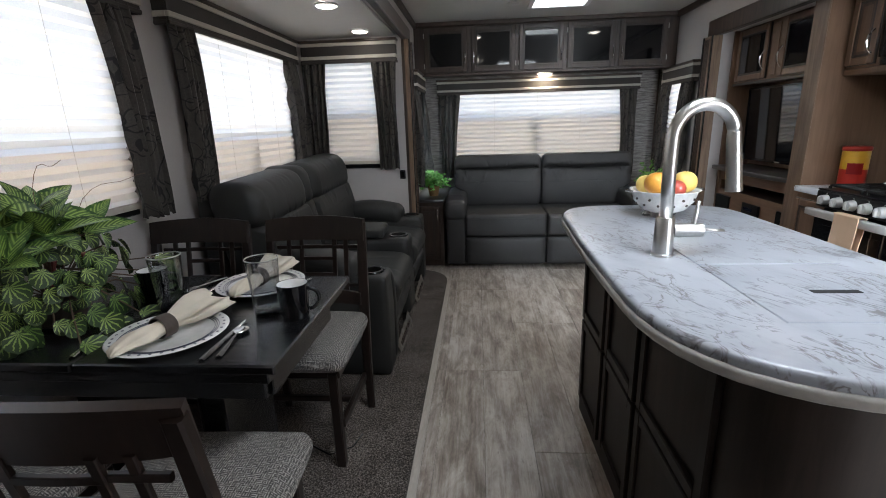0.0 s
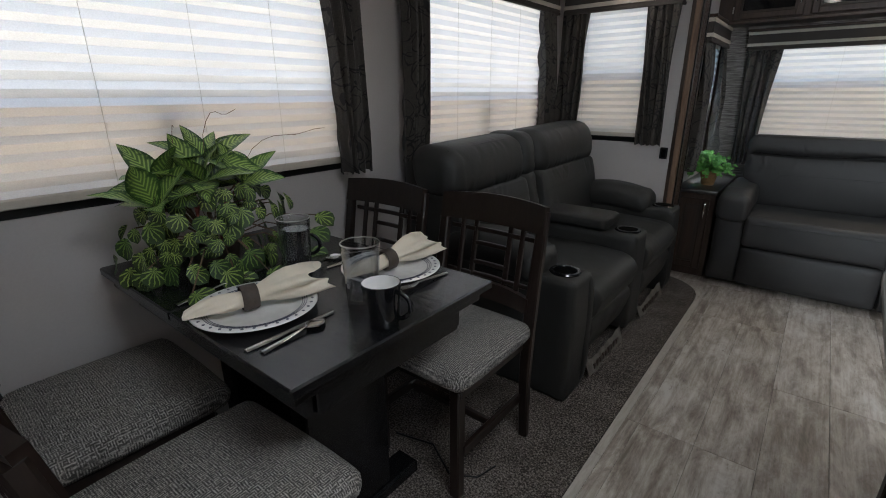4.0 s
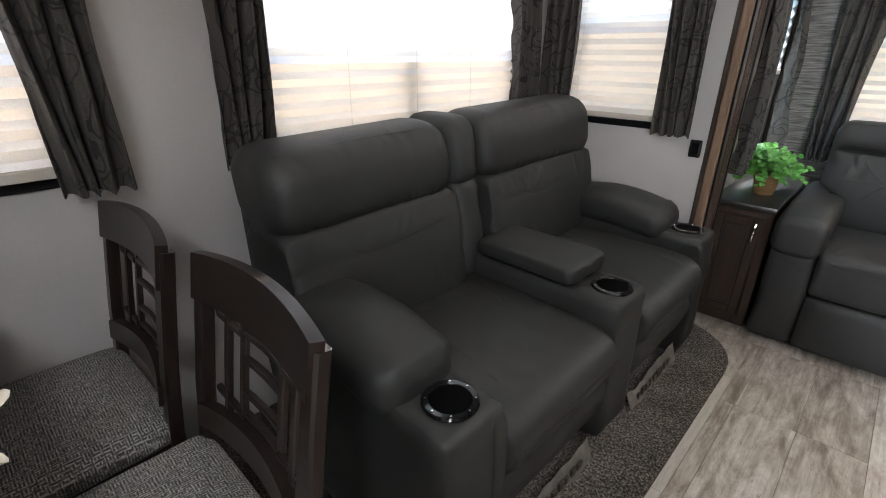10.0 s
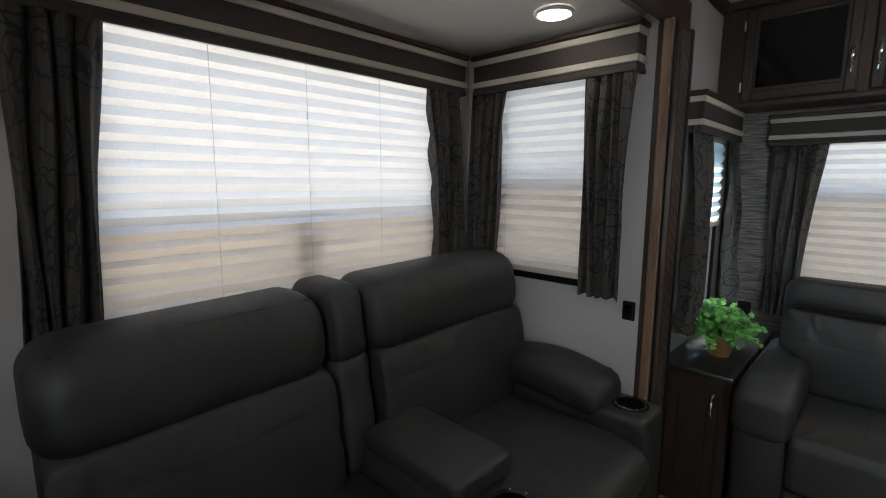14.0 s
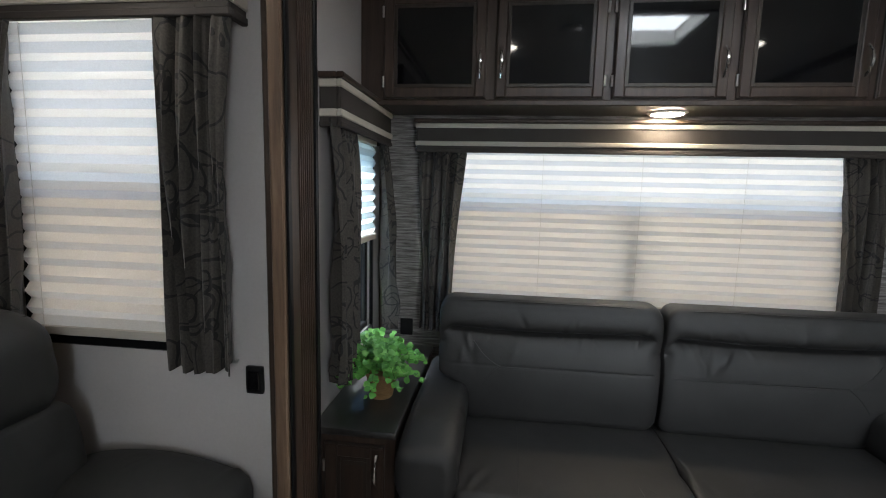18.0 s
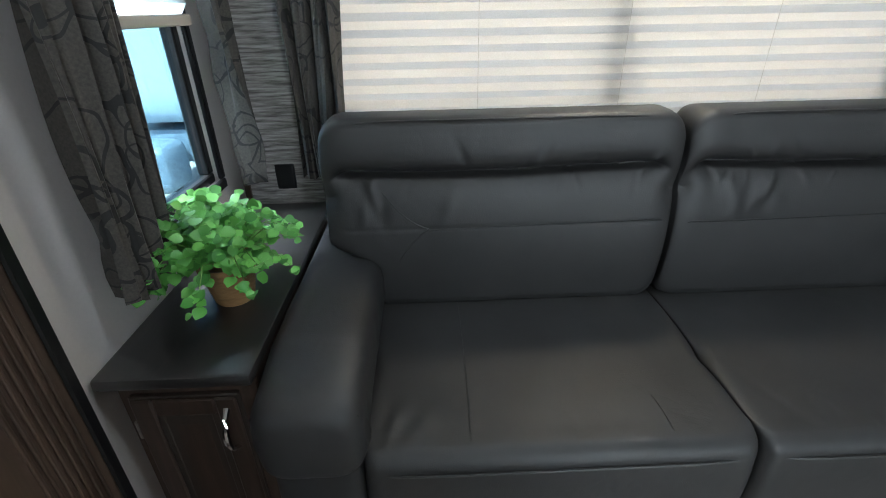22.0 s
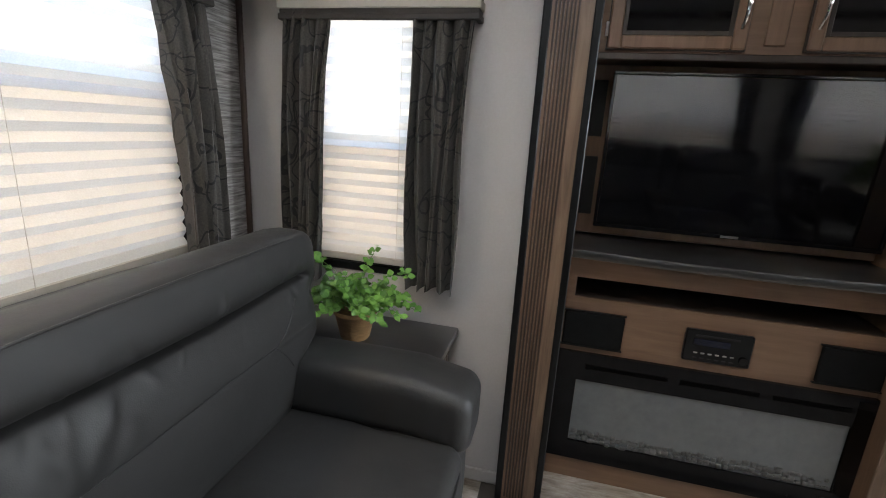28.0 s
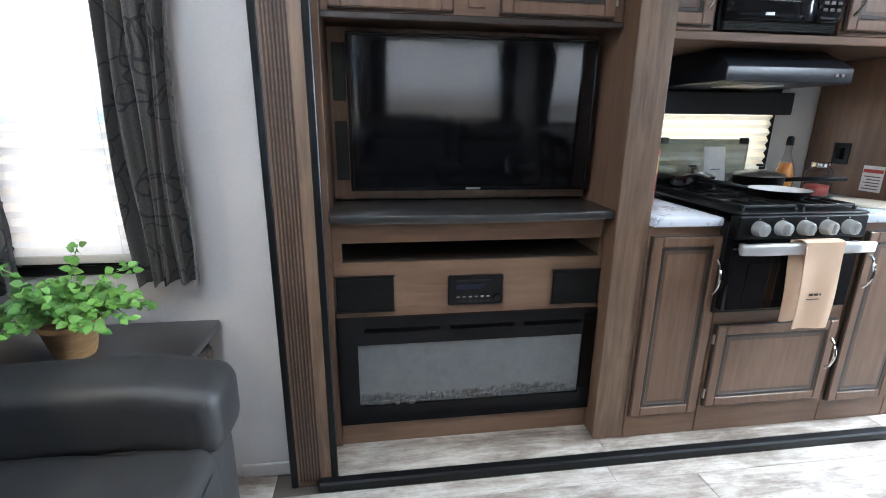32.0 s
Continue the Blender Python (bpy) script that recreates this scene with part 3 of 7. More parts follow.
def part(name, bm, material, parent, label="", smooth=35):
    bm.transform(layout["frame"])
    ob = new(name, mesh_of(name, bm, material, smooth))
    ob.parent = parent
    ob.matrix_parent_inverse = world_of(parent).inverted()
    if label:
        ob["label"] = label
    return ob


def world_of(ob):
    """Parts are drawn in world places, so only a thing's own pose counts."""
    return Matrix() if ob.parent else ob.matrix_basis.copy()


def thing(name, at, label, category, group=""):
    ob = new(name)
    ob.matrix_basis = placed(*at)
    return tagged(ob, label, category, group)


def solid(name, bm, material, label, category, group="", smooth=35):
    """A thing of one mesh."""
    bm.transform(layout["frame"])
    return tagged(new(name, mesh_of(name, bm, material, smooth)), label, category, group)


def setting(name, bm, material, label="", category="", smooth=None):
    bm.transform(layout["frame"])
    return tagged(new(name, mesh_of(name, bm, material, smooth)), label, category, kind="structure")


# ---- the large structure ----
LX, RX, REAR, FRONT, TOP = 0.0, 2.34, 4.88, -1.6, 2.14
SLX, SLY, SLZ = -0.85, 3.81, 1.915      # dining slide: outer wall, end wall, ceiling
KX, KY, KZ, KF = 2.929, 3.7875, 1.8335, 0.3865   # kitchen slide: back wall, end wall, ceiling, front wall
T = 0.05


def holed(axis, at, depth, a0, a1, z0, z1, holes):
    """Boxes of a wall normal to axis from at to at + depth, with rectangular holes (b0, b1, h0, h1)."""
    cuts_a = sorted({a0, a1, *(h[0] for h in holes), *(h[1] for h in holes)})
    cuts_z = sorted({z0, z1, *(h[2] for h in holes), *(h[3] for h in holes)})
    out = []
    for p, q in zip(cuts_a, cuts_a[1:]):
        for r, s in zip(cuts_z, cuts_z[1:]):
            if any(h[0] <= (p + q) / 2 <= h[1] and h[2] <= (r + s) / 2 <= h[3] for h in holes):
                continue
            lo, hi = min(at, at + depth), max(at, at + depth)
            out.append(box(lo, hi, p, q, r, s) if axis == "x" else box(p, q, lo, hi, r, s))
    bm = merged(*out)
    bmesh.ops.remove_doubles(bm, verts=bm.verts, dist=1e-5)
    return bm


# openings: (along0, along1, low, high)
WIN1 = (0.45, 1.84, 0.955, 1.79)
WIN2 = (2.30, 3.56, 0.94, 1.79)
WINE = (-0.66, -0.17, 0.95, 1.79)
WINR = (0.30, 2.02, 0.82, 1.60)
WINL = (4.36, 4.72, 0.74, 1.55)
WINT = (4.2625, 4.614, 0.76, 1.61)
DOOR = (-1.10, -0.40, 0.0, 1.95)
WINK = (1.821, 2.676, 0.9215, 1.292)

setting("wall_dining_slide", holed("x", SLX, -T, -0.5, SLY + T, -0.02, SLZ + T, [WIN1, WIN2]), "wall", "greige papered wall of the dining slide-out", "wall")
setting("wall_slide_end", holed("y", SLY, T, SLX, 0.03, -0.02, SLZ + T, [WINE]), "wall", "greige end wall of the slide-out with a window", "wall")
setting("wall_slide_front", box(SLX - T, 0.03, -0.55, -0.5, -0.02, SLZ + T), "wall", "greige wall closing the slide-out", "wall")
setting("wall_left_rear", holed("x", LX, -T, SLY + T, REAR, -0.02, TOP, [WINL]), "wall", "greige side wall with a narrow window", "wall")
setting("wall_left_front", box(LX - T, LX, FRONT, -0.55, -0.02, TOP), "wall", "greige side wall", "wall")
setting("wall_left_header", box(LX - T, LX, -0.55, SLY + T, SLZ + 0.01, TOP), "wall", "greige header above the slide-out opening", "wall")
setting("wall_rear", holed("y", REAR, T, LX - T, RX + T, -0.02, TOP, [WINR]), "paper", "taupe streaked wallpaper rear wall with a wide window", "wall")
setting("wall_right_rear", holed("x", RX, T, KY + T, REAR, -0.02, TOP, [WINT]), "wall", "pale greige side wall with a narrow window", "wall")
setting("wall_right_header", box(RX, RX + T, KF, KY + T, KZ + 0.01, TOP), "wall", "greige header above the kitchen slide-out", "wall")
setting("wall_right_front", holed("x", RX, T, FRONT, KF, -0.02, TOP, [DOOR]), "wall", "greige side wall with the entry opening", "wall")
setting("wall_front", box(LX - T, RX + T, FRONT - T, FRONT, -0.02, TOP), "wall", "plain greige wall", "wall")
setting("wall_kitchen_back", holed("x", KX, T, KF, KY + T, -0.02, KZ + T, [WINK]), "ceiling", "white kitchen back wall with a low window", "wall")
setting("wall_kitchen_end", box(RX + 0.001, KX, KY, KY + T, -0.02, KZ + T), "wall", "greige end wall of the kitchen slide-out", "wall")
setting("wall_kitchen_front", box(RX + T, KX, KF - T, KF, -0.02, KZ + T), "wall", "greige end wall of the kitchen slide-out", "wall")
SKY = (1.02, 1.42, 3.75, 4.15)
SKY2 = (0.92, 1.52, 0.65, 1.25)
_c = []
for a, b, c, d in ((LX - T, 0.92, FRONT, REAR + T), (1.52, RX + T, FRONT, REAR + T), (0.92, 1.52, FRONT, 0.65), (0.92, 1.52, 1.25, SKY[2]), (0.92, SKY[0], SKY[2], SKY[3]), (SKY[1], 1.52, SKY[2], SKY[3]), (0.92, 1.52, SKY[3], REAR + T)):
    _c.append(box(a, b, c, d, TOP, TOP + 0.06))
setting("ceiling_skylight_kitchen", box(SKY2[0] - 0.02, SKY2[1] + 0.02, SKY2[2] - 0.02, SKY2[3] + 0.02, TOP + 0.064, TOP + 0.07), "sky_panel", "white translucent roof skylight panel", "skylight")
setting("ceiling", merged(*_c), "ceiling", "pale ceiling panels", "ceiling")
setting("ceiling_dining_slide", box(SLX - T, LX - T, -0.55, SLY + T, SLZ, SLZ + 0.04), "ceiling", "pale slide-out ceiling", "ceiling")
setting("ceiling_kitchen_slide", box(RX + T, KX + T, KF - T, KY + T, KZ, KZ + 0.04), "ceiling", "pale slide-out ceiling", "ceiling")
setting("ceiling_skylight", box(SKY[0] - 0.02, SKY[1] + 0.02, SKY[2] - 0.02, SKY[3] + 0.02, TOP + 0.064, TOP + 0.07), "sky_panel", "white translucent roof skylight panel", "skylight")
setting("trim_skylight", merged(box(SKY[0] - 0.04, SKY[1] + 0.04, SKY[2] - 0.04, SKY[2], TOP - 0.012, TOP - 0.002, 0.003), box(SKY[0] - 0.04, SKY[1] + 0.04, SKY[3], SKY[3] + 0.04, TOP - 0.012, TOP - 0.002, 0.003), box(SKY[0] - 0.04, SKY[0], SKY[2], SKY[3], TOP - 0.012, TOP - 0.002, 0.003), box(SKY[1], SKY[1] + 0.04, SKY[2], SKY[3], TOP - 0.012, TOP - 0.002, 0.003)), "white_paint", "white plastic skylight frame", "trim")

# floors
setting("floor", box(LX - T, RX + T, FRONT, REAR + T, -0.05, -0.004), "groove", "dark backing below the plank floor", "floor")
setting("floor_kitchen_slide", box(2.266, KX + T, KF - T, KY + T, -0.02, 0.0245), "groove", "raised slide-out floor", "floor")
setting("trim_slide_edge", box(2.2308, 2.2678, KF, 3.825, -0.004, 0.033, 0.006), "black", "black rubber edge strip of the slide-out floor", "trim")
_r = 0.30
_out = [(SLX, -0.5), (0.31, -0.5), (0.31, 3.95 - _r)]
_out += [(0.31 - _r + _r * math.cos(a), 3.95 - _r + _r * math.sin(a)) for a in [k * math.pi / 16 for k in range(1, 9)]]
_out += [(0.0, 3.95), (0.0, 3.80), (SLX, 3.80)]
setting("floor_carpet", prism(_out, -0.003, 0.008), "carpet", "grey-brown cut pile carpet", "carpet")
setting("floor_carpet_slide", box(SLX, 0.125, -0.5, 3.80, 0.0, 0.014, 0.004), "carpet", "grey-brown carpet of the slide-out floor", "carpet")

# crown and posts
setting("trim_slide_header", box(0.002, 0.05, -0.55, 3.98, SLZ - 0.03, SLZ + 0.07, 0.006), "trim", "dark wood fascia over the slide-out opening", "trim")
setting("trim_crown_left", box(0.002, 0.03, FRONT, 4.565, TOP - 0.05, TOP - 0.002, 0.004), "trim", "dark wood crown moulding", "trim")
setting("trim_crown_right", box(RX - 0.03, RX - 0.002, FRONT, 4.565, TOP - 0.05, TOP - 0.002, 0.004), "trim", "dark wood crown moulding", "trim")
setting("trim_kitchen_header", box(RX - 0.05, RX - 0.002, KF, 3.911, KZ - 0.02, KZ + 0.095, 0.006), "trim", "dark wood fascia over the kitchen opening", "trim")


def fluted_post(name, x_face, x_wall, y0, y1, z1, side, mat):
    """A post whose face towards the room carries flutes, with black edges."""
    ob = new(name)
    ob.matrix_basis = Matrix.Translation(((x_face + x_wall) / 2, (y0 + y1) / 2, 0))
    tagged(ob, "brown wooden slide-out post with fluted face", "trim", kind="structure")
    lo, hi = min(x_face, x_wall), max(x_face, x_wall)
    part("post_body", box(lo, hi, y0, y1, 0.0, z1, 0.004), mat, ob)
    w = y1 - y0
    for k in range(7):
        yk = y0 + w * (0.38 + 0.46 * k / 6)
        part("flute", box(x_face - 0.004 if side > 0 else x_face - 0.002, x_face + 0.002 if side > 0 else x_face + 0.004, yk - 0.003, yk + 0.003, 0.02, z1 - 0.02, 0.0015), "trim", ob)
    part("edge_seal", box(x_face - 0.006 if side > 0 else x_face - 0.001, x_face + 0.001 if side > 0 else x_face + 0.006, y0 - 0.012, y0 + 0.010, 0.0, z1, 0.003), "black", ob, "black rubber seal")
    part("edge_seal", box(x_face - 0.006 if side > 0 else x_face - 0.001, x_face + 0.001 if side > 0 else x_face + 0.006, y1 - 0.010, y1 + 0.012, 0.0, z1, 0.003), "black", ob, "black rubber seal")
    return ob


fluted_post("post_left", 0.062, 0.002, 3.80, 3.965, SLZ - 0.03, -1, "post_shaded")
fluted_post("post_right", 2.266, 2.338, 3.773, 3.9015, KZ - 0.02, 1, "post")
setting("trim_slide_end", box(0.026, 0.06, 3.780, 3.799, 0.0, SLZ - 0.03, 0.004), "post", "lighter wooden edge board of the slide-out", "trim")
setting("trim_paper_left", box(0.002, 0.02, 4.862, 4.878, 0.0, 1.69, 0.003), "trim", "dark wood corner bead", "trim")
setting("trim_paper_right", box(2.30, 2.316, 4.862, 4.878, 0.0, 1.69, 0.003), "trim", "dark wood corner bead", "trim")
setting("baseboard_right", box(RX - 0.012, RX - 0.001, 3.912, 4.085, 0.0, 0.05, 0.003), "wall", "pale baseboard", "baseboard")

# ---- outside ----
setting("ground", box(-400, 400, -400, 400, -0.95, -0.9), "gravel", "pale gravel lot", "ground")


# ---- windows, blinds, curtains, valances ----
def window(name, axis, inner, out, o, mull=None, rail=None, screen=None, pane="pane"):
    """Black framed window in a wall opening o; out is +1 or -1, the way to the outside."""
    a0, a1, z0, z1 = o
    ob = new(name)
    tagged(ob, "black framed trailer window", "window", kind="structure")
    f, d0, d1 = 0.028, inner + out * 0.012, inner + out * 0.045
    lo, hi = min(d0, d1), max(d0, d1)

    def bar(p, q, r, s, nm="window_frame", mat="black"):
        b = box(lo, hi, p, q, r, s, 0.004) if axis == "x" else box(p, q, lo, hi, r, s, 0.004)
        part(nm, b, mat, ob)

    ob.matrix_basis = Matrix.Translation((inner, (a0 + a1) / 2, z0) if axis == "x" else ((a0 + a1) / 2, inner, z0))
    bar(a0, a1, z0, z0 + f)
    bar(a0, a1, z1 - f, z1)
    bar(a0, a0 + f, z0 + f, z1 - f)
    bar(a1 - f, a1, z0 + f, z1 - f)
    if mull:
        bar(mull - 0.025, mull + 0.025, z0 + f, z1 - f if rail is None else rail - 0.02, "mullion")
    if rail:
        bar(a0 + f, a1 - f, rail - 0.012, rail + 0.012, "meeting_rail")
    # flange that trims the opening on the inside
    g0, g1 = inner - out * 0.010, inner + out * 0.003
    lo, hi = min(g0, g1), max(g0, g1)
    bar(a0 - 0.02, a1 + 0.02, z0 - 0.022, z0 + 0.006, "window_sill")
    bar(a0 - 0.02, a0 + 0.006, z0 + 0.007, z1 + 0.02, "window_trim")
    bar(a1 - 0.006, a1 + 0.02, z0 + 0.007, z1 + 0.02, "window_trim")
    m0 = inner + out * 0.03
    pb = box(m0 - 0.002, m0 + 0.002, a0 + f, a1 - f, z0 + f, z1 - f) if axis == "x" else box(a0 + f, a1 - f, m0 - 0.002, m0 + 0.002, z0 + f, z1 - f)
    p = part("pane", pb, pane, ob)
    p.visible_shadow = False
    if screen:
        m1 = inner + out * 0.040
        s0, s1 = screen
        part("insect_screen", box(m1 - 0.001, m1 + 0.001, s0, s1, z0 + f, rail - 0.018) if axis == "x" else box(s0, s1, m1 - 0.001, m1 + 0.001, z0 + f, rail - 0.018), "screen", ob, "fine dark insect screen")
    return ob


def blind(axis, plane, out, a0, a1, z0, z1, cords=2, pitch=0.042, group="window blinds", cloth="blind"):
    """Pleated day shade with rails and cords."""
    at = (plane, (a0 + a1) / 2, z0) if axis == "x" else ((a0 + a1) / 2, plane, z0)
    ob = thing("pleated_blind", at, "cream pleated window blind let down over the window", "blind", group)
    n = max(2, int((z1 - z0 - 0.05) / pitch)) * 2
    bm = bmesh.new()
    prev = None
    for k in range(n + 1):
        z = z0 + 0.025 + (z1 - z0 - 0.05) * k / n
        d = plane + (0.0080 if k % 2 else -0.0080)
        pts = [(d, a0, z), (d, a1, z)] if axis == "x" else [(a0, d, z), (a1, d, z)]
        row = [bm.verts.new(p) for p in pts]
        if prev:
            bm.faces.new((prev[0], prev[1], row[1], row[0]))
        prev = row
    part("pleated_cloth", bm, cloth, ob, smooth=None)
    for nm, r, s in (("head_rail", z1 - 0.025, z1), ("bottom_rail", z0, z0 + 0.025)):
        b = box(plane - 0.011, plane + 0.011, a0, a1, r, s, 0.003) if axis == "x" else box(a0, a1, plane - 0.011, plane + 0.011, r, s, 0.003)
        part(nm, b, "val_light", ob)
    for k in range(cords):
        a = a0 + (a1 - a0) * ((k + 1) / (cords + 1) if cords > 1 else 0.12)
        d = plane - out * 0.014
        p = (d, a, z0 + 0.02) if axis == "x" else (a, d, z0 + 0.02)
        q = (d, a, z1 - 0.02) if axis == "x" else (a, d, z1 - 0.02)
        part("cord", cyl(p, q, 0.0009, n=5), "cord", ob)
    return ob


def fold_wave(k):
    """Round crests with narrow valleys between them, -1 to 1."""
    return 2 * abs(math.sin(math.pi * k)) ** 0.8 - 1


def curtain(axis, plane, out, t0, t1, b0, b1, z0, z1, folds=4):
    """A gathered side curtain, t0..t1 at its head and b0..b1 at its hem."""
    mid = (t0 + t1) / 2
    at = (plane, mid, z0) if axis == "x" else (mid, plane, z0)
    sd = (t0 * 13.7 + plane * 7.1) % 6.28

    def fn(u, v):
        a = (t0 + (t1 - t0) * u) * v + (b0 + (b1 - b0) * u) * (1 - v)
        a += 0.006 * math.sin(6 * v + u * 9 + sd)
        amp = 1.0 - 0.55 * v ** 4
        d = plane - out * 0.042 * (amp - 0.45) - out * amp * (0.027 * fold_wave(u * folds + (sd + 0.9 * math.sin(3 * v + sd)) / 6.283) + 0.007 * math.sin(u * folds * 4.6 * math.pi + 2 * v))
        z = z0 + (z1 - z0) * v
        if v == 0:
            z += 0.006 * math.sin(u * folds * 2 * math.pi + sd)
        return (d, a, z) if axis == "x" else (a, d, z)

    ob = new("curtain", mesh_of("curtain", sheet(fn, 12 * folds, 24, 0.003), "curtain", 80))
    return tagged(ob, "dark grey gathered curtain with scribbled loops beside a window", "curtain", "curtains")


def valance(axis, inner, out, a0, a1, z0, z1, depth=0.075):
    """Boxed valance with two cream bands."""
    at = (inner, (a0 + a1) / 2, z0) if axis == "x" else ((a0 + a1) / 2, inner, z0)
    ob = thing("valance", at, "dark boxed window valance with two cream bands", "valance", "valances")
    h = z1 - z0
    face = inner - out * depth

    def shell(off, r, s, nm, mat):
        f0, f1 = face - out * off, face + out * 0.012
        bs = []
        if axis == "x":
            bs.append(box(min(f0, f1), max(f0, f1), a0 - off, a1 + off, r, s, 0.003))
            for e0, e1 in ((a0 - off, a0 + 0.012), (a1 - 0.012, a1 + off)):
                bs.append(box(min(f1, inner - out * 0.001), max(f1, inner - out * 0.001), e0, e1, r, s, 0.002))
        else:
            bs.append(box(a0 - off, a1 + off, min(f0, f1), max(f0, f1), r, s, 0.003))
            for e0, e1 in ((a0 - off, a0 + 0.012), (a1 - 0.012, a1 + off)):
                bs.append(box(e0, e1, min(f1, inner - out * 0.001), max(f1, inner - out * 0.001), r, s, 0.002))
        part(nm, merged(*bs), mat, ob)

    shell(0.0, z0, z1, "cover", "val_dark")
    shell(0.006, z0 + h * 0.13, z0 + h * 0.29, "band", "val_light")
    shell(0.006, z0 + h * 0.74, z0 + h * 0.90, "band", "val_light")
    shell(0.012, z1 - h * 0.08, z1 + 0.006, "top_trim", "trim")
    shell(0.004, z0 - 0.012, z0 + 0.006, "bottom_trim", "val_dark")
    return ob


window("window_1", "x", SLX, -1, WIN1, 1.19, 1.21, (WIN1[0] + 0.03, WIN1[1] - 0.03))
window("window_2", "x", SLX, -1, WIN2, 2.92, 1.21, (WIN2[0] + 0.03, WIN2[1] - 0.03))
window("window_3", "y", SLY, 1, WINE, None, 1.335, (WINE[0] + 0.03, WINE[1] - 0.03))
window("window_4", "y", REAR, 1, WINR, 1.15, 1.285, (WINR[0] + 0.03, WINR[1] - 0.03))
window("window_5", "x", LX, -1, WINL, pane="pane_tint")
window("window_6", "x", RX, 1, WINT, None, 1.159, (WINT[0] + 0.03, WINT[1] - 0.03))
window("window_7", "x", KX, 1, WINK)
blind("x", SLX + 0.03, -1, 0.47, 1.835, 0.962, 1.80, 4)
blind("x", SLX + 0.03, -1, 2.32, 3.55, 0.955, 1.80, 3)
blind("y", SLY - 0.025, 1, -0.65, -0.18, 0.962, 1.80, 1)
blind("y", REAR - 0.025, 1, 0.325, 2.00, 0.84, 1.605, 3)
blind("x", LX + 0.02, -1, 4.37, 4.71, 1.14, 1.56, 1)
blind("x", RX - 0.02, 1, 4.277, 4.600, 0.779, 1.62, 1, 0.040)
blind("x", KX - 0.03, 1, 1.84, 2.676, 0.931, 1.301, 0, 0.0325, cloth="blind_tan")
# slide-out wall
valance("x", SLX, -1, 0.20, 2.00, 1.735, 1.885)
valance("x", SLX, -1, 2.18, 3.70, 1.735, 1.885)
valance("y", SLY, 1, -0.76, -0.035, 1.735, 1.885)
valance("y", REAR, 1, 0.185, 2.12, 1.535, 1.66, 0.07)
valance("x", LX, -1, 4.15, 4.80, 1.555, 1.70, 0.07)
valance("x", RX, 1, 4.087, 4.709, 1.539, 1.6815, 0.058)
curtain("x", SLX + 0.062, -1, 0.30, 0.56, 0.27, 0.50, 0.93, 1.75)
curtain("x", SLX + 0.062, -1, 1.745, 1.95, 1.80, 1.935, 0.925, 1.75)
curtain("x", SLX + 0.062, -1, 2.19, 2.38, 2.17, 2.31, 0.93, 1.75)
curtain("x", SLX + 0.062, -1, 3.49, 3.66, 3.50, 3.65, 0.93, 1.75)
curtain("y", SLY - 0.055, 1, -0.765, -0.575, -0.745, -0.605, 0.93, 1.75)
curtain("y", SLY - 0.055, 1, -0.225, -0.045, -0.19, -0.045, 0.925, 1.75)
curtain("y", REAR - 0.045, 1, 0.20, 0.40, 0.215, 0.345, 0.72, 1.55)
curtain("y", REAR - 0.045, 1, 1.94, 2.10, 1.97, 2.09, 0.72, 1.55)
curtain("x", LX + 0.042, -1, 4.14, 4.365, 4.115, 4.295, 0.72, 1.57)
curtain("x", LX + 0.042, -1, 4.705, 4.81, 4.745, 4.81, 0.72, 1.57, 3)
curtain("x", RX - 0.041, 1, 4.5285, 4.6995, 4.571, 4.690, 0.717, 1.558)
curtain("x", RX - 0.041, 1, 4.096, 4.2815, 4.1105, 4.258, 0.727, 1.558)


# ---- furniture ----
def spaced(a, b, n):
    return [a + (b - a) * k / (n - 1) for k in range(n)]


def bar(pts, w, d):
    """A flat-sided bar along a path in the y-z plane or across it: w wide along x, d deep."""
    bm = bmesh.new()
    rows = []
    pts = [Vector(p) for p in pts]
    for i, p in enumerate(pts):
        t = (pts[min(i + 1, len(pts) - 1)] - pts[max(i - 1, 0)]).normalized()
        side = Vector((1, 0, 0)) if abs(t.x) < 0.7 else Vector((0, 0, 1))
        nrm = t.cross(side).normalized()
        wi = w[i] if isinstance(w, (list, tuple)) else w
        c = min(wi, d) * 0.18
        ring = [(wi / 2 - c, d / 2), (wi / 2, d / 2 - c), (wi / 2, c - d / 2), (wi / 2 - c, -d / 2), (c - wi / 2, -d / 2), (-wi / 2, c - d / 2), (-wi / 2, d / 2 - c), (c - wi / 2, d / 2)]
        rows.append([bm.verts.new(p + side * a + nrm * b) for a, b in ring])
    for a, b in zip(rows, rows[1:]):
        for k in range(8):
            bm.faces.new((a[k], a[(k + 1) % 8], b[(k + 1) % 8], b[k]))
    bm.faces.new(rows[0])
    bm.faces.new(rows[-1][::-1])
    return bm


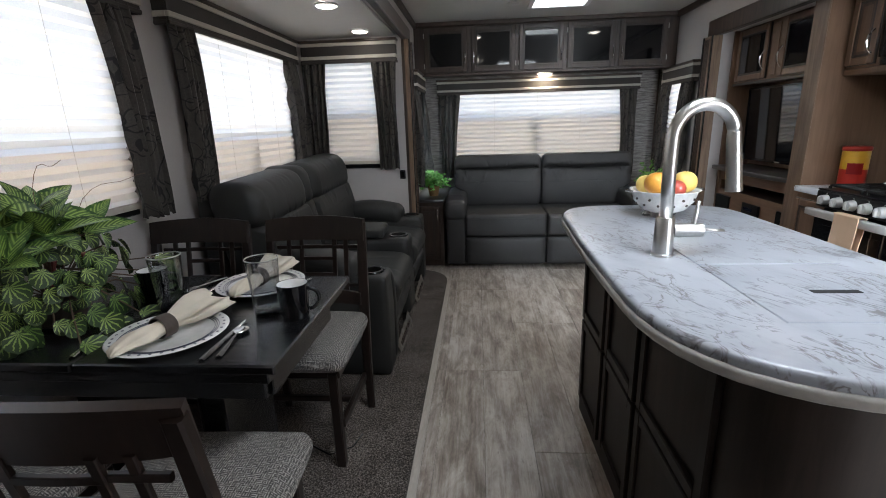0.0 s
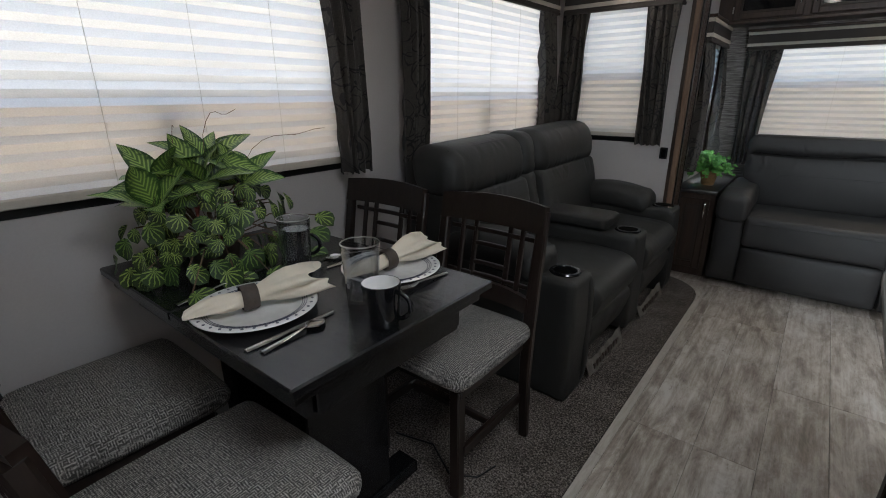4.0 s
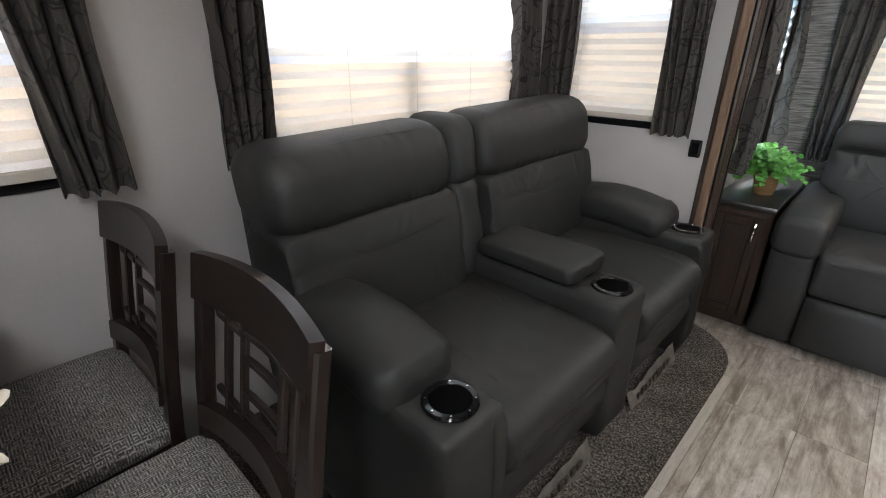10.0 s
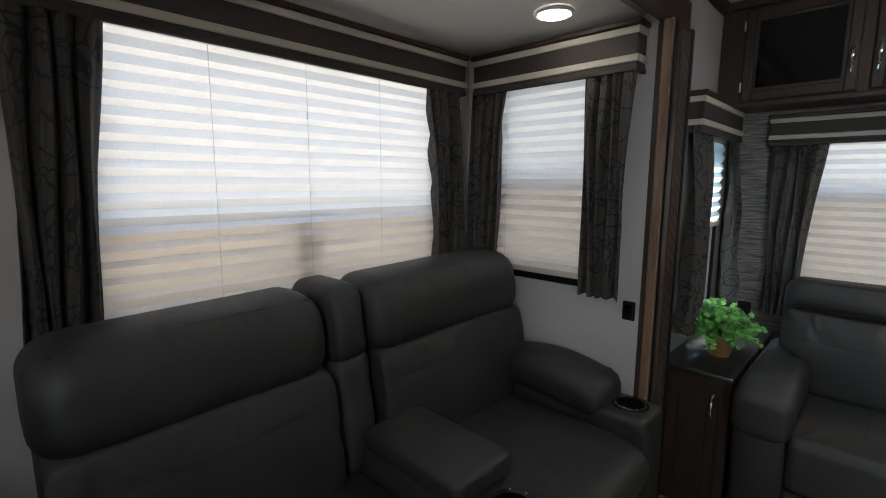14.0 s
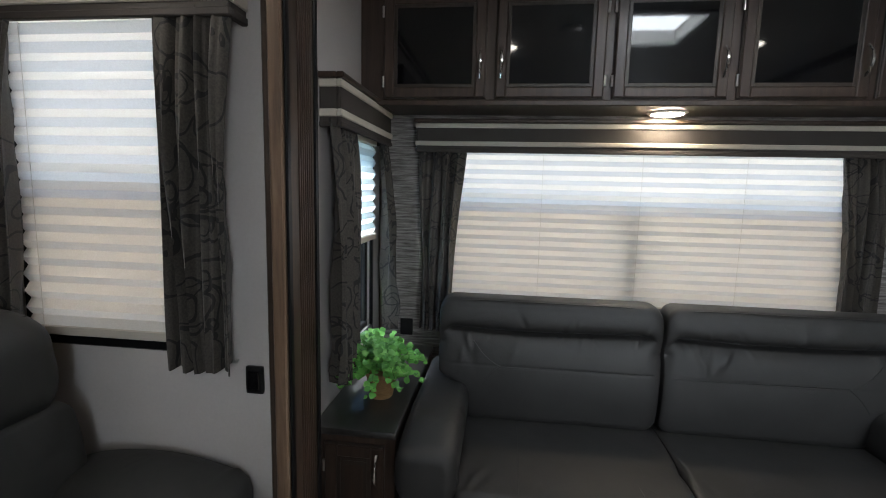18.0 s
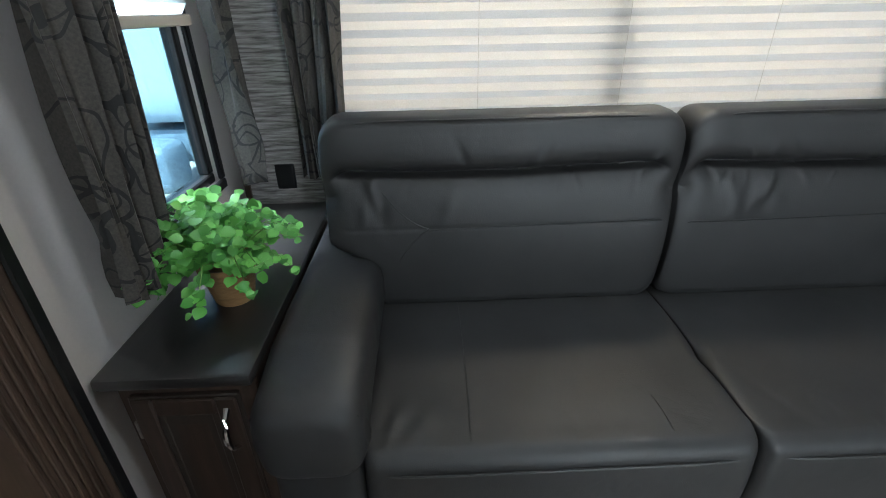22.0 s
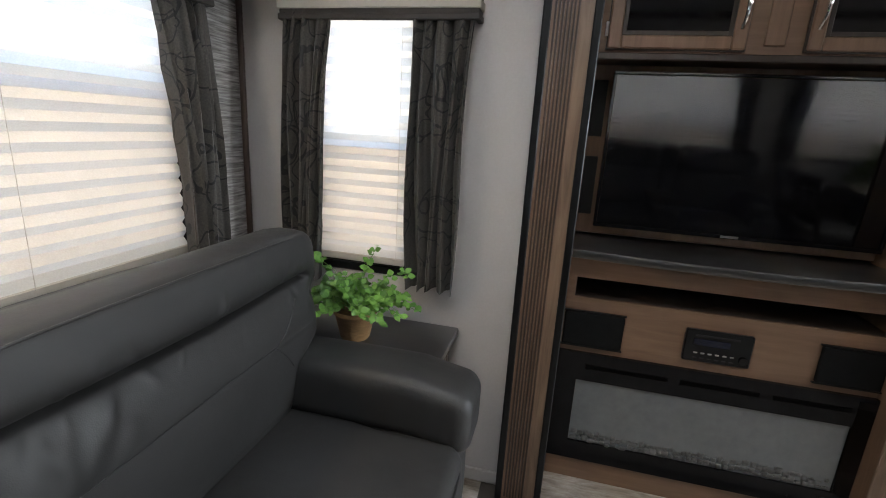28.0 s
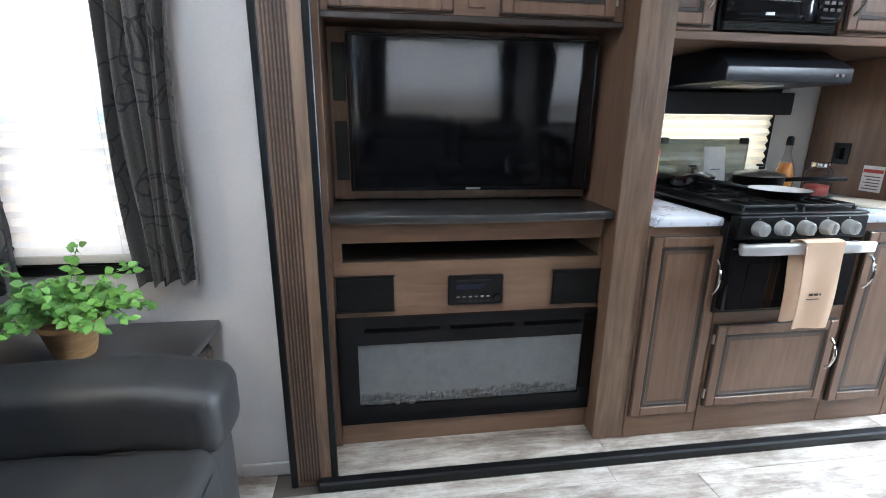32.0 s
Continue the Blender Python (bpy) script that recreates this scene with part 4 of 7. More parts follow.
def dinette_chair():
    """Faces +y; stands on the floor at its origin."""
    ob = thing("dinette_chair", (0, 0, 0), "dark wooden dinette chair with a grey tweed seat", "chair", "chairs round the table")
    lean = lambda z: -0.195 - 0.075 * max(0, (z - 0.45) / 0.45) ** 1.2  # noqa: E731
    for sx in (-1, 1):
        leg = box(sx * 0.165 - 0.018, sx * 0.165 + 0.018, 0.145, 0.181, 0.0, 0.40, 0.004)
        part("leg", leg, "chair_wood", ob)
        pts = [(sx * 0.195, -0.215, 0.0), (sx * 0.197, -0.195, 0.25)] + [(sx * 0.20, lean(z), z) for z in (0.45, 0.6, 0.75, 0.86)]
        part("leg", bar(pts, (0.034, 0.038, 0.044, 0.042, 0.038, 0.034), 0.028), "chair_wood", ob)
        part("side_stretcher", box(sx * 0.18 - 0.009, sx * 0.18 + 0.009, -0.19, 0.155, 0.16, 0.195, 0.003), "chair_wood", ob)
    part("seat_frame", box(-0.19, 0.19, -0.19, 0.175, 0.375, 0.425, 0.005), "chair_wood", ob)
    part("stretcher", box(-0.175, 0.175, -0.02, 0.0, 0.165, 0.19, 0.003), "chair_wood", ob)
    part("seat", rbox(-0.218, 0.218, -0.203, 0.220, 0.414, 0.490, 0.037, 12, (0.006, 0.006, 0.022)), "tweed", ob, "grey tweed padded seat", 180)

    def rail(z0, z1, bow, half=0.215, th=0.011):
        def fn(u, v):
            x = -half + 2 * half * u
            z = z0 + (z1 - z0) * v
            return (x, lean(z) - bow * (1 - (x / half) ** 2), z + (0.012 * (1 - (x / half) ** 2) if v > 0.5 else 0))
        return sheet(fn, 16, 2, th * 2)

    part("top_rail", rail(0.785, 0.875, 0.028), "chair_wood", ob)
    part("lower_rail", rail(0.515, 0.565, 0.028, 0.195), "chair_wood", ob)
    for x in (-0.125, -0.072, 0.072, 0.125):
        b = 0.028 * (1 - (x / 0.2) ** 2)
        pts = [(x, lean(z) - b, z) for z in (0.55, 0.67, 0.80)]
        part("slat", bar(pts, 0.019, 0.012), "chair_wood", ob)
    for z in (0.755, 0.705, 0.635, 0.59):
        part("cross_slat", bar([(x, lean(z) - 0.028 * (1 - (x / 0.2) ** 2), z) for x in (-0.072, -0.036, 0, 0.036, 0.072)], 0.016, 0.012), "chair_wood", ob)
    for z in (0.755, 0.59):
        for sx in (-1, 1):
            part("cross_slat", bar([(sx * x, lean(z) - 0.020, z) for x in (0.072, 0.178)], 0.016, 0.012), "chair_wood", ob)
    return ob


_chair = dinette_chair()
_chair.matrix_basis = pose(-0.12, 1.665, 0.009, 0, 0, 180)
for x, y, a in ((-0.60, 1.62, 181), (-0.075, 0.845, 2), (-0.585, 0.83, -1)):
    copy_thing(_chair, pose(x, y, 0.009 if x > -0.3 else 0.015, 0, 0, a))

# table
tbl = thing("dining_table", (-0.36, 1.24, 0.014), "black stained wooden dining table with a drop leaf", "table")
part("tabletop", box(-0.362, 0.120, 0.928, 1.558, 0.733, 0.757, 0.004), "table", tbl)
part("leaf", box(-0.835, -0.366, 0.928, 1.558, 0.733, 0.757, 0.004), "table", tbl)
part("lower_top", box(-0.80, 0.095, 0.945, 1.535, 0.700, 0.730, 0.003), "table", tbl)
for _p in ((-0.78, 0.06, 0.99, 1.01), (-0.78, 0.06, 1.47, 1.49), (0.05, 0.07, 1.012, 1.468)):
    part("apron", box(*_p, 0.63, 0.70, 0.003), "table", tbl)
for x in (-0.52, -0.16):
    part("pedestal", box(x - 0.035, x + 0.035, 1.10, 1.38, 0.06, 0.70, 0.006), "table", tbl)
    part("foot", box(x - 0.045, x + 0.045, 0.98, 1.50, 0.014, 0.06, 0.008), "table", tbl)


# rear sofa
def superloop(cd, cz, w, h, p=0.55, n=44):
    """A closed, softly squared loop in the plane (d, z)."""
    out = []
    for k in range(n):
        a = 2 * math.pi * k / n
        c, s = math.cos(a), math.sin(a)
        out.append((cd + w * math.copysign(abs(c) ** p, c), cz + h * math.copysign(abs(s) ** p, s)))
    return out


def pillow(axis, a0, a1, loop, n, r, fn=None):
    """A stuffed cushion: a loop in the plane (d, z), carried along x or y from a0 to a1 with rounded ends of radius r."""
    ends = [(r * (1 - math.cos(t)), r * (1 - math.sin(t))) for t in spaced(0, math.pi / 2, 8)]
    steps = [(a0 + e, s) for e, s in ends[:-1]] + [(a, 0.0) for a in spaced(a0 + r, a1 - r, n)] + [(a1 - e, s) for e, s in ends[-2::-1]]
    bm = bmesh.new()
    rings = []
    for a, s in steps:
        pts = loop(a)
        cd, cz = sum(p[0] for p in pts) / len(pts), sum(p[1] for p in pts) / len(pts)
        ring = []
        for d, z in pts:
            far = math.hypot(d - cd, z - cz)
            k = max(0.15, 1 - s / far)
            d, z = cd + (d - cd) * k, cz + (z - cz) * k
            p = Vector((a, d, z)) if axis == "x" else Vector((d, a, z))
            ring.append(bm.verts.new(fn(p) if fn else p))
        rings.append(ring)
    m = len(rings[0])
    for q, t in zip(rings, rings[1:]):
        for k in range(m):
            bm.faces.new((q[k], q[(k + 1) % m], t[(k + 1) % m], t[k]))
    bm.faces.new(rings[0])
    bm.faces.new(rings[-1][::-1])
    return bm


def gathers(seed, count, a0, a1, b, spread, length, width, deep):
    """Short folds, each (along, across, slant, half length, half width, depth), strewn along a seam at b."""
    r = random.Random(seed)
    return [(r.uniform(a0, a1), b + r.uniform(-spread, spread), r.uniform(-0.7, 0.7), length * r.uniform(0.6, 1.4), width * r.uniform(0.7, 1.5), deep * r.choice((-1, 1, 1)) * r.uniform(0.4, 1.0)) for _ in range(count)]


def fold_depth(folds, a, b):
    total = 0.0
    for ac, bc, slant, half, wide, deep in folds:
        u = (a - ac - slant * (b - bc)) / wide
        v = (b - bc) / half
        if abs(u) < 3 and abs(v) < 3:
            total += deep * math.exp(-u * u - v * v)
    return total


sofa = thing("sofa", (1.16, 4.4, 0.0), "charcoal leather sofa with two wide seats", "sofa")
SX0, SXM, SX1 = 0.46, 1.165, 1.87
part("base", rbox(SX0 - 0.1, SX1 + 0.1, 4.04, 4.80, 0.03, 0.33, 0.02, 4), "leather_c", sofa)
part("front_panel", rbox(SX0 + 0.003, SXM - 0.004, 3.985, 4.06, 0.035, 0.29, 0.025, 8, (0, 0.012, 0)), "leather_c", sofa, "", 180)
part("front_panel", rbox(SXM + 0.004, SX1 - 0.003, 3.985, 4.06, 0.035, 0.29, 0.025, 8, (0, 0.012, 0)), "leather_c", sofa, "", 180)


def sofa_arm(x0, x1, seed):
    cx, w = (x0 + x1) / 2, (x1 - x0) / 2
    folds = gathers(seed, 12, 3.97, 4.04, 0.52, 0.03, 0.022, 0.006, 0.0035) + gathers(seed + 1, 5, 4.1, 4.6, 0.56, 0.04, 0.05, 0.02, 0.002)

    def loop(y):
        t = (y - 3.96) / 0.72
        drop = 0.045 * max(0.0, 0.22 - t) / 0.22
        return superloop(cx, 0.556 - drop * 0.6, w, 0.086 + 0.004 * math.sin(5 * t), 0.55, 48)

    def fn(p):
        k = fold_depth(folds, p.y, p.z)
        side = 1 if p.x > cx else -1
        return Vector((p.x - side * k, p.y + 0.3 * k, p.z))

    arm = part("arm", pillow("y", 3.958, 4.72, loop, 90, 0.040, fn), "leather_c", sofa, "padded leather arm", 180)
    part("seam", tube([(q, 3.985 - 0.004 * math.cos((q - cx) / w), 0.607 - 0.03 * ((q - cx) / w) ** 4) for q in spaced(cx - w * 0.94, cx + w * 0.94, 13)], 0.0016, 6), "leather_c", arm)

    def side_fn(p):
        return p + noise.noise_vector(p * 7.0) * 0.007
    part("arm_side", rbox(x0 + 0.006, x1 - 0.006, 3.992, 4.74, 0.03, 0.50, 0.030, 12, (0, 0.012, 0), side_fn), "leather_c", sofa, "", 180)


sofa_arm(0.285, 0.472, 3)
sofa_arm(1.858, 2.045, 5)


def sofa_front(x, z, x0, x1, folds):
    """The face of a back cushion: a headrest roll over a deep tuck, and a plump lumbar panel under it."""
    e = min(1.0, max(0.0, min(x - x0 - 0.020, x1 - 0.020 - x) / 0.035))
    e = e * e * (3 - 2 * e)
    s = z - (0.840 + 0.005 * math.sin(x * 7))
    low = 0.040 * math.sin(math.pi * max(0.02, min(0.98, (z - 0.455) / 0.43))) ** 0.6
    head = 0.037 * (1.0 - ((s - 0.035) / 0.125) ** 2)
    k = 1 / (1 + math.exp(-s / 0.012))
    plump = low * (1 - k) + head * k
    tuck = low * math.exp(s / 0.017) if s < 0 else head * math.exp(-s / 0.009)
    tuck += 0.016 * math.exp(-((s / 0.0055) ** 2))
    seam = 0.0012 * math.exp(-(((z - 0.712) / 0.005) ** 2))
    return 4.452 - plump + (tuck + seam - fold_depth(folds, x, z)) * e


FACE_Z = spaced(0.495, 0.700, 11)[:-1] + spaced(0.700, 0.724, 7)[:-1] + spaced(0.724, 0.80, 7)[:-1] + spaced(0.80, 0.866, 19)[:-1] + spaced(0.866, 0.936, 8)


def sofa_seat(x0, x1, seed):
    folds = gathers(seed, 8, x0 + 0.02, x0 + 0.20, 4.03, 0.03, 0.05, 0.010, 0.0022) + gathers(seed + 1, 10, x0 + 0.06, x1 - 0.06, 4.02, 0.02, 0.03, 0.008, 0.0012) + gathers(seed + 2, 4, x0 + 0.1, x1 - 0.1, 4.25, 0.10, 0.12, 0.04, 0.0020)
    top = [(4.56, 0.480)] + [(y, 0.487 + 0.011 * math.sin(math.pi * (4.56 - y) / 0.57)) for y in spaced(4.52, 4.02, 44)]
    nose = [(4.005 - 0.038 * math.sin(a), 0.454 + 0.037 * math.cos(a)) for a in spaced(0.2, math.pi / 2, 9)]
    front = [(3.967 - 0.004 * math.sin(math.pi * k), 0.452 - 0.145 * k) for k in spaced(0.08, 1, 9)]
    low = [(3.99, 0.296), (4.2, 0.296), (4.56, 0.296)]

    def fn(p):
        return Vector((p.x, p.y, p.z + (fold_depth(folds, p.x, p.y) if p.z > 0.44 else 0.0) + 0.0015 * noise.noise(p * 6.0)))
    cushion = part("seat_cushion", pillow("x", x0 + 0.002, x1 - 0.002, lambda a: top + nose + front + low, 110, 0.028, fn), "leather_c", sofa, "", 180)
    part("piping", tube([(x0 + 0.02 + (x1 - x0 - 0.04) * u, 3.9625 + 0.010 * (2 * u - 1) ** 8, 0.4535 - 0.003 * (2 * u - 1) ** 8) for u in spaced(0, 1, 15)], 0.0026, 6), "leather_c", cushion)
    return cushion


for x0, x1, seed in ((SX0, SXM, 21), (SXM, SX1, 27)):
    cushion = sofa_seat(x0, x1, seed)
    if x0 < 1:
        for xs, y0, y1, lean in ((x0 + 0.19, 4.00, 4.43, 0.0), (x1 - 0.15, 4.00, 4.09, -0.012)):
            part("stitching", tube([(xs + lean * k + 0.006 * math.sin(2 * k), y0 + (y1 - y0) * k, 0.4885 + 0.011 * math.sin(math.pi * (4.56 - y0 - (y1 - y0) * k) / 0.57)) for k in spaced(0, 1, 9)], 0.0009, 5), "leather_c", cushion)
    x0b, x1b = (x0 - 0.105, x1 - 0.006) if x0 < 1 else (x0 + 0.006, x1 + 0.105)
    folds = gathers(seed + 5, 9, x0b + 0.06, x1b - 0.06, 0.823, 0.012, 0.022, 0.007, 0.0045) + gathers(seed + 6, 8, x0b + 0.06, x1b - 0.06, 0.866, 0.012, 0.025, 0.009, 0.0045) + gathers(seed + 7, 6, x0b + 0.06, x0b + 0.30, 0.775, 0.03, 0.04, 0.014, 0.005) + gathers(seed + 8, 4, x0b + 0.1, x1b - 0.1, 0.90, 0.03, 0.05, 0.03, 0.003)

    def back_loop(x, x0b=x0b, x1b=x1b, folds=folds):
        face = [(sofa_front(x, z, x0b, x1b, folds), z) for z in FACE_Z]
        yt = face[-1][0]
        crown = [(yt + 0.024 * (1 - math.cos(a)), 0.936 + 0.027 * math.sin(a)) for a in spaced(0.25, math.pi / 2, 6)]
        crown += [(y, 0.965 - 0.20 * max(0.0, y - 4.50)) for y in spaced(yt + 0.04, 4.540, 5)]
        return face + crown + [(4.572, 0.927), (4.612, 0.80), (4.668, 0.60), (4.62, 0.475), (4.52, 0.472), (4.462, 0.477)]

    def back_fn(p, x0b=x0b, x1b=x1b):
        inset = max(0.0, min(1.0, (0.685 - p.z) / 0.08))
        inset = 0.10 * inset * inset * (3 - 2 * inset)
        x = p.x
        if x0b < 1 and x < x0b + 0.2:
            x += inset * (1 - (x - x0b) / 0.2)
        if x0b > 1 and x > x1b - 0.2:
            x -= inset * (1 - (x1b - x) / 0.2)
        return Vector((x, p.y, p.z))
    cushion = part("back_cushion", pillow("x", x0b, x1b, back_loop, 150, 0.052, back_fn), "leather_c", sofa, "", 180)
    c, w = (x0b + x1b) / 2, (x1b - x0b) / 2

    def on_face(u, z):
        return (c + w * u, sofa_front(c + w * u, z, x0b, x1b, folds) - 0.0012, z)
    lo, hi = (-0.42, 0.94) if x0 < 1 else (-0.93, 0.50)
    part("stitching", tube([on_face(u, 0.712 + 0.004 * math.sin(u * 2)) for u in spaced(lo, hi, 21)], 0.0015, 5), "black_matt", cushion)
    s, q = (-1, lo) if x0 < 1 else (1, hi)
    part("stitching", tube([on_face(q + s * 0.11 * t, 0.712 - 0.030 * t - 0.012 * t * t) for t in spaced(0, 1.6, 9)], 0.0015, 5), "black_matt", cushion)
    part("stitching", tube([on_face(q + s * 0.15 * t, 0.712 + 0.018 * t + 0.020 * t * t) for t in spaced(0, 1.7, 9)], 0.0013, 5), "leather_c", cushion)
    part("piping", tube([(x0b + 0.050 + (x1b - x0b - 0.10) * u, 4.4285 + 0.004 * (2 * u - 1) ** 8, 0.9565 - 0.010 * (2 * u - 1) ** 10) for u in spaced(0, 1, 19)], 0.0022, 6), "leather_c", cushion)
part("back_frame", rbox(0.40, 1.95, 4.64, 4.78, 0.10, 0.88, 0.03, 4), "leather_c", sofa)


# theatre seat
ls = thing("theatre_loveseat", (-0.3, 2.96, 0.014), "charcoal leather theatre loveseat with a cup holder console", "loveseat")
part("base", rbox(-0.70, 0.03, 2.17, 3.79, 0.03, 0.30, 0.02, 4), "leather", ls)


def tilt(p):
    """The backs lean towards the wall and sag a little towards the dinette."""
    return Vector((p.x - 0.16 * (p.z - 0.45), p.y, p.z - 0.052 * max(0.0, p.z - 0.45) * (3.72 - p.y)))


def ls_arm(y0, y1, seed):
    def wave(p):
        return p + noise.noise_vector(p * 5.0) * 0.006
    part("arm_side", rbox(-0.60, 0.122, y0, y1, 0.016, 0.553, 0.022, 14, (0.006, 0.0, 0), wave), "leather", ls, "", 180)
    # rounded wing that runs down the front edge beside the seat
    yi = y1 if y0 < 3 else y0
    part("arm_front", pillow("y", min(yi, yi - 0.045 if y0 < 3 else yi + 0.045), max(yi, yi - 0.045 if y0 < 3 else yi + 0.045), lambda a: superloop(0.085, 0.285, 0.052, 0.255, 0.5, 40), 6, 0.018), "leather", ls, "rounded leather wing of the arm", 180)
    cy, w = (y0 + y1) / 2, (y1 - y0) / 2 + 0.014
    folds = gathers(seed, 14, -0.10, -0.02, 0.60, 0.04, 0.03, 0.008, 0.005)

    def loop(x):
        t = (x + 0.50) / 0.49
        return superloop(cy, 0.566 + 0.030 * math.sin(math.pi * min(1.0, 0.15 + 0.95 * t)), w + 0.006 + 0.010 * math.sin(math.pi * t), 0.076 + 0.010 * math.sin(math.pi * t), 0.80, 44)

    def fn(p):
        return Vector((p.x, p.y, p.z + fold_depth(folds, p.x, p.z)))
    part("arm_pad", pillow("x", -0.52, -0.028, loop, 70, 0.065, fn), "leather", ls, "padded leather arm rest", 180)


ls_arm(2.135, 2.325, 31)
ls_arm(3.595, 3.79, 33)
part("console", rbox(-0.58, 0.128, 2.852, 3.062, 0.05, 0.565, 0.030, 10, (0, 0, 0), lambda p: p + noise.noise_vector(p * 6.0) * 0.004), "leather", ls, "", 180)
part("console_lid", pillow("x", -0.41, -0.030, lambda x: superloop(2.957, 0.600 - 0.02 * max(0, x + 0.12), 0.116, 0.036, 0.45, 40), 30, 0.030), "leather", ls, "padded console lid", 180)
for x, y in ((0.034, 2.24), (0.050, 2.957), (0.030, 3.705)):
    z = 0.554 if y != 2.957 else 0.566
    cup = part("cup_holder", lathe([(0.042, -0.06), (0.044, 0.0), (0.048, 0.006), (0.060, 0.006), (0.064, 0.0), (0.062, -0.004), (0.044, -0.004)], 36, (x, y, z)), "black_gloss", ls, "glossy black cup holder ring")
    # flat black disc over the ring in place of a deep, shaded well
    part("cup_well", lathe([(0.0001, 0.0055), (0.0465, 0.0055), (0.0465, 0.0062), (0.0001, 0.0062)], 24, (x, y, z - 0.002)), "hole_shade", cup)
    for k in range(8):
        a = k * math.pi / 4
        part("rivet", cyl((x + 0.0545 * math.cos(a), y + 0.0545 * math.sin(a), z + 0.004), (x + 0.0545 * math.cos(a), y + 0.0545 * math.sin(a), z + 0.0078), 0.0026, n=8), "chrome", cup)


def chaise(y0, y1, seed):
    """A long seat that rolls over its front edge, with the footrest folded below it."""
    folds = gathers(seed, 6, y0 + 0.05, y1 - 0.05, 0.03, 0.06, 0.10, 0.02, 0.003) + gathers(seed + 1, 8, y0 + 0.02, y1 - 0.02, -0.36, 0.03, 0.05, 0.012, 0.004)
    top = [(x, 0.478 + 0.020 * math.sin(math.pi * (x + 0.52) / 0.66)) for x in spaced(-0.52, 0.06, 40)]
    nose = [(0.065 + 0.092 * math.sin(a), 0.408 + 0.076 * math.cos(a)) for a in spaced(0.18, 2.0, 14)]
    low = [(0.140, 0.345), (0.120, 0.315), (0.05, 0.305), (-0.25, 0.305), (-0.52, 0.305)]

    def fn(p):
        return Vector((p.x, p.y, p.z + (fold_depth(folds, p.y, p.x) if p.z > 0.42 else 0.0) + 0.0025 * noise.noise(p * 5.0)))
    seat = part("seat_cushion", pillow("y", y0 + 0.002, y1 - 0.002, lambda a: top + nose + low, 80, 0.030, fn), "leather", ls, "", 180)
    part("piping", tube([(0.1565, y0 + 0.03 + (y1 - y0 - 0.06) * u, 0.412) for u in spaced(0, 1, 9)], 0.0022, 6), "leather", seat)
    part("stitching", tube([(0.02 - 0.40 * u, y0 + 0.10 + 0.02 * math.sin(3 * u), 0.479 + 0.020 * math.sin(math.pi * (0.54 - 0.40 * u) / 0.66)) for u in spaced(0, 1, 9)], 0.0011, 5), "black_matt", seat)
    part("footrest", pillow("y", y0 - 0.006, y1 + 0.006, lambda a: superloop(0.075, 0.215, 0.062, 0.105, 0.5, 40), 40, 0.026, lambda p: p + noise.noise_vector(p * 8.0) * 0.004 - Vector((0.30 * max(0.0, 0.27 - p.z), 0, 0))), "leather", ls, "", 180)
    tag = part("sewn_tag", sheet(lambda u, v: (0.134 - 0.026 * v + 0.004 * math.sin(9 * u), y0 + 0.05 + (y1 - y0 - 0.09) * u, 0.022 + 0.006 * math.sin(23 * u) * (1 - v) + 0.082 * v * (0.75 + 0.20 * math.sin(5 * u + y0) + 0.06 * math.sin(31 * u))), 40, 6, 0.002), "tag_cloth", ls, "frayed pale cloth strip under the footrest")
    for k in range(9):
        yk = y0 + 0.11 + (y1 - y0 - 0.24) * k / 8
        part("letter_bar", box(0.124, 0.1335, yk, yk + 0.014 + 0.006 * (k % 3), 0.036, 0.060 + 0.005 * (k % 2)), "ring", tag)


